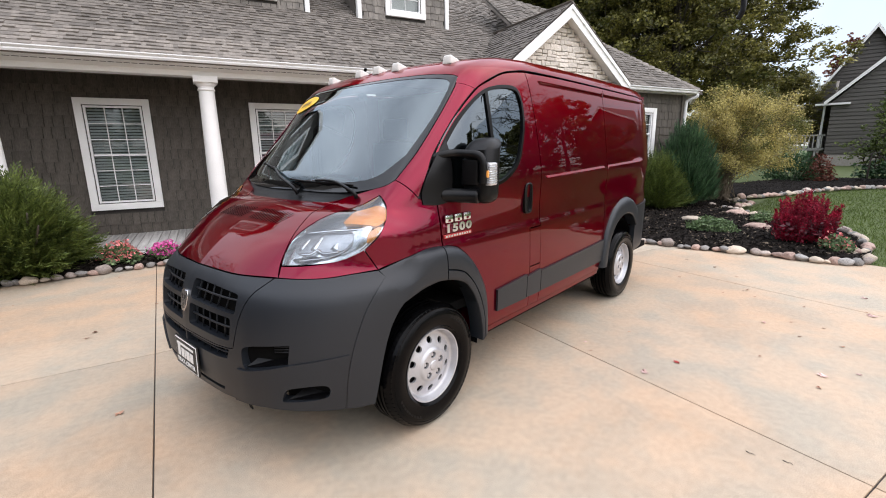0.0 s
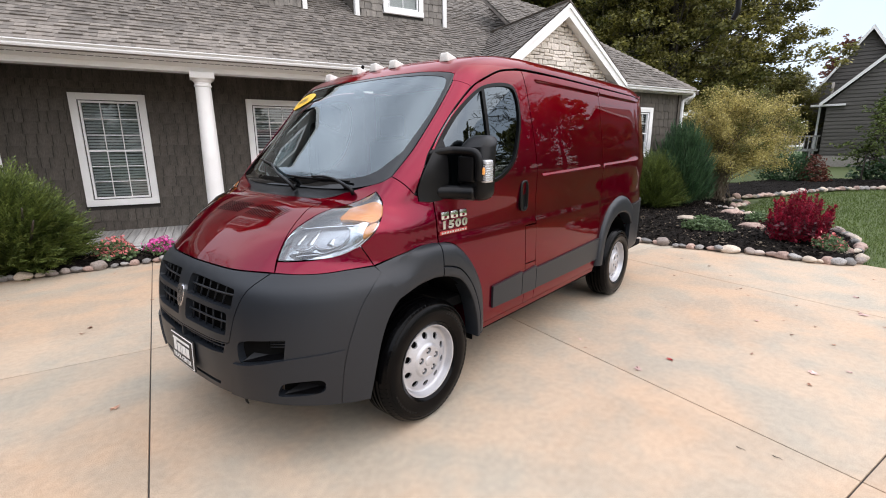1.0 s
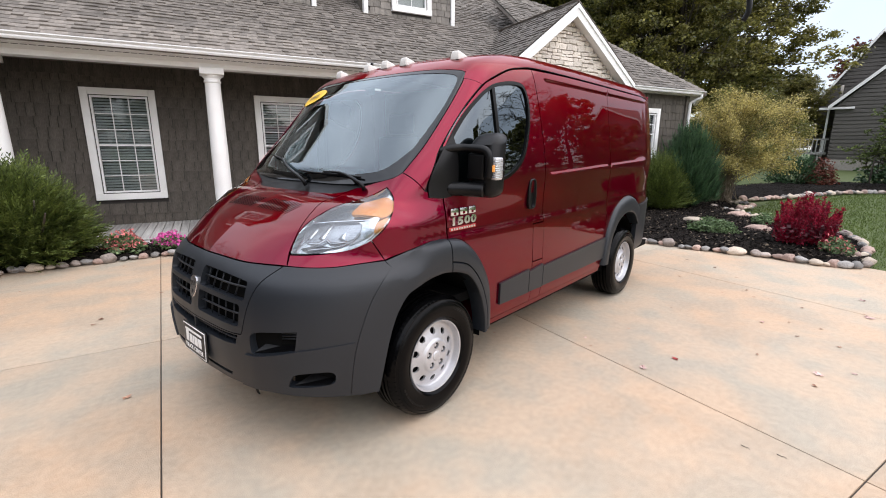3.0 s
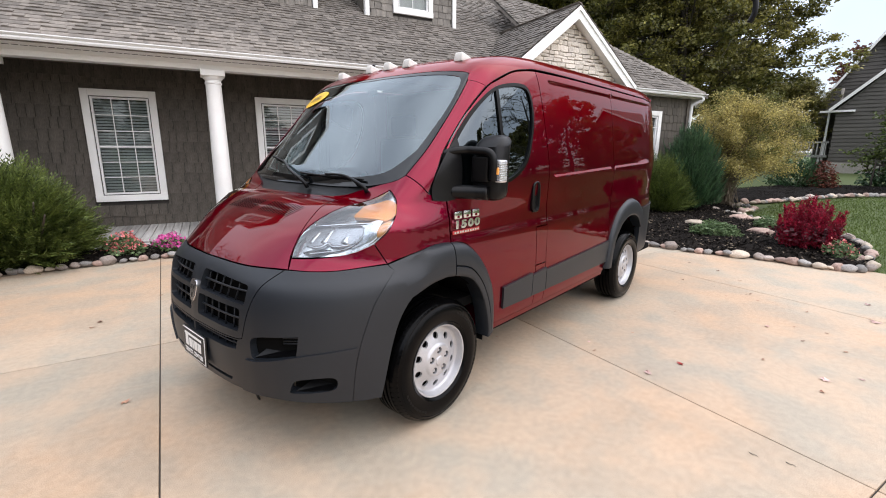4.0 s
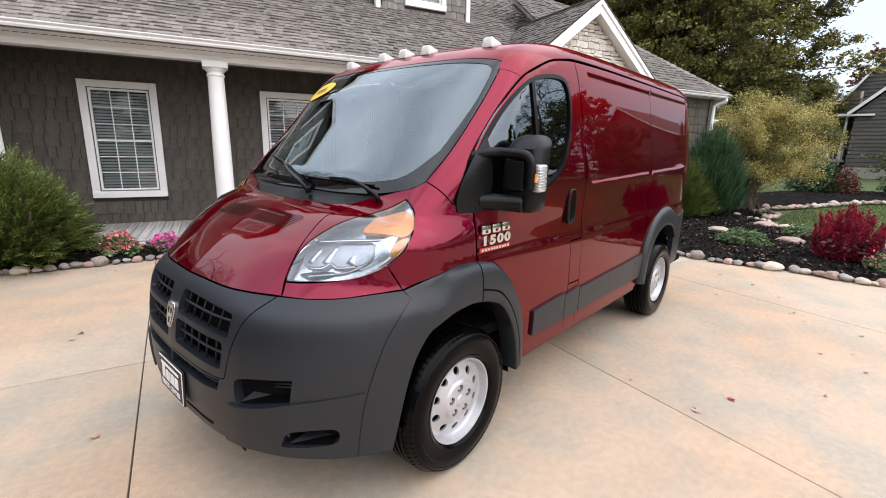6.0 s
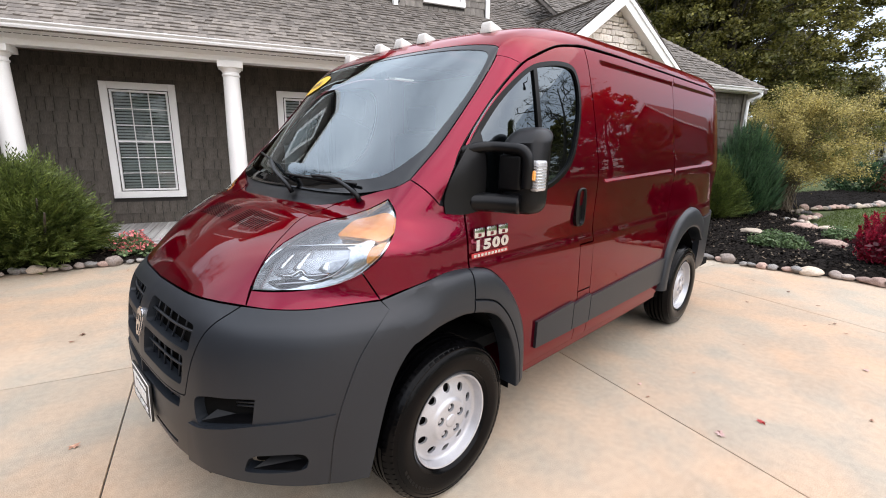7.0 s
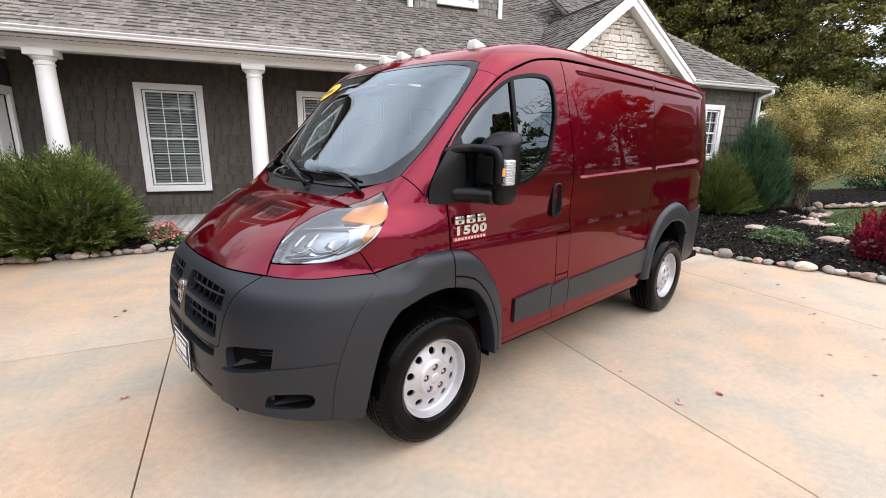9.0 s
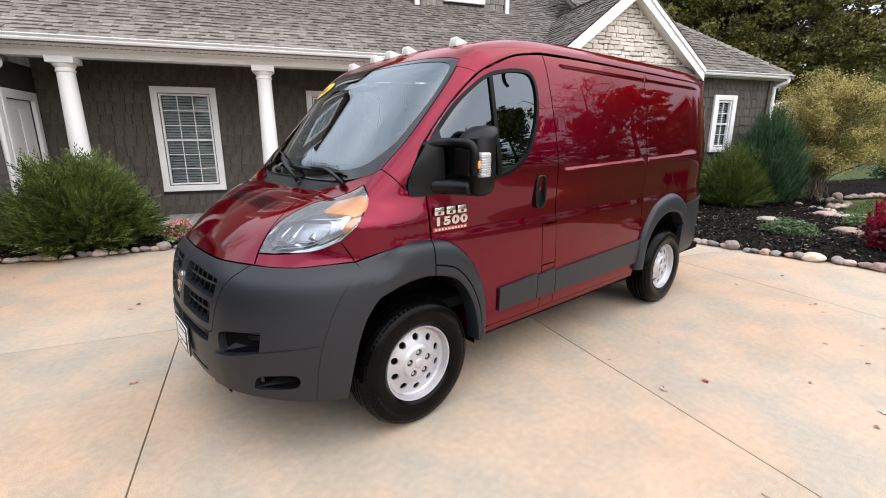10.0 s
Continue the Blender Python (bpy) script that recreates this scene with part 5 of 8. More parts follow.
# wheels
def wheel(name, m):
    w = empty(name, "", "")
    w.parent = van
    w["label"] = "silver steel wheel with a black tyre"
    R = 0.372
    prof = [(0.215, -0.085), (0.235, -0.105), (0.275, -0.116), (0.315, -0.114), (0.345, -0.104), (0.360, -0.090), (0.368, -0.070)]
    for x in (-0.052, -0.018, 0.018, 0.052):
        prof += [(R, x - 0.012), (R, x + 0.008), (R - 0.009, x + 0.009), (R - 0.009, x + 0.013)]
    prof += [(0.370, 0.066), (0.366, 0.074), (0.360, 0.090), (0.345, 0.104), (0.330, 0.1105), (0.327, 0.1085), (0.315, 0.114), (0.275, 0.116), (0.240, 0.107), (0.236, 0.1095), (0.226, 0.103), (0.213, 0.085)]
    prof = [(rad if rad < 0.24 else 0.24 + (rad - 0.24) * 0.945, x) for rad, x in prof]
    tyre = lathe("tyre", prof, RUBBER, w, "black tyre", axis="x", count=96)
    for k in range(72):
        a = 2 * math.pi * k / 72
        for x0, x1, da in ((-0.104, -0.066, 0.0), (0.066, 0.104, 0.03)):
            cosv, sinv = math.cos(a + da), math.sin(a + da)
            blk = []
            for dx, rr in ((x0, 0.344 if x0 < 0 else 0.3655), (x1, 0.3655 if x0 < 0 else 0.344)):
                for dt in (-0.0115, 0.0115):
                    blk.append((dx, rr * cosv - dt * sinv, rr * sinv + dt * cosv))
            tread.append((tyre, blk))
    for a0, n in ((200, 9), (20, 9)):
        for k in range(n):
            a = radians(a0 + 5.2 * k)
            bar = box("sidewall_bar", (-0.0015, -0.008, -0.011), (0.0015, 0.008, 0.011), GASKET, tyre, "", 0.002, 1)
            bar.matrix_local = Matrix.Translation((0.1135, 0.297 * math.cos(a), 0.297 * math.sin(a))) @ pose(0, 0, 0, math.degrees(a))
    lathe("rim", [(0.196, -0.09), (0.210, 0.082), (0.219, 0.092), (0.2165, 0.099), (0.210, 0.097), (0.207, 0.086), (0.203, 0.072), (0.199, 0.058), (0.190, 0.048)], SILVER, w, "silver rim", axis="x", count=72)
    # pressed disc with a ring of round holes
    bm = bmesh.new()
    loops = [[(0.197 * math.cos(a), 0.197 * math.sin(a)) for a in np.arange(72) / 72 * 2 * math.pi]]
    for k in range(10):
        a = 2 * math.pi * (k + 0.5) / 10
        loops.append([(0.150 * math.cos(a) + 0.0205 * math.cos(t), 0.150 * math.sin(a) + 0.0205 * math.sin(t)) for t in np.arange(14) / 14 * 2 * math.pi])
    for k in range(5):
        a = 2 * math.pi * (k + 0.25) / 5
        loops.append([(0.064 * math.cos(a) + 0.0200 * math.cos(t), 0.064 * math.sin(a) + 0.0200 * math.sin(t)) for t in np.arange(12) / 12 * 2 * math.pi])
    bm.free()
    bm, q = fill([np.array(l) for l in loops], 0.0065)
    for v, (u, w2) in zip(bm.verts, q):
        v.co = (0, u, w2)
    for v in bm.verts:
        v.co.x = float(hermite((0, 0.035, 0.045, 0.086, 0.094, 0.104, 0.112, 0.172, 0.186, 0.197), (0.092, 0.092, 0.092, 0.092, 0.089, 0.080, 0.077, 0.054, 0.052, 0.060), math.hypot(v.co.y, v.co.z)))
    rim_edges = [e for e in bm.edges if len(e.link_faces) == 1]
    ext = bmesh.ops.extrude_edge_only(bm, edges=rim_edges)
    bmesh.ops.translate(bm, verts=[g for g in ext["geom"] if isinstance(g, bmesh.types.BMVert)], vec=(-0.012, 0, 0))
    bmesh.ops.recalc_face_normals(bm, faces=bm.faces[:])
    part("wheel_disc", bm, SILVER, w, "silver pressed wheel disc")
    lathe("hub_cap", [(0.0, 0.098), (0.024, 0.0975), (0.029, 0.095), (0.031, 0.091), (0.031, 0.080)], SILVER, w, "", axis="x", count=28)
    for k in range(5):
        a = 2 * math.pi * (k + 0.25) / 5
        lathe("wheel_bolt", [(0.0, 0.086), (0.0095, 0.085), (0.0125, 0.080), (0.0125, 0.045)], SILVER, w, "", axis="x", count=6, m=pose(0, 0.064 * math.cos(a), 0.064 * math.sin(a)))
    lathe("brake_drum", [(0.0, 0.040), (0.186, 0.040), (0.186, -0.10), (0.0, -0.10)], DARK, w, "dark brake drum", axis="x", count=32)
    w.matrix_basis = m
    return w


tread = []
front_wheel = wheel("wheel", Matrix.Translation((0.858, 0.0, 0.363)))
# shoulder blocks of the tread, one mesh under the tyre
tyre = tread[0][0]
bv, bf = [], []
for _, blk in tread:
    k = len(bv)
    p = np.array(blk)
    inward = p * (1, 0.965, 0.965)
    bv += list(p) + list(inward)
    bf += [(k, k + 1, k + 3, k + 2), (k, k + 4, k + 5, k + 1), (k + 2, k + 3, k + 7, k + 6), (k, k + 2, k + 6, k + 4), (k + 1, k + 5, k + 7, k + 3)]
tagged(raw("tread", bv, bf, RUBBER, tyre), kind="stuff")
for m in (Matrix.Translation((0.848, 3.0, 0.363)) @ pose(0, 0, 0, 40), Matrix.Translation((-0.858, 0.0, 0.363)) @ pose(0, 0, 0, 0, 0, 180), Matrix.Translation((-0.848, 3.0, 0.363)) @ pose(0, 0, 0, 20, 0, 180)):
    copy_thing(front_wheel, m)

# wheel wells, underbody
for side in (1, -1):
    for y, r in ((0.0, 0.47), (2.98, 0.46)):
        v, f = [], []
        a = np.radians(np.linspace(-8, 188, 25))
        for x in (0.925 if y == 0 else 0.90, 0.60):
            v += [(side * x, y + r * 0.93 * math.cos(t) + (0.02 if y == 0 else 0), 0.40 + r * math.sin(t)) for t in a]
        f = [(i, i + 1, 26 + i - 0, 25 + i) for i in range(24)]
        raw("wheel_well", v, f, DARK, van, "black wheel-well liner", smooth=True)
        box("well_wall", (side * 0.60 - 0.01, y - 0.48, 0.25), (side * 0.60 + 0.01, y + 0.48, 0.9), DARK, van)
    box("inner_fender", (min(side * 0.70, side * 0.93), 0.425, 0.43), (max(side * 0.70, side * 0.93), 0.44, 0.86), PAINT, van, "red inner fender edge")
box("floor_pan", (-0.60, -0.50, 0.26), (0.60, 3.95, 0.42), DARK, van, "dark underbody")
box("floor_pan", (-0.88, 0.52, 0.34), (0.88, 2.42, 0.44), DARK, van, "dark underbody")
box("floor_pan", (-0.88, 3.5, 0.40), (0.88, 3.95, 0.46), DARK, van, "dark underbody")
box("radiator", (-0.56, -0.76, 0.45), (0.56, -0.6, 0.98), DARK, van, "dark radiator pack")

# cab interior
box("dashboard", (-0.80, -0.10, 0.95), (0.80, 0.30, 1.305), CAB, van, "grey dashboard", 0.05, 3)
box("dashboard", (-0.74, -0.22, 1.20), (0.74, 0.12, 1.30), CAB, van, "", 0.03, 2)
box("instrument_hood", (0.22, 0.10, 1.25), (0.62, 0.34, 1.39), CAB, van, "", 0.05, 3)
ang = np.linspace(0, 2 * math.pi, 33)
ring = np.array([(0.42 + 0.20 * math.cos(a), 0.42 + 0.09 * math.sin(a), 1.32 + 0.175 * math.sin(a)) for a in ang])
tube("steering_wheel", ring, 0.017, BLACK, van, "black steering wheel")
tube("steering_column", [(0.42, 0.42, 1.32), (0.42, 0.25, 1.24)], 0.05, BLACK, van)
for x in (0.45, -0.45):
    box("seat_cushion", (x - 0.25, 0.55, 0.85), (x + 0.25, 1.02, 1.05), CAB, van, "grey cab seat", 0.06, 3)
    box("seat_back", (x - 0.24, 0.98, 1.0), (x + 0.24, 1.14, 1.66), CAB, van, "", 0.06, 3)
    box("headrest", (x - 0.13, 1.02, 1.68), (x + 0.13, 1.12, 1.86), CAB, van, "", 0.04, 3)
box("partition", (-0.83, 1.22, 0.45), (0.83, 1.25, 2.06), CAB_LIGHT, van, "pale cargo partition")
box("cab_floor", (-0.88, -0.1, 0.60), (0.88, 1.22, 0.66), DARK, van)
rounded("rear_view_bracket", (-0.035, 0.33, 1.93), (0.035, 0.37, 1.975), BLACK, van, "", 0.015, 2)
box("dash_paper", (0.02, -0.20, 1.302), (0.30, -0.03, 1.306), WHITE, van, "white paper on the dashboard")


# ---- house ----
HOUSE = pose(0, 0, 0, 0, 0, 69)
house = empty("house", "grey shake-sided house with white porch columns and shingle roof", "house", m=HOUSE)
rng = np.random.default_rng(7)


def boxes(name, items, material, parent, label="", bevel=0.0):
    """Boxes that together make one part."""
    bm = bmesh.new()
    for lo, hi in items:
        add_box(bm, lo, hi, bevel)
    return part(name, bm, material, parent, label)


def wall_around(name, x0, x1, z0, z1, y0, y1, holes, material, label):
    """A wall along x with openings right through it."""
    items, x = [], x0
    for hx0, hx1, hz0, hz1 in sorted(holes):
        items += [((x, y0, z0), (hx0, y1, z1)), ((hx0, y0, z0), (hx1, y1, hz0)), ((hx0, y0, hz1), (hx1, y1, z1))]
        x = hx1
    items.append(((x, y0, z0), (x1, y1, z1)))
    items = [(a, b) for a, b in items if all(q - p > 1e-4 for p, q in zip(a, b))]
    return boxes(name, items, material, house, label)


def chip_mesh(name, wx, wy, wz, taper=0.0, bend=0.0):
    """A thin board with a worn lower edge, origin at its top back."""
    bm = bmesh.new()
    v = [(-0.5 * wx, 0, 0), (0.5 * wx, 0, 0), (0.5 * wx, 0, -wz), (-0.5 * wx, 0, -wz - bend), (-0.5 * wx, -taper, 0), (0.5 * wx, -taper, 0), (0.5 * wx, -wy, -wz), (-0.5 * wx, -wy, -wz - bend)]
    vs = [bm.verts.new(p) for p in v]
    for f in ((4, 5, 6, 7)[::-1], (0, 1, 5, 4)[::-1], (3, 2, 6, 7), (0, 4, 7, 3)[::-1], (1, 2, 6, 5)[::-1]):
        bm.faces.new([vs[i] for i in f])
    bmesh.ops.recalc_face_normals(bm, faces=bm.faces[:])
    mesh = bpy.data.meshes.new(name)
    bm.to_mesh(mesh)
    bm.free()
    return mesh


def lay_pieces(name, places, mesh_for, parent, material, near, turn=Matrix()):
    """Pieces on a wall or roof: the nearest as objects of their own on shared meshes, the rest joined."""
    variants = {}
    rest_v, rest_f = [], []
    made = 0
    for (pos, width, kind) in places:
        key = (round(width, 2), kind)
        if key not in variants:
            variants[key] = mesh_for(*key)
            variants[key].materials.append(material)
        mesh = variants[key]
        m = Matrix.Translation(pos) @ turn
        if near(pos) and made < 300:
            ob = new(name, mesh)
            ob.parent = parent
            ob.matrix_local = m
            made += 1
        else:
            k = len(rest_v)
            rest_v += [tuple(m @ v.co) for v in mesh.vertices]
            rest_f += [tuple(k + i for i in p.vertices) for p in mesh.polygons]
    if rest_v:
        tagged(raw(name + "_field", rest_v, rest_f, material, parent), kind="stuff")


def shake_rows(x0, x1, z0, z1, y, blocked, exposure=0.2):
    places = []
    rows = int(math.ceil((z1 - z0) / exposure))
    for r in range(rows):
        top = z0 + exposure * (r + 1)
        x = x0 - rng.uniform(0, 0.2)
        while x < x1:
            w = round(float(rng.choice([0.12, 0.15, 0.18, 0.21, 0.25])), 2)
            a, b = max(x, x0), min(x + w, x1)
            for h in blocked:
                if top - exposure < h[3] - 0.09 and top > h[2] + 0.09 and a < h[1] and b > h[0]:
                    a, b = (a, h[0]) if h[0] - a > b - h[1] else (h[1], b)
            if b - a > 0.03:
                places.append(((0.5 * (a + b), y, min(top, z1) + rng.uniform(-0.004, 0.004)), round(b - a - 0.006, 2), int(rng.integers(3))))
            x += w
    return places


def shake(width, kind):
    return chip_mesh("shake", width, 0.020, 0.21 + 0.008 * kind, 0.003, (-0.006, 0.0, 0.007)[kind])


def house_window(x0, x1, z0, z1, y, parent=house, trim=0.115, columns=3, rows=6, blinds=True):
    """A framed sash window: the outer trim's corners are given."""
    win = empty("window", "", "")
    win.parent = parent
    win["label"] = "white-trimmed window with a grid of panes"
    t = trim
    boxes("trim_board", [((x0, y - 0.045, z0), (x0 + t, y + 0.01, z1)), ((x1 - t, y - 0.045, z0), (x1, y + 0.01, z1)), ((x0 + t, y - 0.043, z1 - t), (x1 - t, y + 0.01, z1))], WHITE, win, "white trim boards", 0.004)
    box("window_sill", (x0, y - 0.065, z0), (x1, y + 0.01, z0 + t), WHITE, win, "white sill", 0.006)
    a, b, c, d = x0 + t, x1 - t, z0 + t, z1 - t
    g = 0.016
    boxes("window_stop", [((a, y - 0.012, c), (a + g, y + 0.05, d)), ((b - g, y - 0.012, c), (b, y + 0.05, d)), ((a + g, y - 0.012, c), (b - g, y + 0.05, c + g)), ((a + g, y - 0.012, d - g), (b - g, y + 0.05, d))], TAUPE, win, "dark taupe stop")
    a, b, c, d = a + g, b - g, c + g, d - g
    f = 0.032
    boxes("window_frame", [((a, y - 0.02, c), (a + f, y + 0.05, d)), ((b - f, y - 0.02, c), (b, y + 0.05, d)), ((a + f, y - 0.018, c), (b - f, y + 0.05, c + f)), ((a + f, y - 0.018, d - f), (b - f, y + 0.05, d))], WHITE_GLOSS, win, "white vinyl frame", 0.004)
    a, b, c, d = a + f, b - f, c + f, d - f
    for i in range(1, columns):
        x = a + (b - a) * i / columns
        box("muntin", (x - 0.007, y + 0.008, c), (x + 0.007, y + 0.028, d), WHITE_GLOSS, win)
    for j in range(1, rows):
        z = c + (d - c) * j / rows
        g = 0.017 if j * 2 == rows else 0.007
        box("muntin", (a, y + 0.006, z - g), (b, y + 0.030, z + g), WHITE_GLOSS, win)
    pane = raw("pane", [(a, y + 0.034, c), (b, y + 0.034, c), (b, y + 0.034, d), (a, y + 0.034, d)], [(0, 1, 2, 3)], HOUSE_GLASS, win, "clear pane")
    pane.visible_shadow = False
    if blinds:
        n = int((d - c) / 0.052)
        for k in range(n):
            z = c + 0.03 + 0.052 * k
            raw("blind_slat", [(a, y + 0.078, z - 0.018), (b, y + 0.078, z - 0.018), (b, y + 0.098, z + 0.020), (a, y + 0.098, z + 0.020)], [(0, 1, 2, 3)], BLIND, win)
    return win


W1, W2 = (-2.61, -1.47, 0.58, 2.59), (0.26, 1.40, 0.58, 2.59)
hole = lambda w: (w[0] + 0.1, w[1] - 0.1, w[2] + 0.1, w[3] - 0.1)
wall = wall_around("wall", -4.4, 4.66, -0.1, 3.3, 7.32, 7.5, [hole(W1), hole(W2)], SHAKE_WALL, "dark grey shake porch wall")
lay_pieces("shake", shake_rows(-4.4, 4.66, 0.1, 3.0, 7.32, [W1, W2]), shake, wall, SHAKE, lambda p: p[0] < 0.3)
for w in (W1, W2):
    house_window(*w, 7.30)
# room surfaces behind the panes, coloured dark in place of indoor shade
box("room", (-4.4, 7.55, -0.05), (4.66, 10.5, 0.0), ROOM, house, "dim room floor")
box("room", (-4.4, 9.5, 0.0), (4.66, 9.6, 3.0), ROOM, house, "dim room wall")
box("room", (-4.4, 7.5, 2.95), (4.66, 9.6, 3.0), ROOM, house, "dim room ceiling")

# porch
deck = box("porch_floor", (-4.4, 5.47, -0.05), (4.66, 7.3, 0.075), DECK, house, "weathered grey porch floor of narrow boards")
board_x = -4.36
k = 0
while board_x < 4.6:
    b = box("board", (-0.064, 0, 0), (0.064, 1.86, 0.026), DECK, deck, "", 0.004, 1) if k == 0 else new("board", deck_board.data)
    if k == 0:
        deck_board = b
    b.parent = deck
    b.matrix_local = Matrix.Translation((board_x, 5.44, 0.076 + 0.001 * (k % 3)))
    board_x += 0.137
    k += 1
box("porch_fascia", (-4.4, 5.44, -0.05), (4.66, 5.468, 0.074), WHITE, house, "pale porch edge board")
for s in (-3.42, -0.51, 2.40):
    col = empty("column", "", "")
    col.parent = house
    col["label"] = "round white tapered porch column"
    col.matrix_local = Matrix.Translation((s, 5.95, 0))
    lathe("shaft", [(0.15, 0.20), (0.15, 0.22), (0.142, 0.24), (0.142, 0.9), (0.138, 1.5), (0.122, 2.62), (0.135, 2.63), (0.137, 2.65), (0.125, 2.66), (0.125, 2.69), (0.155, 2.72), (0.165, 2.745), (0.165, 2.75)], WHITE, col, "white shaft", count=40)
    box("plinth", (-0.18, -0.18, 0.10), (0.18, 0.18, 0.20), WHITE, col, "", 0.006)
    box("abacus", (-0.185, -0.185, 2.75), (0.185, 0.185, 2.845), WHITE, col, "", 0.006)
box("porch_beam", (-4.4, 5.83, 2.845), (4.66, 6.07, 3.0), WHITE, house, "white porch beam", 0.004)
box("porch_ceiling", (-4.4, 6.07, 3.0), (4.66, 7.32, 3.03), PORCH_WOOD, house, "brown porch ceiling")
v = [(-4.6, 5.53, 3.005), (4.66, 5.53, 3.005), (4.66, 5.832, 2.925), (-4.6, 5.832, 2.925)]
raw("soffit", v + [(x, y, z + 0.02) for x, y, z in v], [(3, 2, 1, 0), (4, 5, 6, 7), (0, 1, 5, 4), (2, 3, 7, 6)], WHITE, house, "vented white soffit")
for k in range(90):
    v = [(-4.5 + 0.1 * k, 5.668, 2.9665), (-4.42 + 0.1 * k, 5.668, 2.9665), (-4.42 + 0.1 * k, 5.684, 2.9620), (-4.5 + 0.1 * k, 5.684, 2.9620)]
    raw("soffit_vent", v, [(3, 2, 1, 0)], DARK, house)


def gutter_run(name, length, m):
    """A K-profile gutter along x."""
    prof = [(0.0, 0.0), (-0.07, 0.0), (-0.085, 0.025), (-0.085, 0.045), (-0.115, 0.075), (-0.115, 0.09), (-0.105, 0.09), (-0.10, 0.08), (0.0, 0.08)]
    v = [(x, y, z) for x in (0, length) for y, z in prof]
    n = len(prof)
    f = [(i, (i + 1) % n, n + (i + 1) % n, n + i) for i in range(n - 1)] + [tuple(range(n))[::-1], tuple(range(n, 2 * n))]
    ob = raw(name, v, f, WHITE_GLOSS, house, "white rain gutter")
    ob.matrix_local = m
    return ob


gutter_run("gutter", 9.3, pose(-4.6, 5.54, 3.0))
box("fascia", (-4.6, 5.54, 2.985), (4.66, 5.56, 3.10), WHITE, house, "white fascia")
PITCH = 0.667


def shingle(width, kind):
    bm = bmesh.new()
    made = add_box(bm, (-width / 2, 0, -0.004), (width / 2, 0.145, 0.009 + 0.008 * kind))
    for v in made:
        if v.co.y > 0.1 and v.co.z > 0:
            v.co.z = 0.0015
    mesh = bpy.data.meshes.new("shingle")
    bm.to_mesh(mesh)
    bm.free()
    return mesh


def roof_field(name, x0, x1, y0, z0, run, near, trim_left=None, trim_right=None, turn_z=0.0, origin=(0, 0), label="brown shingle roof", cut=None, pitch=PITCH):
    """A slope of shingles rising along +y from an eave along x, in its own turned frame."""
    a = math.atan(pitch)
    frame_m = Matrix.Translation((*origin, 0)) @ pose(0, 0, 0, 0, 0, turn_z)
    length = run / math.cos(a)
    low = lambda y: (x0 if trim_left is None else trim_left(y))
    high = lambda y: (x1 if trim_right is None else trim_right(y))
    stops = [run * k / 40 for k in range(41)]
    ring = [(low(y), y0 + y, z0 - 0.03 + pitch * y) for y in stops] + [(max(high(y), low(y)), y0 + y, z0 - 0.03 + pitch * y) for y in stops]
    deck_v = ring + [(x, y, z - 0.08) for x, y, z in ring]
    deck_f = [(k, 41 + k, 42 + k, k + 1) for k in range(40)] + [(83 + k, 124 + k, 123 + k, 82 + k) for k in range(40)] + [(0, 82, 123, 41), (40, 81, 163, 122)]
    deck_f += [(41 + k, 123 + k, 124 + k, 42 + k) for k in range(40)] + [(k + 1, k + 83, k + 82, k) for k in range(40)]
    base = raw(name, deck_v, deck_f, SHINGLE, house, label)
    base.matrix_local = frame_m
    places = []
    s, r = 0.0, 0
    while s < length:
        y = s * math.cos(a)
        x = low(y) - rng.uniform(0, 0.3)
        while x < high(y):
            w = round(float(rng.choice([0.07, 0.10, 0.13, 0.18])), 2)
            left, right = max(x, low(y)), min(x + w, high(y))
            c = (left + right) / 2
            if right - left > 0.025 and not (cut and cut(c, y0 + y)):
                places.append(((c, y0 + y, z0 + s * math.sin(a) + 0.004 + rng.uniform(0, 0.003)), right - left, int(rng.integers(3))))
            x += w
        s += 0.128
        r += 1
    lay_pieces("shingle", places, shingle, base, SHINGLE, near, pose(0, 0, 0, math.degrees(a)))
    return base


main_cut = lambda x, y: (2.8 < x < 5.15 or -0.63 < x < 1.72 or -4.06 < x < -1.70) and y > 7.7
roof_field("roof", -6.5, 9.0, 5.50, 3.09, 7.9, lambda p: p[1] < 6.5 and -4.5 < p[0] < 1.5, trim_right=lambda y: 4.72 + 0.85 * y if y < 2.13 else 10.7 - 2.7 * max(0, y - 4.77), cut=main_cut, label="brown-grey shingle main roof")


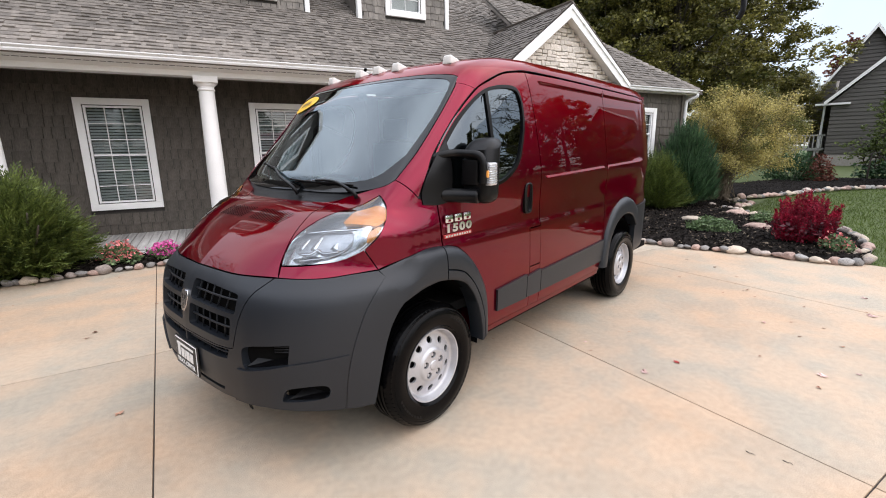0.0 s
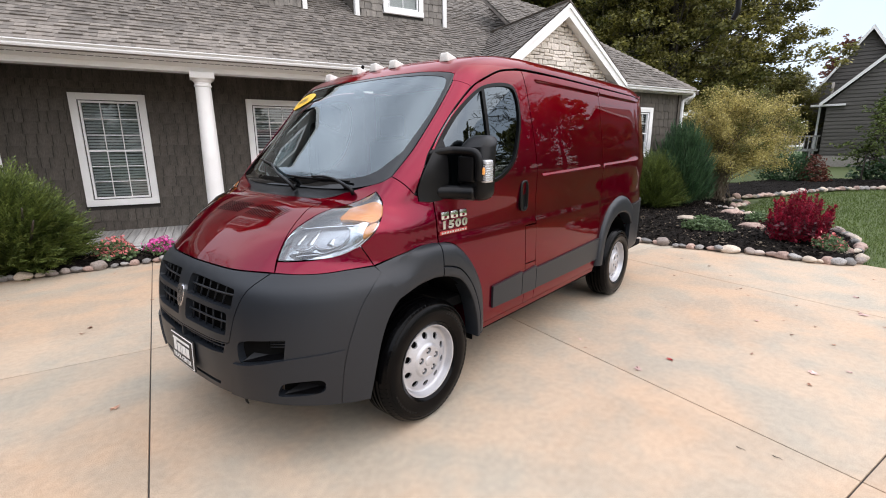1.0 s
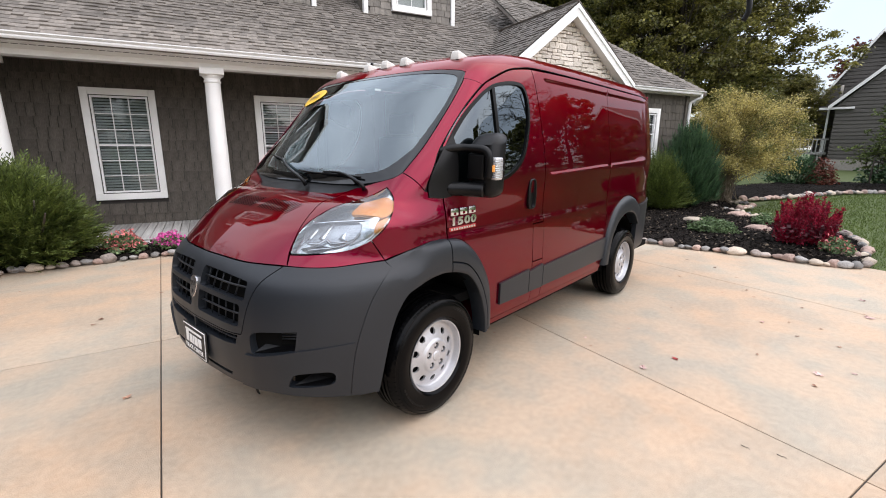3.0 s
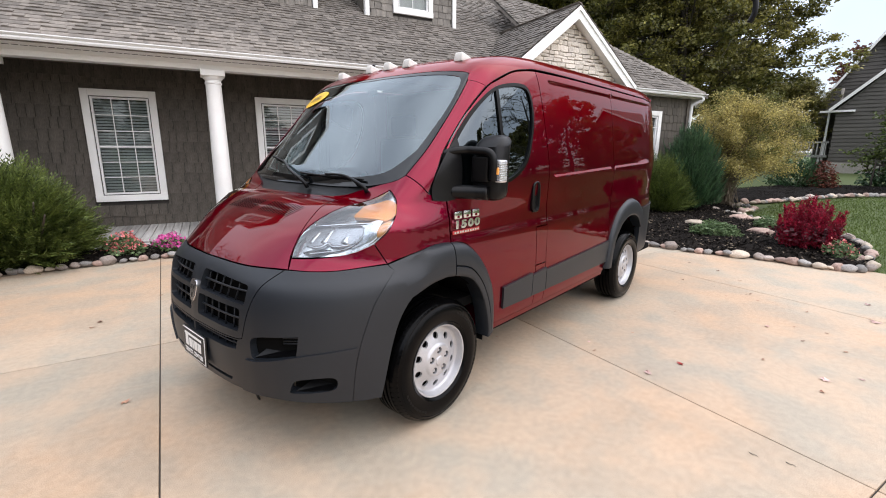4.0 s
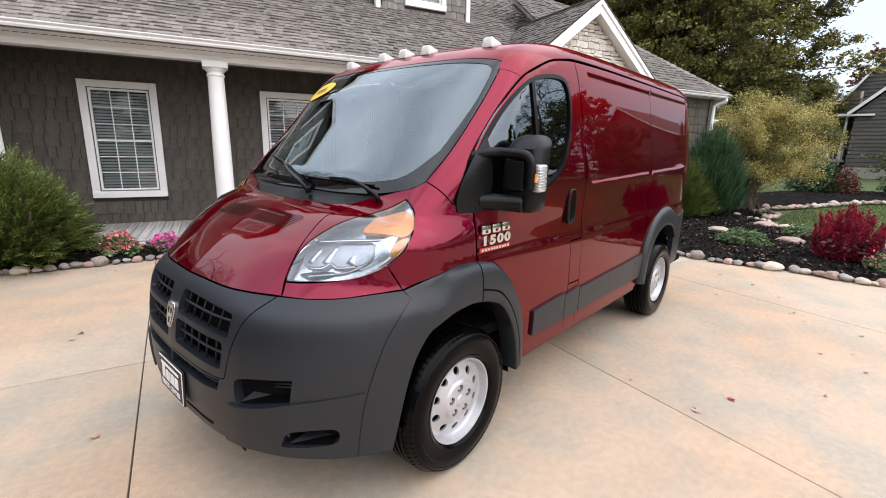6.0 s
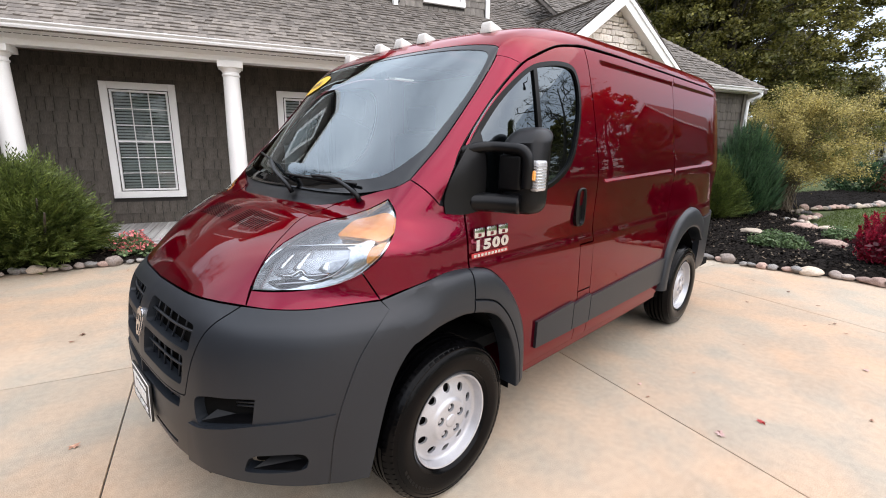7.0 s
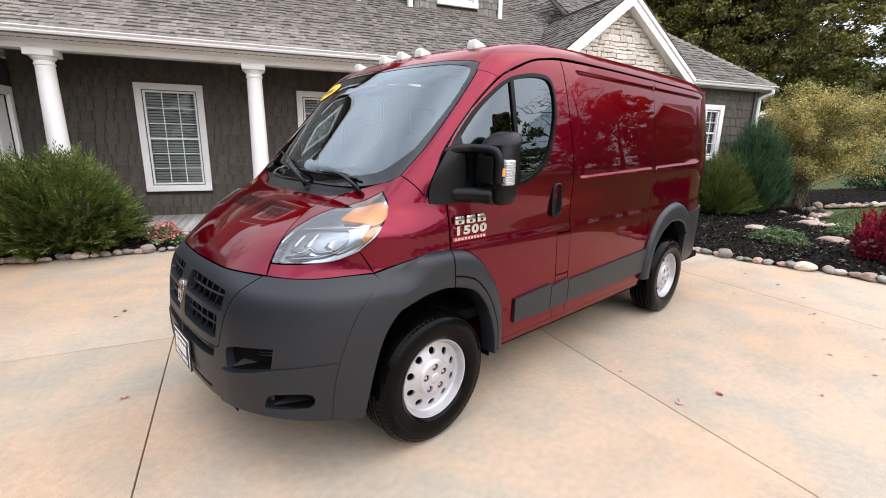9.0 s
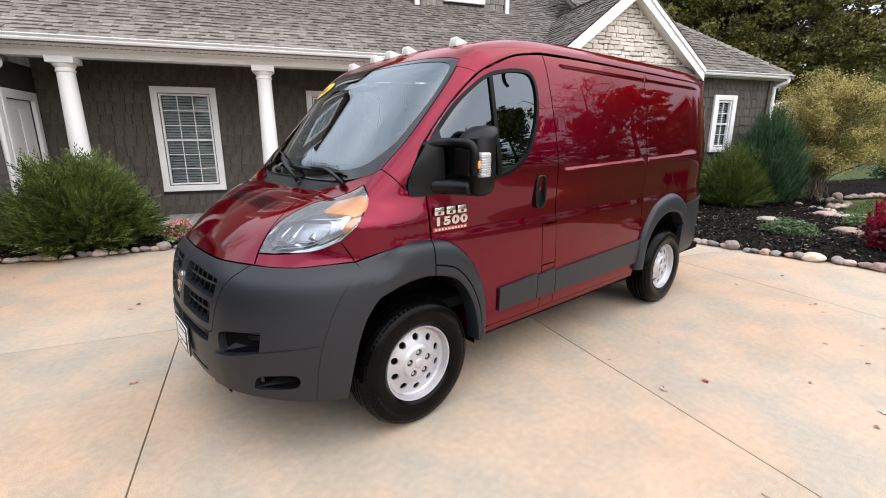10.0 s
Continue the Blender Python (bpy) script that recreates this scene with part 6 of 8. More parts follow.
# dormers
def dormer(x0, x1, wx0, wx1):
    y, zb, ze = 7.67, 4.50, 6.02
    mid = 0.5 * (x0 + x1)
    peak = ze + 0.62 * (x1 - x0) / 2
    front = wall_around("dormer_wall", x0, x1, zb - 0.2, ze, y + 0.02, y + 0.15, [(wx0 + 0.1, wx1 - 0.1, 4.80, 6.0 - 0.06)], SHAKE_WALL, "grey shake dormer front")
    raw("dormer_gable", [(x0, y + 0.02, ze), (x1, y + 0.02, ze), (mid, y + 0.02, peak), (x0, y + 0.15, ze), (x1, y + 0.15, ze), (mid, y + 0.15, peak)], [(0, 1, 2), (5, 4, 3), (0, 3, 4, 1), (1, 4, 5, 2), (2, 5, 3, 0)], SHAKE, house, "grey dormer gable")
    for side_x in (x0, x1):
        box("dormer_cheek", (side_x - 0.06, y + 0.15, zb), (side_x + 0.06, y + 3.5, ze), SHAKE, house, "grey dormer side")
        box("corner_board", (side_x - 0.05, y - 0.03, zb - 0.02), (side_x + 0.05, y + 0.10, ze), WHITE, house, "white corner board", 0.004)
    lay_pieces("shake", shake_rows(x0 + 0.07, x1 - 0.07, zb - 0.03, ze, y + 0.018, [(wx0, wx1, 4.68, 6.02)], 0.155), shake, front, SHAKE_PALE, lambda p: False)
    house_window(wx0, wx1, 4.68, 6.02, y + 0.005, columns=2, rows=4, blinds=False)
    # added pale panel that makes the dormer glass look bright
    box("pale_panel", (wx0 + 0.1, y + 0.10, 4.78), (wx1 - 0.1, y + 0.115, 5.93), BLIND, house, "pale panel behind the dormer panes")
    # room wall with its dimness in the dark colour
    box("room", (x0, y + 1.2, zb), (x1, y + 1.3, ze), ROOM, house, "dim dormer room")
    for s in (-1, 1):
        w = (x1 - x0) / 2 + 0.3
        v = [(mid, y - 0.3, peak + 0.12), (mid + s * w, y - 0.3, peak + 0.12 - 0.62 * w), (mid + s * w, y + 4.5, peak + 0.12 - 0.62 * w), (mid, y + 4.5, peak + 0.12)]
        v += [(a, b, c - 0.1) for a, b, c in v]
        raw("dormer_roof", v, [(0, 1, 2, 3), (7, 6, 5, 4), (0, 4, 5, 1), (1, 5, 6, 2), (2, 6, 7, 3)], SHINGLE, house, "shingle dormer roof")
        v = [(mid, y - 0.32, peak + 0.11), (mid + s * w, y - 0.32, peak + 0.11 - 0.62 * w), (mid + s * w, y - 0.32, peak - 0.07 - 0.62 * w), (mid, y - 0.32, peak - 0.07)]
        v += [(a, b + 0.03, c) for a, b, c in v]
        raw("rake_board", v, [(0, 1, 2, 3), (7, 6, 5, 4), (0, 4, 5, 1), (1, 5, 6, 2), (2, 6, 7, 3), (3, 7, 4, 0)], WHITE, house, "white rake board")


dormer(2.85, 5.11, 3.48, 4.51)
dormer(-0.58, 1.68, 0.03, 1.06)
dormer(-4.01, -1.75, -3.40, -2.37)

# wing with a stone gable
W3 = (9.12, 9.80, 1.27, 2.55)
wing = wall_around("wing_wall", 4.66, 10.9, -0.1, 3.0, 5.07, 5.25, [hole(W3)], SHAKE_WALL, "grey shake wing wall")
lay_pieces("shake", shake_rows(7.0, 10.9, 0.1, 3.0, 5.07, [W3]), shake, wing, SHAKE, lambda p: False)
house_window(*W3, 5.05, columns=2, rows=4)
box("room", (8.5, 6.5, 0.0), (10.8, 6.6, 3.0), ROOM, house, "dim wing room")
box("wing_side", (10.7, 5.25, -0.1), (10.9, 12, 3.0), SHAKE, house, "grey wing side wall")
box("wing_side", (4.66, 5.25, -0.1), (4.85, 7.32, 3.0), SHAKE, house, "grey wing side wall")
box("corner_board", (10.80, 5.02, 0.0), (10.92, 5.16, 2.95), SHAKE, house, "")
GP = 0.786
apex, gx, gw = 4.51, 6.48, 1.82
raw("gable_wall", [(gx - gw, 4.97, 2.9), (gx + gw, 4.97, 2.9), (gx + gw, 4.97, 3.0), (gx, 4.97, apex - 0.05), (gx - gw, 4.97, 3.0)] + [(gx - gw, 5.2, 2.9), (gx + gw, 5.2, 2.9), (gx + gw, 5.2, 3.0), (gx, 5.2, apex - 0.05), (gx - gw, 5.2, 3.0)], [(0, 1, 2, 3, 4), (9, 8, 7, 6, 5), (0, 5, 6, 1), (2, 7, 8, 3), (3, 8, 9, 4)], MORTAR, house, "stone gable")
gable_wall = bpy.data.objects["gable_wall"]
z = 2.92
stone_kinds = []
for k in range(10):
    bm = bmesh.new()
    add_box(bm, (-0.5, -0.5, -0.5), (0.5, 0.5, 0.5), 0.09, 1)
    for v in bm.verts:
        v.co += Vector(rng.uniform(-0.09, 0.09, 3))
    mesh = bpy.data.meshes.new("gable_stone")
    bm.to_mesh(mesh)
    bm.free()
    mesh.materials.append(STONE)
    stone_kinds.append(mesh)
while z < apex - 0.15:
    hgt = float(rng.choice([0.06, 0.08, 0.10, 0.13]))
    lim = gw - max(0, (z + hgt - 3.0)) / GP - 0.12
    x = -lim
    while x < lim - 0.06:
        w = min(float(rng.uniform(0.09, 0.28)), lim - x)
        stone = new("gable_stone", stone_kinds[int(rng.integers(10))])
        stone.parent = gable_wall
        stone.matrix_local = Matrix.Translation((gx + x + w / 2, 4.955, z + hgt / 2 + float(rng.uniform(-0.010, 0.010)))) @ pose(0, 0, 0, 0, float(rng.uniform(-4, 4)), 0) @ Matrix.Diagonal((w - 0.010, 0.07, hgt - 0.012, 1))
        x += w
    z += hgt
for s in (-1, 1):
    w = gw + 0.06
    for nm, wd, y0, y1, mat, lab in (("rake_board", 0.20, 4.70, 4.735, WHITE, "white rake board"), ("rake_trim", 0.07, 4.675, 4.70, WHITE, "white rake moulding"), ("rake_soffit", 0.03, 4.735, 4.96, WHITE, "white rake soffit")):
        top = [(gx, apex), (gx + s * w, apex - GP * w)]
        down = wd / math.cos(math.atan(GP))
        shift = 0.0 if nm != "rake_soffit" else -0.17
        v = [(top[0][0], y0, top[0][1] + shift), (top[1][0], y0, top[1][1] + shift), (top[1][0], y0, top[1][1] - down + shift), (top[0][0], y0, top[0][1] - down + shift)]
        v += [(a, y1, c) for a, b, c in v]
        raw(nm, v, [(0, 1, 2, 3), (7, 6, 5, 4), (0, 4, 5, 1), (1, 5, 6, 2), (2, 6, 7, 3), (3, 7, 4, 0)], mat, house, lab)
# gable's two slopes run back under the main roof
left_slope = roof_field("gable_roof", -7.4, -4.68, -gw - 0.06, apex + 0.03 - GP * (gw + 0.06), gw + 0.06, lambda p: False, turn_z=-90, origin=(gx, 0), pitch=GP, label="shingle slope of the gable")
right_slope = roof_field("gable_roof", 4.68, 7.6, -gw - 0.06, apex + 0.03 - GP * (gw + 0.06), gw + 0.06, lambda p: False, turn_z=90, origin=(gx, 0), pitch=GP, label="shingle slope of the gable")
roof_field("wing_roof", 6.6, 11.15, 4.80, 3.03, 3.5, lambda p: False, trim_left=lambda y: 6.6, trim_right=lambda y: 11.15 - y, pitch=0.75, label="hipped shingle wing roof", cut=lambda x, y: x < 8.40 - (y - 4.72) * 0.95)
hip_side = [(11.15, 4.72, 3.0), (11.15, 13, 3.0), (7.55, 13, 5.7), (7.55, 8.32, 5.7)]
raw("wing_roof_side", hip_side + [(a, b, c - 0.1) for a, b, c in hip_side], [(0, 1, 2, 3), (7, 6, 5, 4), (0, 4, 5, 1), (3, 7, 4, 0)], SHINGLE, house, "hipped shingle wing roof")
hip_a, hip_b = Vector((11.15, 4.80, 3.05)), Vector((7.70, 8.25, 5.64))
for k in range(30):
    p, q = hip_a.lerp(hip_b, k / 30), hip_a.lerp(hip_b, (k + 1.25) / 30)
    w = Vector((0.11, 0.11, 0))
    v = [p - w - Vector((0, 0, 0.075)), p + Vector((0, 0, 0.03)), p + w - Vector((0, 0, 0.075)), q - w - Vector((0, 0, 0.095)), q + Vector((0, 0, 0.005)), q + w - Vector((0, 0, 0.095))]
    raw("hip_shingle", v, [(0, 1, 4, 3), (1, 2, 5, 4), (2, 1, 0), (0, 3, 5, 2)], SHINGLE, house)
v = [(11.10, 4.80, 3.00), (11.34, 5.10, 2.86), (11.34, 5.10, 2.70), (11.10, 4.80, 2.86)]
raw("eave_return", v + [(x - 0.05, y + 0.05, z) for x, y, z in v], [(0, 1, 2, 3), (7, 6, 5, 4), (0, 4, 5, 1), (1, 5, 6, 2), (2, 6, 7, 3)], WHITE, house, "white eave return")
gutter_run("gutter", 2.85, pose(8.34, 4.85, 2.93))
box("fascia", (4.66, 4.85, 2.91), (11.1, 4.87, 3.02), WHITE, house, "white fascia")
box("wing_soffit", (4.6, 4.87, 2.91), (11.1, 5.07, 2.93), WHITE, house, "white wing soffit")
box("wing_soffit", (10.9, 5.07, 2.91), (11.12, 12, 2.93), WHITE, house, "white wing soffit")
box("wing_fascia", (11.1, 4.84, 2.80), (11.125, 12, 3.03), WHITE, house, "white fascia board", 0.003)
spout = spline([(11.05, 4.80, 2.93), (11.05, 4.80, 2.86), (10.95, 4.98, 2.76), (10.93, 5.0, 2.6), (10.93, 5.0, 1.3), (10.93, 5.0, 0.1)], 6)
tube("downspout", spout, 0.042, WHITE_GLOSS, house, "white downspout", count=8)

# projecting wing beside the porch, with a door onto it
side = empty("side_wing", "", "")
side.parent = house
side["label"] = "grey lap-sided wing beside the porch"
# the run towards -y is unseen, lengthened to darken the hood's reflection
boxes("side_wall", [((-4.6, -7.0, -0.1), (-4.42, 6.20, 2.85)), ((-4.6, 7.12, -0.1), (-4.42, 7.5, 2.85)), ((-4.6, 6.20, 2.25), (-4.42, 7.12, 2.85))], SHAKE_WALL, side, "grey wing wall")
for k in range(19):
    b = box("siding_board", (0, 0, -0.08), (0.02, 12.98, 0.082), SIDING, side, "", 0.003, 1) if k == 0 else new("siding_board", siding.data)
    siding = b
    b.parent = side
    b.matrix_local = Matrix.Translation((-4.42, -6.9, 0.10 + 0.15 * k)) @ pose(0, 0, 0, 0, -4)
boxes("door_trim", [((-4.42, 6.10, 0.1), (-4.36, 6.22, 2.40)), ((-4.42, 7.10, 0.1), (-4.36, 7.22, 2.40)), ((-4.42, 6.22, 2.26), (-4.36, 7.10, 2.40))], WHITE, side, "white door trim", 0.005)
box("entry_door", (-4.50, 6.22, 0.1), (-4.44, 7.10, 2.26), WHITE, side, "white panelled side door", 0.006)
for z0, z1 in ((0.35, 1.0), (1.2, 2.1)):
    for y0 in (6.32, 6.70):
        box("door_panel", (-4.445, y0, z0), (-4.43, y0 + 0.30, z1), WHITE, side, "", 0.006)
box("corner_board", (-4.46, 5.98, 0.0), (-4.37, 6.09, 2.85), WHITE, side, "white corner board", 0.004)
ob = gutter_run("side_gutter", 12.9, Matrix.Translation((-4.30, -6.9, 2.78)) @ pose(0, 0, 0, 0, 0, 90))
tube("downspout", spline([(-4.22, 5.9, 2.80), (-4.22, 5.9, 2.70), (-4.36, 5.88, 2.58), (-4.36, 5.88, 2.3), (-4.36, 5.88, 0.1)], 6), 0.04, WHITE_GLOSS, house, "white downspout")
# roof carried on unseen so the hood mirrors shingles instead of sky
v = [(-4.18, -7.2, 2.86), (-4.18, 6.1, 2.86), (-9.0, 6.1, 6.2), (-9.0, -7.2, 6.2)]
raw("side_roof", v + [(a, b, c - 0.1) for a, b, c in v], [(3, 2, 1, 0), (4, 5, 6, 7), (0, 1, 5, 4), (1, 2, 6, 5), (0, 4, 7, 3)], SHINGLE, house, "brown shingle side roof")
# added end wall of the lengthened wing, out of view
box("side_wall_front", (-9.0, -7.0, -0.1), (-4.6, -6.8, 2.85), SIDING, house, "unseen lap-sided wall closing the lengthened wing")
box("back_wall", (-9.0, 12, -0.1), (11, 12.2, 5.0), SHAKE, house, "")


# ---- drive, beds and lawn ----
house_m = HOUSE.copy()


def to_world(s, y, z=0.0):
    return tuple(house_m @ Vector((s, y, z)))


ground = tagged(raw("ground", [(-700, -700, -0.03), (700, -700, -0.03), (700, 700, -0.03), (-700, 700, -0.03)], [(0, 1, 2, 3)], LAWN), "green lawn reaching the horizon", "lawn", kind="structure")
drive = tagged(box("driveway", (-9.0, -14.0, -0.14), (6.95, 5.5, -0.012), JOINT), "warm beige concrete driveway in large slabs", "driveway", kind="structure")
drive.matrix_world = HOUSE @ pose(0, 0, 0, 0, 0, 4.0)
s_cuts = [-9.0, -6.95, -4.05, -1.155, 1.745, 4.64, 6.95]
y_cuts = [-14.0, -9.6, -6.05, -2.5, 1.14, 4.6, 5.5]
for i in range(6):
    for j in range(6):
        slab = box("slab", (s_cuts[i] + 0.0035, y_cuts[j] + 0.0035, -0.10), (s_cuts[i + 1] - 0.0035, y_cuts[j + 1] - 0.0035, 0.0), CONCRETE, drive, "", 0.006, 2)


def area(name, loop, grid, height, material, label, category, wobble=0.025, parent=None):
    """A low mound of soil inside a closed line on the ground."""
    loop = spline(loop, 6, closed=True)
    bm, q = fill([loop], grid)
    d = np.min(np.linalg.norm(q[:, None] - np.concatenate([loop, (loop + np.roll(loop, -1, 0)) / 2])[None], axis=2), 1)
    for v, (x, y), e in zip(bm.verts, q, d):
        rise = min(1.0, e / 0.45)
        v.co = (x, y, 0.012 + height * rise + (wobble * noise.noise((x * 3.1, y * 3.1, 0.3)) + 0.4 * wobble * noise.noise((x * 13, y * 13, 0.7))) * rise)
    bmesh.ops.recalc_face_normals(bm, faces=bm.faces[:])
    for f in bm.faces:
        if f.normal.z < 0:
            f.normal_flip()
    return tagged(part(name, bm, material), label, category, kind="structure"), loop


BED = [(-3.2, 4.6), (-1.6, 5.8), (0.3, 6.0), (1.1, 5.98), (1.75, 6.14), (2.5, 6.11), (2.98, 6.30), (3.08, 7.2), (2.95, 8.6), (2.35, 9.7), (1.2, 10.6), (0.75, 11.4), (0.6, 12.6), (0.0, 13.6), (-2.0, 12.8), (-3.6, 9.6)]
bed, bed_line = area("mulch_bed", BED, 0.11, 0.07, MULCH, "dark mulch bed edged with cobbles", "mulch bed")
LEFT = [to_world(s, y)[:2] for s, y in ((-4.38, 4.30), (-3.4, 4.24), (-2.4, 4.36), (-1.4, 4.50), (-0.2, 4.62), (1.5, 4.62), (3.5, 4.62), (3.6, 5.40), (0.0, 5.43), (-2.0, 5.43), (-4.38, 5.43))]
left_bed, left_line = area("mulch_bed_porch", LEFT, 0.11, 0.05, MULCH, "dark mulch bed before the porch", "mulch bed")
FAR = [(0.2, 14.6), (0.75, 14.9), (1.6, 16.9), (2.3, 18.6), (3.4, 20.3), (4.6, 21.0), (7.5, 20.6), (9.0, 23.0), (5.0, 25.5), (1.5, 25.0), (-0.8, 20.0), (-1.0, 16.0)]
far_bed, far_line = area("mulch_bed_far", FAR, 0.3, 0.09, MULCH, "dark mulch bed beyond the lawn", "mulch bed", 0.05)


def chips(name, loops, count, parent, material=MULCH, seed=11):
    """Loose bark chips lying on a bed."""
    r = np.random.default_rng(seed)
    lo, hi = loops.min(0), loops.max(0)
    p = r.uniform(lo, hi, (count * 2, 2))
    p = p[inside(p, loops)][:count]
    d = np.min(np.linalg.norm(p[:, None] - loops[None], axis=2), 1)
    z = 0.02 + 0.07 * np.minimum(1, d / 0.45) + r.uniform(-0.01, 0.025, len(p))
    a, tilt = r.uniform(0, 6.28, len(p)), r.uniform(-0.6, 0.6, len(p))
    l, w = r.uniform(0.012, 0.036, len(p)), r.uniform(0.005, 0.013, len(p))
    u = np.stack([np.cos(a), np.sin(a), tilt], 1) * l[:, None]
    v = np.stack([-np.sin(a), np.cos(a), r.uniform(-0.5, 0.5, len(p))], 1) * w[:, None]
    c = np.column_stack([p, z])
    return tagged(quads(name, np.stack([c - u - v, c + u - v, c + u + v, c - u + v], 1), material, parent), kind="stuff")


chips("bark_chips", bed_line, 30000, bed)
chips("bark_chips", left_line, 9000, left_bed)
chips("pale_chips", bed_line, 2000, bed, TWIG, 12)
chips("bark_chips", far_line, 12000, far_bed, MULCH, 14)
chips("pale_chips", left_line, 300, left_bed, TWIG, 13)

cobbles = []
for k in range(8):
    bm = bmesh.new()
    bmesh.ops.create_icosphere(bm, subdivisions=3, radius=1.0)
    for v in bm.verts:
        n = noise.noise(v.co * 1.1 + Vector((k * 5.0, 0, 0))) * 0.32 + noise.noise(v.co * 2.7 + Vector((0, k * 5.0, 0))) * 0.10
        v.co = v.co * (1 + n)
        v.co.z = max(v.co.z * 0.72, -0.45)
    for f in bm.faces:
        f.smooth = True
    mesh = bpy.data.meshes.new("border_cobble")
    bm.to_mesh(mesh)
    bm.free()
    mesh.materials.append((COBBLE, COBBLE_PINK, COBBLE_GREY, COBBLE_BUFF)[k % 4])
    cobbles.append(mesh)


def cobble_row(line, step, size, group, z=0.02):
    r = random.Random(5)
    pts = np.asarray(line)
    seg = np.linalg.norm(np.diff(pts, axis=0), axis=1)
    total, s = seg.sum(), 0.0
    cum = np.concatenate([[0], np.cumsum(seg)])
    while s < total:
        i = min(np.searchsorted(cum, s, side="right") - 1, len(seg) - 1)
        p = pts[i] + (pts[i + 1] - pts[i]) * ((s - cum[i]) / seg[i])
        k = size * r.choice((0.55, 0.7, 0.85, 1.0, 1.1, 1.45))
        ang = math.degrees(math.atan2(*(pts[i + 1] - pts[i])[::-1])) + r.uniform(-18, 18)
        ob = tagged(new("border_cobble", cobbles[r.randrange(8)]), "rounded pale grey-pink cobble edging the mulch bed", "cobble", group)
        ob.matrix_world = Matrix.Translation((p[0] + r.uniform(-0.03, 0.03), p[1] + r.uniform(-0.03, 0.03), z + k * 0.30)) @ pose(0, 0, 0, r.uniform(-8, 8), r.uniform(-8, 8), ang) @ Matrix.Diagonal((k * r.uniform(0.95, 1.35), k * r.uniform(0.8, 1.05), k * r.uniform(0.85, 1.2), 1))
        s += k * r.uniform(1.75, 2.15) * step
    return


cobble_row(spline([(-1.6, 5.75), (-0.4, 6.0), (0.37, 5.98), (1.1, 5.98), (1.75, 6.10), (2.5, 6.07), (2.93, 6.22), (3.08, 6.7)], 12), 1.05, 0.072, "cobbles round the drive bed")
cobble_row(spline([(2.72, 6.75), (2.95, 7.0), (3.06, 7.3), (3.03, 7.9), (2.95, 8.6), (2.6, 9.3)], 12), 1.05, 0.075, "cobbles round the drive bed")
cobble_row(spline([(2.35, 9.7), (1.6, 10.3), (1.0, 10.9), (0.75, 11.4), (0.3, 11.6), (-0.1, 11.9)], 12), 1.3, 0.078, "cobbles round the drive bed")
cobble_row(spline([(0.75, 11.6), (0.95, 12.3), (0.75, 12.9), (0.3, 13.2)], 12), 1.0, 0.085, "cobbles round the drive bed", 0.06)
cobble_row(spline([to_world(s, y)[:2] for s, y in ((-4.3, 4.26), (-3.4, 4.20), (-2.4, 4.32), (-1.4, 4.46), (-0.2, 4.58))], 12), 1.1, 0.068, "cobbles before the porch")
cobble_row(spline([(0.4, 14.5), (0.8, 14.9), (1.65, 16.9), (2.35, 18.6), (3.4, 20.2), (4.6, 20.9), (7.4, 20.5)], 12), 1.05, 0.105, "cobbles round the far bed")
for x, y, k in ((0.38, 8.60, 0.15), (1.55, 8.30, 0.16), (0.95, 10.15, 0.17), (1.35, 10.2, 0.13)):
    ob = tagged(new("garden_rock", cobbles[3 if k < 0.16 else 1]), "flat pinkish rock lying in the mulch", "rock")
    ob.matrix_world = Matrix.Translation((x, y, 0.10)) @ Matrix.Diagonal((k * 1.3, k, k * 0.6, 1))


# ---- plants ----
def diamonds(base, tip, width, normal):
    """Pointed leaves from base to tip."""
    d = tip - base
    side = np.cross(d, normal)
    side /= np.linalg.norm(side, axis=1, keepdims=True) + 1e-9
    mid = base + d * 0.45
    w = np.reshape(width, (-1, 1)) * 0.5
    return np.stack([base, mid + side * w, tip, mid - side * w], 1)


def unit(v):
    return v / (np.linalg.norm(v, axis=-1, keepdims=True) + 1e-9)


def leaf_cloud(r, centres, size, flat=0.35):
    """One leaf at each centre, turned at random."""
    n = len(centres)
    d = unit(r.normal(size=(n, 3)) * (1, 1, flat) + (0, 0, -0.15))
    length = size * r.uniform(0.6, 1.3, (n, 1))
    return diamonds(centres - d * length / 2, centres + d * length / 2, length[:, 0] * 0.62, r.normal(size=(n, 3)))


def feather_sprays(r, n, sampler, length, width, per=7, lift=0.5, spread=0.55):
    """Feathery conifer sprays: small scales along short twigs that point outward and up."""
    p, d = sampler(r, n)
    d = unit(d + (0, 0, lift) + r.normal(size=(n, 3)) * 0.22)
    l = length * r.uniform(0.6, 1.35, (n, 1))
    out = []
    for k in range(per):
        t = k / (per - 1)
        base = p + d * l * t * 0.85
        side = unit(np.cross(d, r.normal(size=(n, 3)))) * spread * (1 - 0.6 * t)
        dirn = unit(d + side * (1 if k % 2 else -1))
        ll = l * (0.42 - 0.16 * t)
        out.append(diamonds(base, base + dirn * ll, np.full(n, width) * (1.1 - 0.5 * t), r.normal(size=(n, 3))))
    return np.concatenate(out)


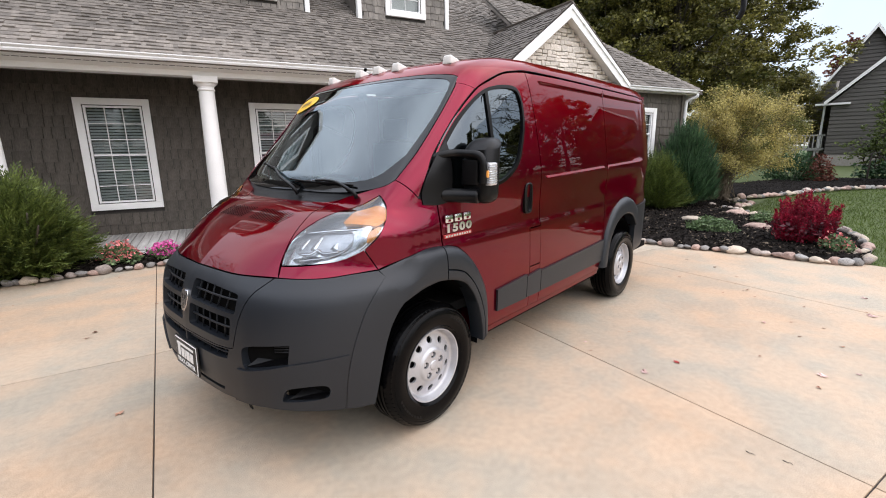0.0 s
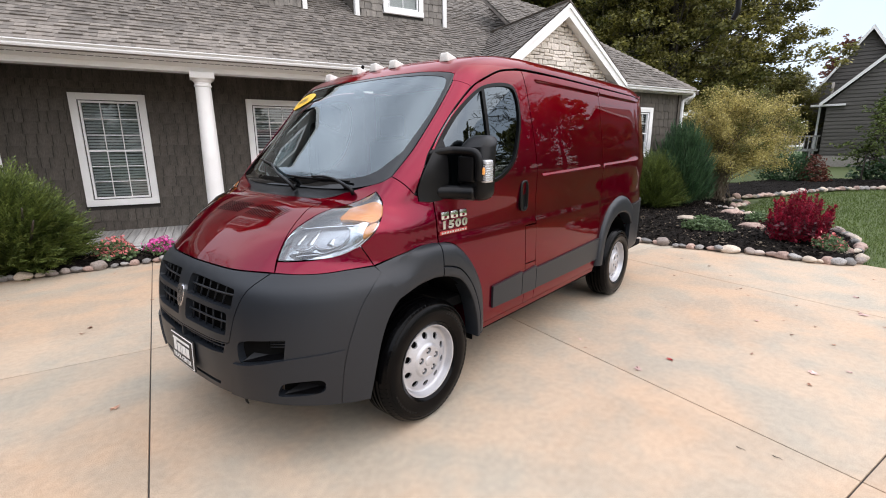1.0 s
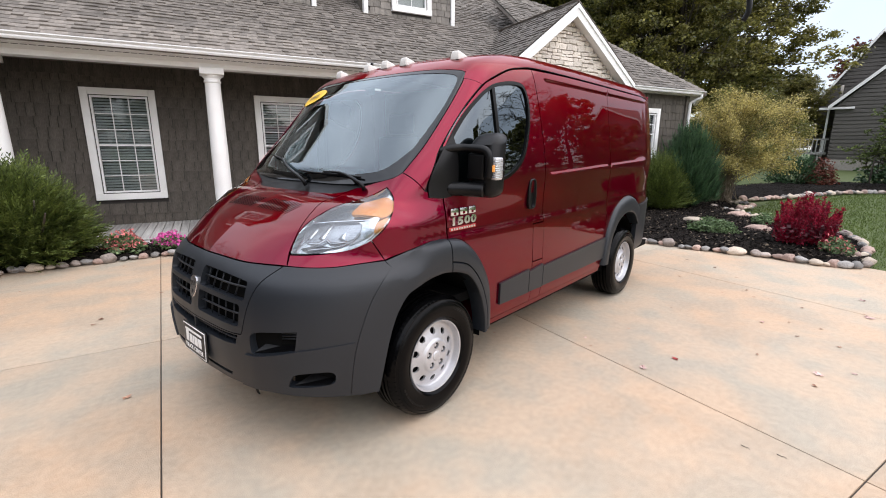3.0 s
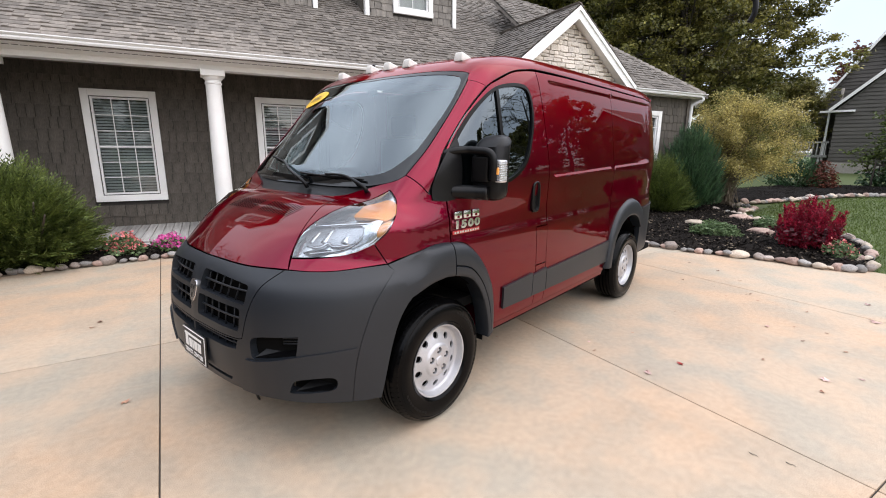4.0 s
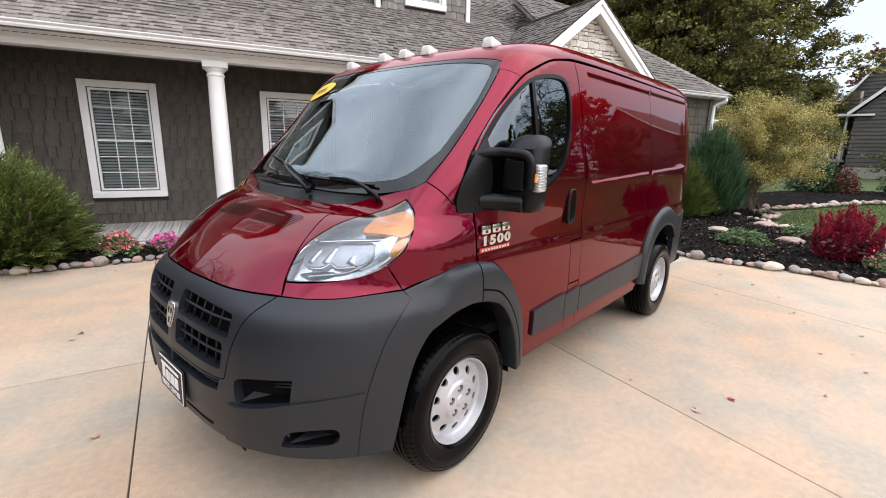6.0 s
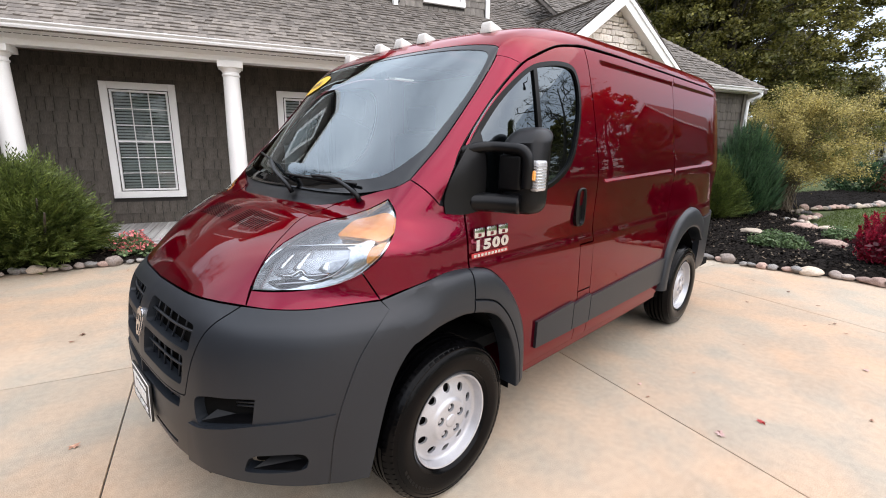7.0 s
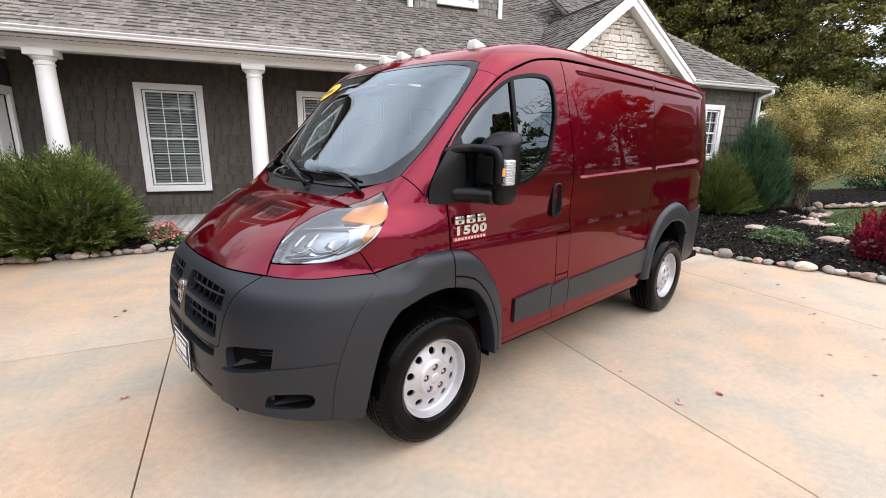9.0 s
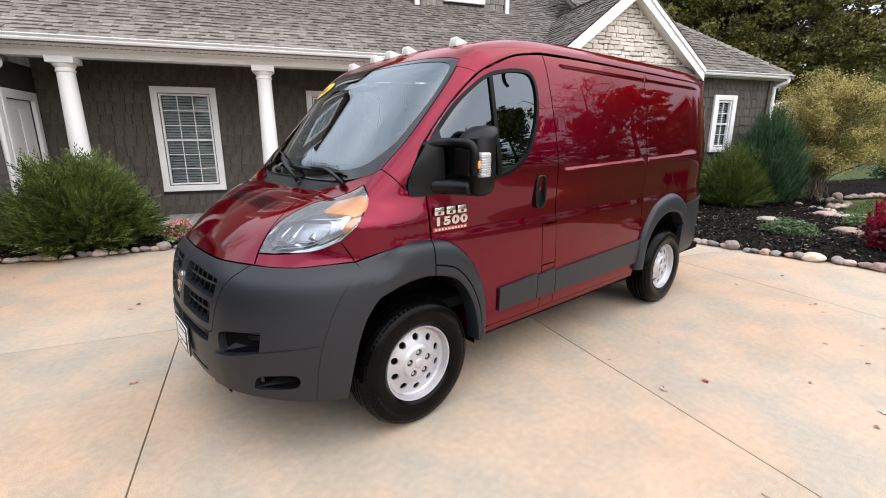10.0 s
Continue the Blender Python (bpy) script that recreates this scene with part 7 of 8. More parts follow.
def frond_sprays(r, n, sampler, length, leaf, width, per=13, lift=0.25, open_out=0.75, curl=0.12):
    """Flat feathery fronds: an axis with short leaflets on both sides, the tips curling up."""
    p, d = sampler(r, n)
    d = unit(d * (1, 1, 0.75) + (0, 0, lift) + r.normal(size=(n, 3)) * 0.22)
    side = unit(np.cross(d, unit(r.normal(size=(n, 3)) * 0.5 + (0, 0, 1))))
    flat = unit(np.cross(side, d))
    l = length * r.uniform(0.55, 1.35, (n, 1))
    out = [diamonds(p, p + d * l + flat * l * curl, np.full(n, width * 1.1), flat)]
    for k in range(per):
        t = (k + 0.5) / per
        base = p + d * l * t + flat * l * curl * t * t
        way = unit(d + side * (open_out * (1 - 0.45 * t) * (1 if k % 2 else -1)) + flat * curl * t)
        out.append(diamonds(base, base + way * leaf * (1.15 - 0.65 * t) * r.uniform(0.7, 1.3, (n, 1)), np.full(n, width), flat + r.normal(size=(n, 3)) * 0.35))
    return np.concatenate(out)


def dome(centre, rad, top, lump=0.18, low=-0.15):
    """Points near the skin of an uneven mound and the way outward."""
    def sampler(r, n):
        d = unit(r.normal(size=(n, 3)))
        d[:, 2] = np.abs(d[:, 2]) * np.where(r.uniform(size=n) < 0.8, 1, low)
        k = 1 + lump * (np.sin(5 * d[:, 0] + 2.0 * centre[0]) * np.cos(4 * d[:, 1] + 1.3) + 0.6 * np.sin(9 * d[:, 1] + 7 * d[:, 2]))
        depth = r.uniform(0.45, 1.0, n) ** 0.6
        p = d * np.array([rad[0], rad[1], top]) * (k * depth)[:, None] + centre
        return p, d
    return sampler


def stems(name, origin, tips, radius, material, parent, r):
    v, f = [], []
    for tip in tips:
        mid = (np.array(origin) + tip) / 2 + r.normal(size=3) * 0.06
        a, b = tube_rings(spline([origin, mid, tip], 3), np.linspace(radius, radius * 0.3, 7), 5)
        f += [tuple(len(v) + i for i in q) for q in b]
        v += a
    return raw(name, v, f, material, parent, smooth=True)


def shrub(name, label, category, at, layers, seed, stem_tips=12, stem_r=0.018, height=1.0, stem_spread=0.5):
    r = np.random.default_rng(seed)
    plant = empty(name, label, category, m=Matrix.Translation(at))
    tips = np.stack([r.normal(size=stem_tips) * stem_spread, r.normal(size=stem_tips) * stem_spread, r.uniform(0.5, 1.0, stem_tips) * height], 1)
    stems("brushwood", (0, 0, -0.05), tips, stem_r, BARK, plant, r)
    for nm, make, mat in layers:
        tagged(quads(nm, make(r), mat, plant), kind="stuff")
    return plant


# spreading juniper beside the porch
jx, jy, _ = to_world(-3.18, 4.95)
shrub("juniper_bush", "wide feathery green juniper beside the porch column", "bush", (jx, jy, 0.03),
      [("foliage", lambda r: frond_sprays(r, 4600, dome((0, 0, 0.20), (0.80, 0.74), 0.84, 0.17, -0.30), 0.34, 0.105, 0.018, 13, 0.20, 0.8, 0.16), JUNIPER),
       ("foliage", lambda r: leaf_cloud(r, dome((0, 0, 0.2), (0.66, 0.60), 0.70, 0.12)(r, 6000)[0], 0.06), JUNIPER)], 3, 16, 0.03, 0.9, 0.4)
# conifers at the wing corner
gx2, gy2, _ = to_world(9.25, 4.45)
shrub("arborvitae", "bright green feathery conifer by the wing wall", "bush", (gx2, gy2, 0.05),
      [("foliage", lambda r: frond_sprays(r, 2600, dome((0, 0, 0.15), (0.52, 0.48), 0.92, 0.2), 0.34, 0.09, 0.015, 12, 0.5), JUNIPER)], 5, 10, 0.02, 0.8, 0.2)
bx2, by2, _ = to_world(10.1, 4.30)
shrub("upright_juniper", "dense blue-green upright juniper by the wing corner", "bush", (bx2, by2, 0.05),
      [("foliage", lambda r: frond_sprays(r, 5200, dome((0, 0, 0.3), (0.62, 0.58), 1.46, 0.22), 0.32, 0.065, 0.016, 12, 1.7, 0.5, 0.08), BLUE_JUNIPER),
       ("foliage", lambda r: leaf_cloud(r, dome((0, 0, 0.3), (0.5, 0.5), 1.4, 0.1)(r, 4000)[0], 0.07), BLUE_JUNIPER)], 6, 12, 0.03, 1.4, 0.3)


# loose willow-like shrub turning gold
def arching(at, reach, top, seed, n=150):
    r = np.random.default_rng(seed)
    plant = empty("willow_shrub", "large loose shrub with thin stems and yellowing leaves", "shrub", m=Matrix.Translation(at))
    v, f, pts, olive = [], [], [], []
    for _ in range(n):
        a, k = r.uniform(0, 6.283), r.uniform(0.12, 1.12)
        h = top * r.uniform(0.42, 1.05) * (1 - 0.22 * k * k)
        tip = np.array([math.cos(a) * reach[0] * k + 0.20 * h, math.sin(a) * reach[1] * k, h])
        mid = np.array([math.cos(a) * reach[0] * k * 0.45 + 0.08 * h, math.sin(a) * reach[1] * k * 0.45, h * 0.62])
        line = spline([(r.normal() * 0.30, r.normal() * 0.25, 0), mid, tip, tip + (math.cos(a) * 0.25, math.sin(a) * 0.25, r.uniform(-0.14, 0.16))], 6)
        a1, b1 = tube_rings(line, np.linspace(0.011, 0.003, len(line)), 4)
        f += [tuple(len(v) + i for i in q) for q in b1]
        v += a1
        m = int(r.integers(300, 420))
        t = r.uniform(0.24, 1.0, m) ** 0.50 * (len(line) - 1.001)
        i = t.astype(int)
        (pts if r.uniform() < 0.7 else olive).append(line[i] + (line[np.minimum(i + 1, len(line) - 1)] - line[i]) * (t - i)[:, None] + r.normal(size=(m, 3)) * (0.10, 0.10, 0.09))
    raw("brushwood", v, f, TWIG, plant, smooth=True)
    tagged(quads("foliage", leaf_cloud(r, np.concatenate(pts), 0.043, 0.7), GOLD_LEAF, plant), kind="stuff")
    tagged(quads("foliage", leaf_cloud(r, np.concatenate(olive), 0.045, 0.7), OLIVE_LEAF, plant), kind="stuff")
    return plant


arching((-0.18, 13.3, 0.03), (1.36, 1.2), 2.84, 8, 260)


# crimson celosia
def celosia(at, seed):
    r = np.random.default_rng(seed)
    plant = empty("celosia", "crimson plumed celosia clump in the mulch", "flower", m=Matrix.Translation(at))
    heads, lv = [], []
    for _ in range(82):
        a, k = r.uniform(0, 6.283), math.sqrt(r.uniform(0, 1))
        base = np.array([math.cos(a) * 0.30 * k, math.sin(a) * 0.28 * k, 0.0])
        top = base * 1.42 + (0, 0, r.uniform(0.52, 0.88) * (1 - 0.28 * k))
        n = 240
        t = r.uniform(0.12, 1.0, n)
        p = base + (top - base) * t[:, None] + r.normal(size=(n, 3)) * (0.040 * (1.08 - t))[:, None] * (1, 1, 0.5)
        d = unit(r.normal(size=(n, 3)) * 0.6 + (0, 0, 1.0))
        heads.append(diamonds(p, p + d * r.uniform(0.03, 0.065, (n, 1)), np.full(n, 0.013), r.normal(size=(n, 3))))
        q = base * 1.1 + r.normal(size=(16, 3)) * (0.08, 0.08, 0.02) + (0, 0, 0.16) + r.uniform(0, 0.2, (16, 1)) * (0, 0, 1)
        lv.append(leaf_cloud(r, q, 0.075))
    tagged(quads("plume", np.concatenate(heads), CRIMSON, plant), kind="stuff")
    tagged(quads("foliage", np.concatenate(lv), CRIMSON_LEAF, plant), kind="stuff")
    stems("brushwood", (0, 0, -0.03), np.stack([r.normal(size=12) * 0.25, r.normal(size=12) * 0.2, r.uniform(0.2, 0.4, 12)], 1), 0.01, BARK, plant, r)


celosia((2.27, 7.18, 0.07), 21)


def low_plant(name, label, at, rad, top, leaf, n, mat, seed, petal=None, petals=0):
    layers = [("foliage", lambda r: leaf_cloud(r, dome((0, 0, 0.03), rad, top, 0.2)(r, n)[0], leaf, 0.6), mat)]
    if petal:
        layers.append(("bloom", lambda r: leaf_cloud(r, dome((0, 0, 0.07), rad, top, 0.2, 0.3)(r, petals)[0] * (1.03, 1.03, 1.05), 0.05, 0.8), petal))
    return shrub(name, label, "flower" if petal else "plant", at, layers, seed, 6, 0.006, top * 0.6, rad[0] * 0.3)


low_plant("ground_herb", "low grey-green herb in the mulch", (0.98, 7.45, 0.07), (0.38, 0.24), 0.22, 0.05, 2200, HERB, 31)
low_plant("ground_herb", "low grey-green herb in the mulch", (1.58, 9.1, 0.07), (0.22, 0.2), 0.20, 0.05, 900, HERB, 32)
low_plant("begonia", "small plant with red-edged leaves by the cobbles", (2.70, 6.82, 0.05), (0.20, 0.17), 0.20, 0.055, 800, HERB, 33, PETAL_PINK, 90)
px2, py2, _ = to_world(-1.93, 4.86)
low_plant("impatiens", "salmon pink flowers before the porch", (px2, py2, 0.04), (0.30, 0.26), 0.24, 0.06, 900, HERB, 34, PETAL_PINK, 420)
px2, py2, _ = to_world(-1.35, 4.90)
low_plant("impatiens", "magenta flowers before the porch", (px2, py2, 0.04), (0.34, 0.24), 0.17, 0.055, 900, HERB, 35, PETAL_MAGENTA, 520)
shrub("dwarf_conifer", "small dark conifer in the far bed", "bush", (1.1, 23.1, 0.05), [("foliage", lambda r: feather_sprays(r, 900, dome((0, 0, 0.1), (0.9, 0.8), 0.9, 0.2), 0.3, 0.06, 5, 0.4), BLUE_JUNIPER)], 41, 6, 0.02, 0.6, 0.3)
shrub("barberry", "dark red barberry in the far bed", "bush", (1.95, 22.9, 0.05), [("foliage", lambda r: leaf_cloud(r, dome((0, 0, 0.1), (0.55, 0.5), 0.95, 0.2)(r, 1600)[0], 0.10), RUST_LEAF)], 42, 6, 0.02, 0.6, 0.3)
for q in range(3):
    shrub("hosta_clump", "dark green shrub against the far house", "bush", (4.2 + 2.6 * q, 26.5 + q, 0.05), [("foliage", lambda r: leaf_cloud(r, dome((0, 0, 0.1), (1.1, 0.8), 0.9, 0.2)(r, 1200)[0], 0.18), BLUE_JUNIPER)], 43 + q, 6, 0.02, 0.6, 0.3)


def tree(name, label, at, height, reach, seed, leaf, leaves=24000, size=0.22, trunk=0.3, clear=0.25, limbs=16, shape=1.0):
    """A tapered trunk with forking limbs and leaves in loose clumps round the branch ends."""
    r = np.random.default_rng(seed)
    plant = empty(name, label, "tree", m=Matrix.Translation(at))
    v, f, ends = [], [], []

    def limb(points, r0, r1):
        line = spline(points, 4)
        a1, b1 = tube_rings(line, np.linspace(r0, r1, len(line)), 7)
        f.extend(tuple(len(v) + i for i in q) for q in b1)
        v.extend(a1)
        return line

    lean = r.normal(size=2) * 0.03 * height
    core = limb([(0, 0, -0.2), (lean[0] * 0.3, lean[1] * 0.3, height * 0.3), (lean[0], lean[1], height * 0.62), (lean[0] * 1.2, lean[1] * 1.2, height * 0.93)], trunk, trunk * 0.12)
    for k in range(limbs):
        t = clear + (0.95 - clear) * (k + r.uniform(0, 0.8)) / limbs
        i = int(t * (len(core) - 1))
        a = 2.4 * k + r.uniform(-0.5, 0.5)
        rr = reach * (math.sin(math.pi * min(1, 0.22 + 0.78 * (t - clear) / (1 - clear))) ** 0.6 if shape else 1 - t) * r.uniform(0.75, 1.1)
        up = r.uniform(0.15, 0.45) * rr
        tip = core[i] + (math.cos(a) * rr, math.sin(a) * rr, up)
        line = limb([core[i], core[i] + (math.cos(a) * rr * 0.45, math.sin(a) * rr * 0.45, up * 0.25 + 0.15 * rr), tip], trunk * 0.24 * (1 - 0.6 * t), 0.02)
        ends.append(tip)
        for b in range(5):
            j = int(len(line) * r.uniform(0.35, 0.95))
            d = unit(r.normal(size=3) + (math.cos(a) * 0.7, math.sin(a) * 0.7, 0.35))
            e = line[min(j, len(line) - 1)] + d * rr * r.uniform(0.25, 0.5)
            limb([line[min(j, len(line) - 1)], (line[min(j, len(line) - 1)] + e) / 2 + r.normal(size=3) * 0.1, e], 0.035, 0.01)
            ends.append(e)
    raw("trunk", v, f, BARK, plant, smooth=True)
    if leaves:
        ends = np.array(ends + [core[-1] + r.normal(size=3) * reach * 0.14 for _ in range(14)])
        spread = reach * 0.115
        twigs = ends[r.integers(len(ends), size=7 * len(ends))]
        buds = twigs + r.normal(size=twigs.shape) * (spread, spread, spread * 0.60)
        tv, tf = [], []
        for a1, b1 in list(zip(twigs, buds))[::2]:
            ring, quad = tube_rings([a1, (a1 + b1) / 2 + r.normal(size=3) * 0.05, b1], (0.012, 0.009, 0.005), 3)
            tf.extend(tuple(len(tv) + q for q in face) for face in quad)
            tv.extend(ring)
        tagged(raw("twigs", tv, tf, BARK, plant), kind="stuff")
        clump = reach * 0.034
        p = buds[r.integers(len(buds), size=leaves)] + r.normal(size=(leaves, 3)) * (clump, clump, clump * 0.55)
        p = p[p[:, 2] > height * clear * 0.9]
        tagged(quads("crown", leaf_cloud(r, p, size, 0.6), leaf, plant), kind="stuff")
    return plant


oak = tree("oak_tree", "large oak with green and yellowing leaves behind the house", (-5.6, 29.5, 0), 17.5, 6.1, 51, OAK_LEAF, 170000, 0.19, 0.42, 0.24, 52)
for x, y, k, rot in ((-12.0, 31.0, 1.05, 70), (-20.0, 28.0, 1.0, 140), (-10.5, 37.0, 1.05, 200), (-1.2, 47.0, 0.42, 20), (-4.2, 45.0, 0.5, 260)):
    copy_thing(oak, Matrix.Translation((x, y, 0)) @ pose(0, 0, 0, 0, 0, rot) @ Matrix.Scale(k, 4))
tree("rust_tree", "distant tree with rust-red leaves", (2.5, 62.0, 0), 12.3, 2.4, 52, RUST_LEAF, 5000, 0.26, 0.2, 0.45, 14)
tree("young_spruce", "young drooping conifer on the far lawn", (4.5, 24.4, 0), 5.0, 2.1, 53, JUNIPER, 17000, 0.10, 0.07, 0.16, 26, 0)
tube("tree_stake", [(3.5, 24.6, -0.1), (3.5, 24.6, 0.6), (3.52, 24.6, 1.15)], 0.03, BARK, None)
tagged(bpy.data.objects["tree_stake"], "thin dark stake beside the young conifer", "stake")
# trees across the lawn and the road, out of the way but mirrored in the paint and glass
maple = tree("maple_tree", "bushy tree across the lawn with thinning leaves", (12.0, 25.0, 0), 8.4, 3.0, 54, OAK_LEAF, 16000, 0.24, 0.22, 0.12, 20)
# copies at negative y are an unseen tree line added to shape ambient light
for x, y, k, rot in ((20.0, 23.0, 1.05, 50), (24.0, 19.0, 1.0, 130), (17.0, 28.5, 0.9, 215), (28.0, 14.0, 0.9, 210), (8.5, 40.0, 0.8, 300), (15.0, 40.0, 0.85, 80), (32.0, 7.0, 0.85, 300), (32.0, -8.0, 0.85, 20), (38.0, 2.0, 0.85, 90), (27.0, -17.0, 0.95, 33), (19.0, -24.0, 1.0, 75), (11.0, -31.0, 1.0, 110), (1.0, -33.0, 1.0, 160), (-9.0, -31.0, 1.0, 190), (-18.0, -27.0, 1.0, 230), (24.0, -22.0, 0.8, 300), (6.0, -35.0, 1.1, 340), (34.0, -14.0, 0.8, 12)):
    copy_thing(maple, Matrix.Translation((x, y, 0)) @ pose(0, 0, 0, 0, 0, rot) @ Matrix.Scale(k, 4))
bare = tree("bare_tree", "nearly bare tree across the drive", (13.0, -13.0, 0), 10.0, 4.0, 55, OAK_LEAF, 2200, 0.10, 0.20, 0.15, 30)
for x, y, k, rot in ((-4.0, -24.0, 1.1, 80), (5.0, -28.0, 1.2, 160), (10.5, 16.5, 0.75, 240), (-12.5, -5.6, 0.85, 30), (-15.0, -11.0, 0.8, 200)):
    copy_thing(bare, Matrix.Translation((x, y, 0)) @ pose(0, 0, 0, 0, 0, rot) @ Matrix.Scale(k, 4))


# grass blades on the near lawn
def grass():
    r = np.random.default_rng(61)
    p = np.column_stack([r.uniform(0.3, 13, 170000), r.uniform(6.2, 24, 170000)])
    p = p[r.uniform(size=len(p)) < np.clip(9.0 / p[:, 1], 0.25, 1)]
    local = (np.linalg.inv(np.array(HOUSE))[:2, :2] @ p.T).T
    ok = ~inside(p, bed_line) & ~inside(p, far_line) & ((local[:, 0] > 7.1)) & (p[:, 0] > 0.6 + 0.03 * p[:, 1])
    p = p[ok]
    n = len(p)
    base = np.column_stack([p, np.full(n, -0.03)])
    tip = base + np.column_stack([r.normal(size=(n, 2)) * 0.022, r.uniform(0.03, 0.06, n)])
    return diamonds(base, tip, r.uniform(0.004, 0.008, n) * (1 + p[:, 1] / 14), r.normal(size=(n, 3)))


tagged(quads("grass", grass(), BLADE), "short green lawn grass", "grass", kind="stuff")


# fallen leaves on the concrete
def fallen(x, y, k, mat, seed):
    r = random.Random(seed)
    bm = bmesh.new()
    pts = []
    for j in range(14):
        a = 2 * math.pi * j / 14
        rad = k * (1.0 if j % 2 == 0 else 0.5) * r.uniform(0.75, 1.15)
        pts.append(bm.verts.new((rad * math.cos(a), rad * math.sin(a) * 0.8, 0.004 + r.uniform(0, 0.35) * k * abs(math.cos(a)))))
    c = bm.verts.new((0, 0, 0.004))
    for j in range(14):
        bm.faces.new((c, pts[j], pts[(j + 1) % 14]))
    ob = part("fallen_leaf", bm, mat)
    tagged(ob, "curled fallen leaf lying on the concrete", "leaf", "fallen leaves")
    ob.matrix_world = Matrix.Translation((x, y, 0.001)) @ pose(0, 0, 0, 0, 0, r.uniform(0, 360))


fallen(1.85, 1.71, 0.034, RED_LEAF, 1)
fallen(-0.62, -1.215, 0.035, DRY_LEAF, 3)
fallen(-2.36, -0.98, 0.035, DRY_LEAF, 4)
for k, (x, y, size) in enumerate(((1.715, 1.40, 0.042), (2.678, 2.128, 0.045), (2.992, 3.846, 0.055), (2.951, 4.476, 0.040), (2.873, 2.305, 0.022), (2.243, 3.046, 0.028), (1.17, 1.625, 0.018))):
    fallen(x, y, size, PALE_LEAF, 200 + k)
for k, (x, y, size) in enumerate(((2.668, 1.906, 0.022), (2.511, 2.853, 0.020), (1.275, 1.498, 0.016), (1.376, 2.068, 0.014), (2.784, 2.82, 0.022), (2.657, 3.203, 0.018), (2.43, 3.203, 0.016), (2.307, 2.213, 0.018), (0.538, 1.197, 0.013), (1.79, 3.797, 0.018), (3.121, 3.562, 0.020), (1.498, 4.947, 0.030), (1.259, 4.176, 0.022), (1.8, 4.599, 0.022), (1.504, 2.894, 0.012))):
    fallen(x, y, size, DRY_LEAF, 230 + k)
for k, (x, y) in enumerate(((2.579, 0.881), (2.425, 0.844), (1.1, 5.2))):
    twig = tube("fallen_twig", [(x - 0.022, y + 0.010, 0.002), (x - 0.006, y - 0.002, 0.005), (x + 0.010, y + 0.004, 0.004), (x + 0.020, y - 0.004, 0.002)], (0.0018, 0.0016, 0.0014, 0.0008), BARK, None)
    tagged(twig, "thin dark twig lying on the concrete", "twig", "fallen twigs")
r_leaf = random.Random(9)
for k in range(40):
    s, y = r_leaf.uniform(4.2, 6.7), r_leaf.uniform(-4.5, 2.6)
    x0, y0, _ = to_world(s, y)
    if x0 > 1.15 and y0 > 3.0:
        fallen(x0, y0, r_leaf.uniform(0.010, 0.024), DRY_LEAF, 20 + k)
for k in range(14):
    x0, y0, _ = to_world(r_leaf.uniform(-4, -0.5), r_leaf.uniform(1.5, 4.1))
    fallen(x0, y0, r_leaf.uniform(0.012, 0.028), DRY_LEAF, 80 + k)

# ---- neighbouring house ----
far_house = empty("neighbour_house", "grey lap-sided house with white-edged gables beyond the lawn", "house", m=Matrix.Translation((0, 46.5, 0)))
raw("gable_end", [(0.35, 0, -0.5), (6.4, 0, -0.5), (6.4, 0, 5.3), (3.36, 0, 9.95), (0.35, 0, 5.3), (0.35, 12, -0.5), (6.4, 12, -0.5), (6.4, 12, 5.3), (3.36, 12, 9.95), (0.35, 12, 5.3)], [(0, 1, 2, 3, 4), (9, 8, 7, 6, 5), (0, 4, 9, 5), (1, 6, 7, 2)], SIDING, far_house, "grey lap-sided walls")
for k in range(34):
    z = 0.6 + 0.27 * k
    half = 3.02 if z < 5.05 else 3.02 * (9.95 - z - 0.22) / 4.65
    if half > 0.15:
        box("siding_board", (3.36 - half, -0.05, z), (3.36 + half, 0.0, z + 0.22), SIDING, far_house, "", 0.01, 1)


def gable_roof(name, mid, peak, half, drop, y0, y1):
    """Two roof slopes with white rake boards along the front edge."""
    for s in (-1, 1):
        v = [(mid, y0, peak), (mid + s * half, y0, peak - drop), (mid + s * half, y1, peak - drop), (mid, y1, peak)]
        raw(name, v + [(a, b, c - 0.15) for a, b, c in v], [(0, 1, 2, 3)[::s], (7, 6, 5, 4)[::s], (0, 4, 5, 1)[::s], (1, 5, 6, 2)[::s]], SHINGLE, far_house, "brown shingle roof")
        v = [(mid, y0 - 0.02, peak - 0.02), (mid + s * half, y0 - 0.02, peak - drop - 0.02), (mid + s * half, y0 - 0.02, peak - drop - 0.30), (mid, y0 - 0.02, peak - 0.30)]
        raw("rake_board", v + [(a, b + 0.06, c) for a, b, c in v], [(0, 1, 2, 3)[::s], (7, 6, 5, 4)[::s], (0, 4, 5, 1)[::s], (3, 2, 6, 7)[::s], (1, 5, 6, 2)[::s]], WHITE, far_house, "white rake board")


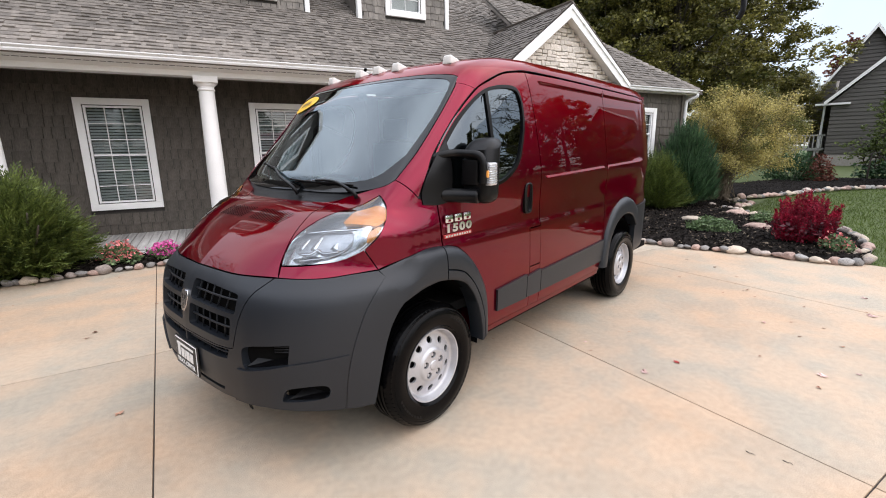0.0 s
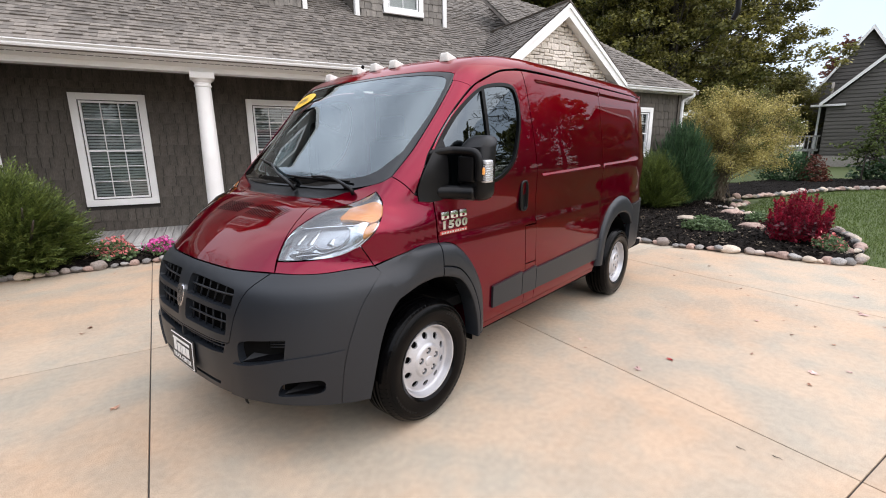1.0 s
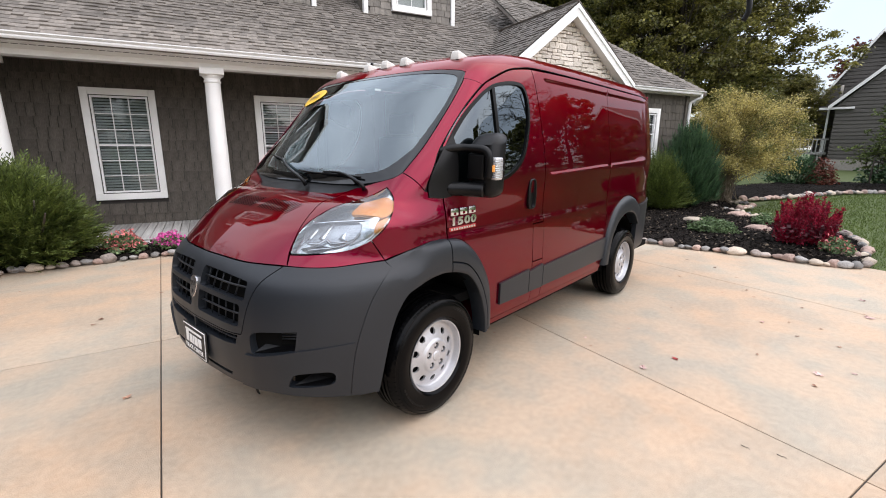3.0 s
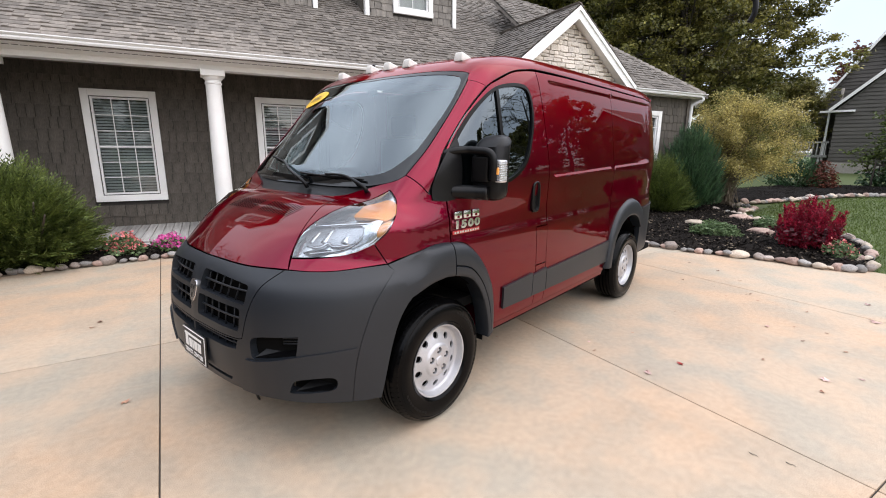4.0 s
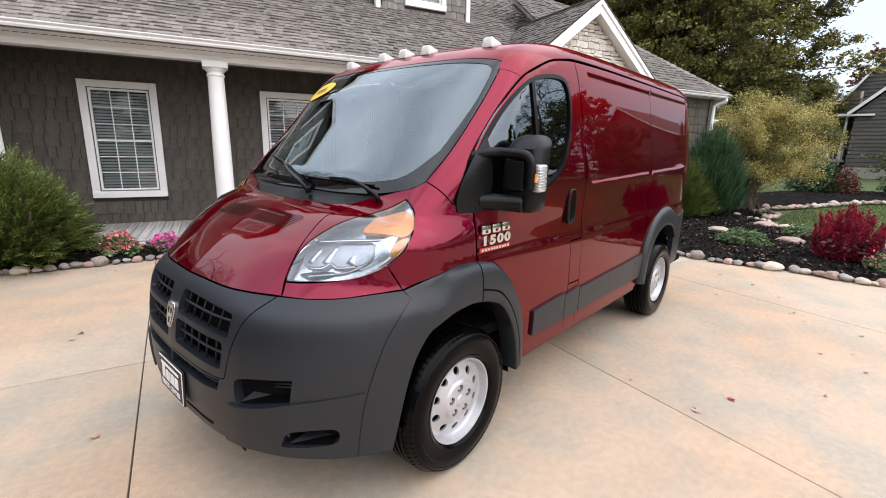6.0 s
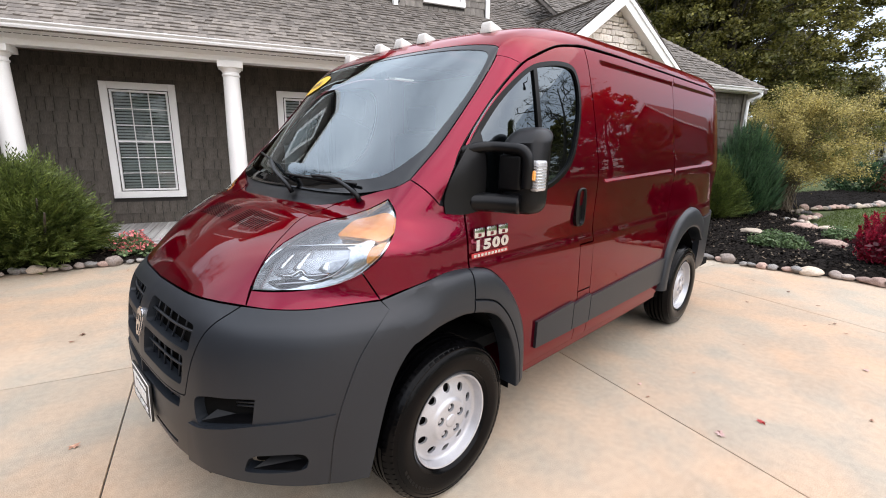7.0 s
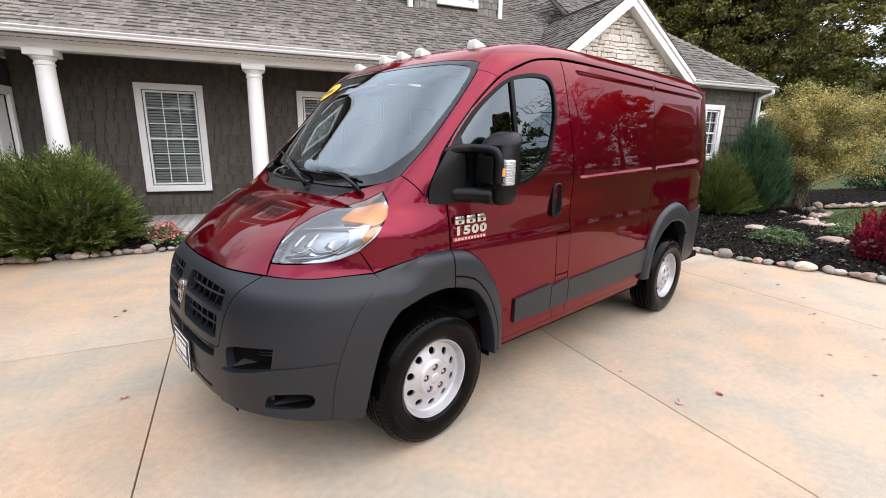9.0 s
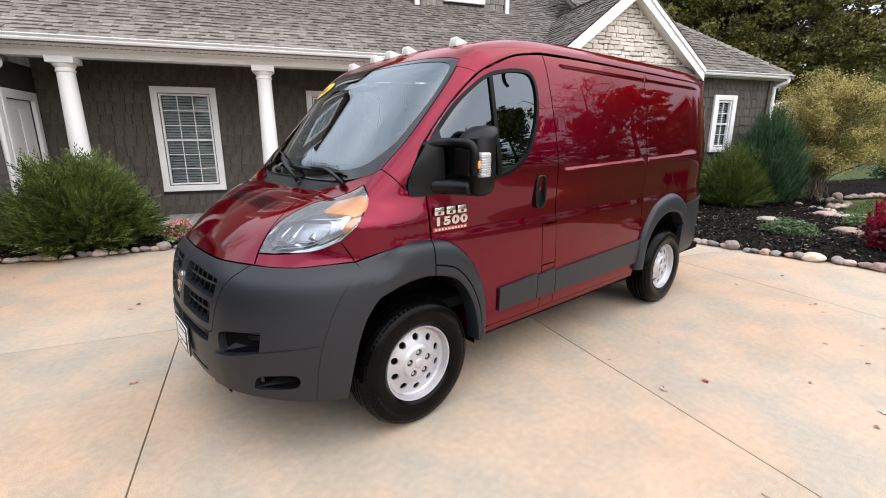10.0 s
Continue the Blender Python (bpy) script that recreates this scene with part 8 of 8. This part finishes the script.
gable_roof("roof", 3.36, 10.2, 3.32, 5.12, -0.6, 12.6)
raw("front_gable", [(1.5, -3.0, -0.5), (9.1, -3.0, -0.5), (9.1, -3.0, 4.6), (5.3, -3.0, 8.5), (1.5, -3.0, 4.6), (1.5, 0, -0.5), (1.5, 0, 4.6), (9.1, 0, 4.6), (9.1, 0, -0.5), (5.3, 0, 8.5)], [(0, 1, 2, 3, 4), (0, 4, 6, 5), (1, 8, 7, 2)], SIDING, far_house, "grey front gable")
gable_roof("front_roof", 5.3, 8.75, 4.25, 4.12, -3.5, 0.2)
for k in range(29):
    z = 0.6 + 0.27 * k
    half = 3.8 if z < 4.35 else 3.8 * (8.5 - z - 0.22) / 3.9
    if half > 0.15:
        box("siding_board", (5.3 - half, -3.05, z), (5.3 + half, -3.0, z + 0.22), SIDING, far_house, "", 0.01, 1)
raw("wing_gable", [(11.2, -3.0, -0.5), (19.0, -3.0, -0.5), (19.0, -3.0, 6.2), (15.1, -3.0, 10.3), (11.2, -3.0, 6.2), (11.2, 8, -0.5), (19.0, 8, -0.5), (19.0, 8, 6.2), (15.1, 8, 10.3), (11.2, 8, 6.2)], [(0, 1, 2, 3, 4), (9, 8, 7, 6, 5), (0, 4, 9, 5), (1, 6, 7, 2)], SIDING, far_house, "grey wing gable")
gable_roof("wing_roof", 15.1, 10.6, 4.6, 4.85, -3.6, 8.2)
box("connecting_wall", (9.0, 0.5, -0.5), (11.4, 7.5, 6.5), SIDING, far_house, "grey connecting wall")
for x in (13.6, 15.6):
    box("window_trim", (x, -3.08, 3.0), (x + 1.0, -3.0, 5.0), WHITE, far_house, "white window trim", 0.01)
    box("window_pane", (x + 0.14, -3.10, 3.14), (x + 0.86, -3.07, 4.86), SIDE_GLASS, far_house, "dark window pane")
box("eave_board", (0.55, -3.3, 4.38), (2.55, -2.9, 4.52), WHITE, far_house, "white eave board", 0.01)
box("eave_post", (1.02, -2.2, 0.9), (1.16, -2.06, 4.40), WHITE, far_house, "white deck post", 0.01)
box("plinth", (1.45, -3.1, -0.5), (9.2, -2.95, 0.75), MORTAR, far_house, "pale concrete foundation")
tube("vent_pipe", [(1.62, -1.5, 4.9), (1.62, -1.5, 5.6), (1.62, -1.5, 6.22)], 0.085, MORTAR, far_house, "pale vent pipe")
porch = box("rear_deck", (-1.6, -2.4, 1.1), (1.4, 1.0, 1.28), DECK, far_house, "weathered raised deck")
for k in range(12):
    box("baluster", (-1.55 + 0.25 * k, -2.4, 1.28), (-1.48 + 0.25 * k, -2.33, 2.2), DECK, porch)
box("deck_rail", (-1.6, -2.42, 2.2), (1.4, -2.3, 2.3), DECK, porch)
for k in range(3):
    box("deck_post", (-1.55 + 1.2 * k, -2.3, -0.5), (-1.43 + 1.2 * k, -2.18, 1.1), DECK, porch)
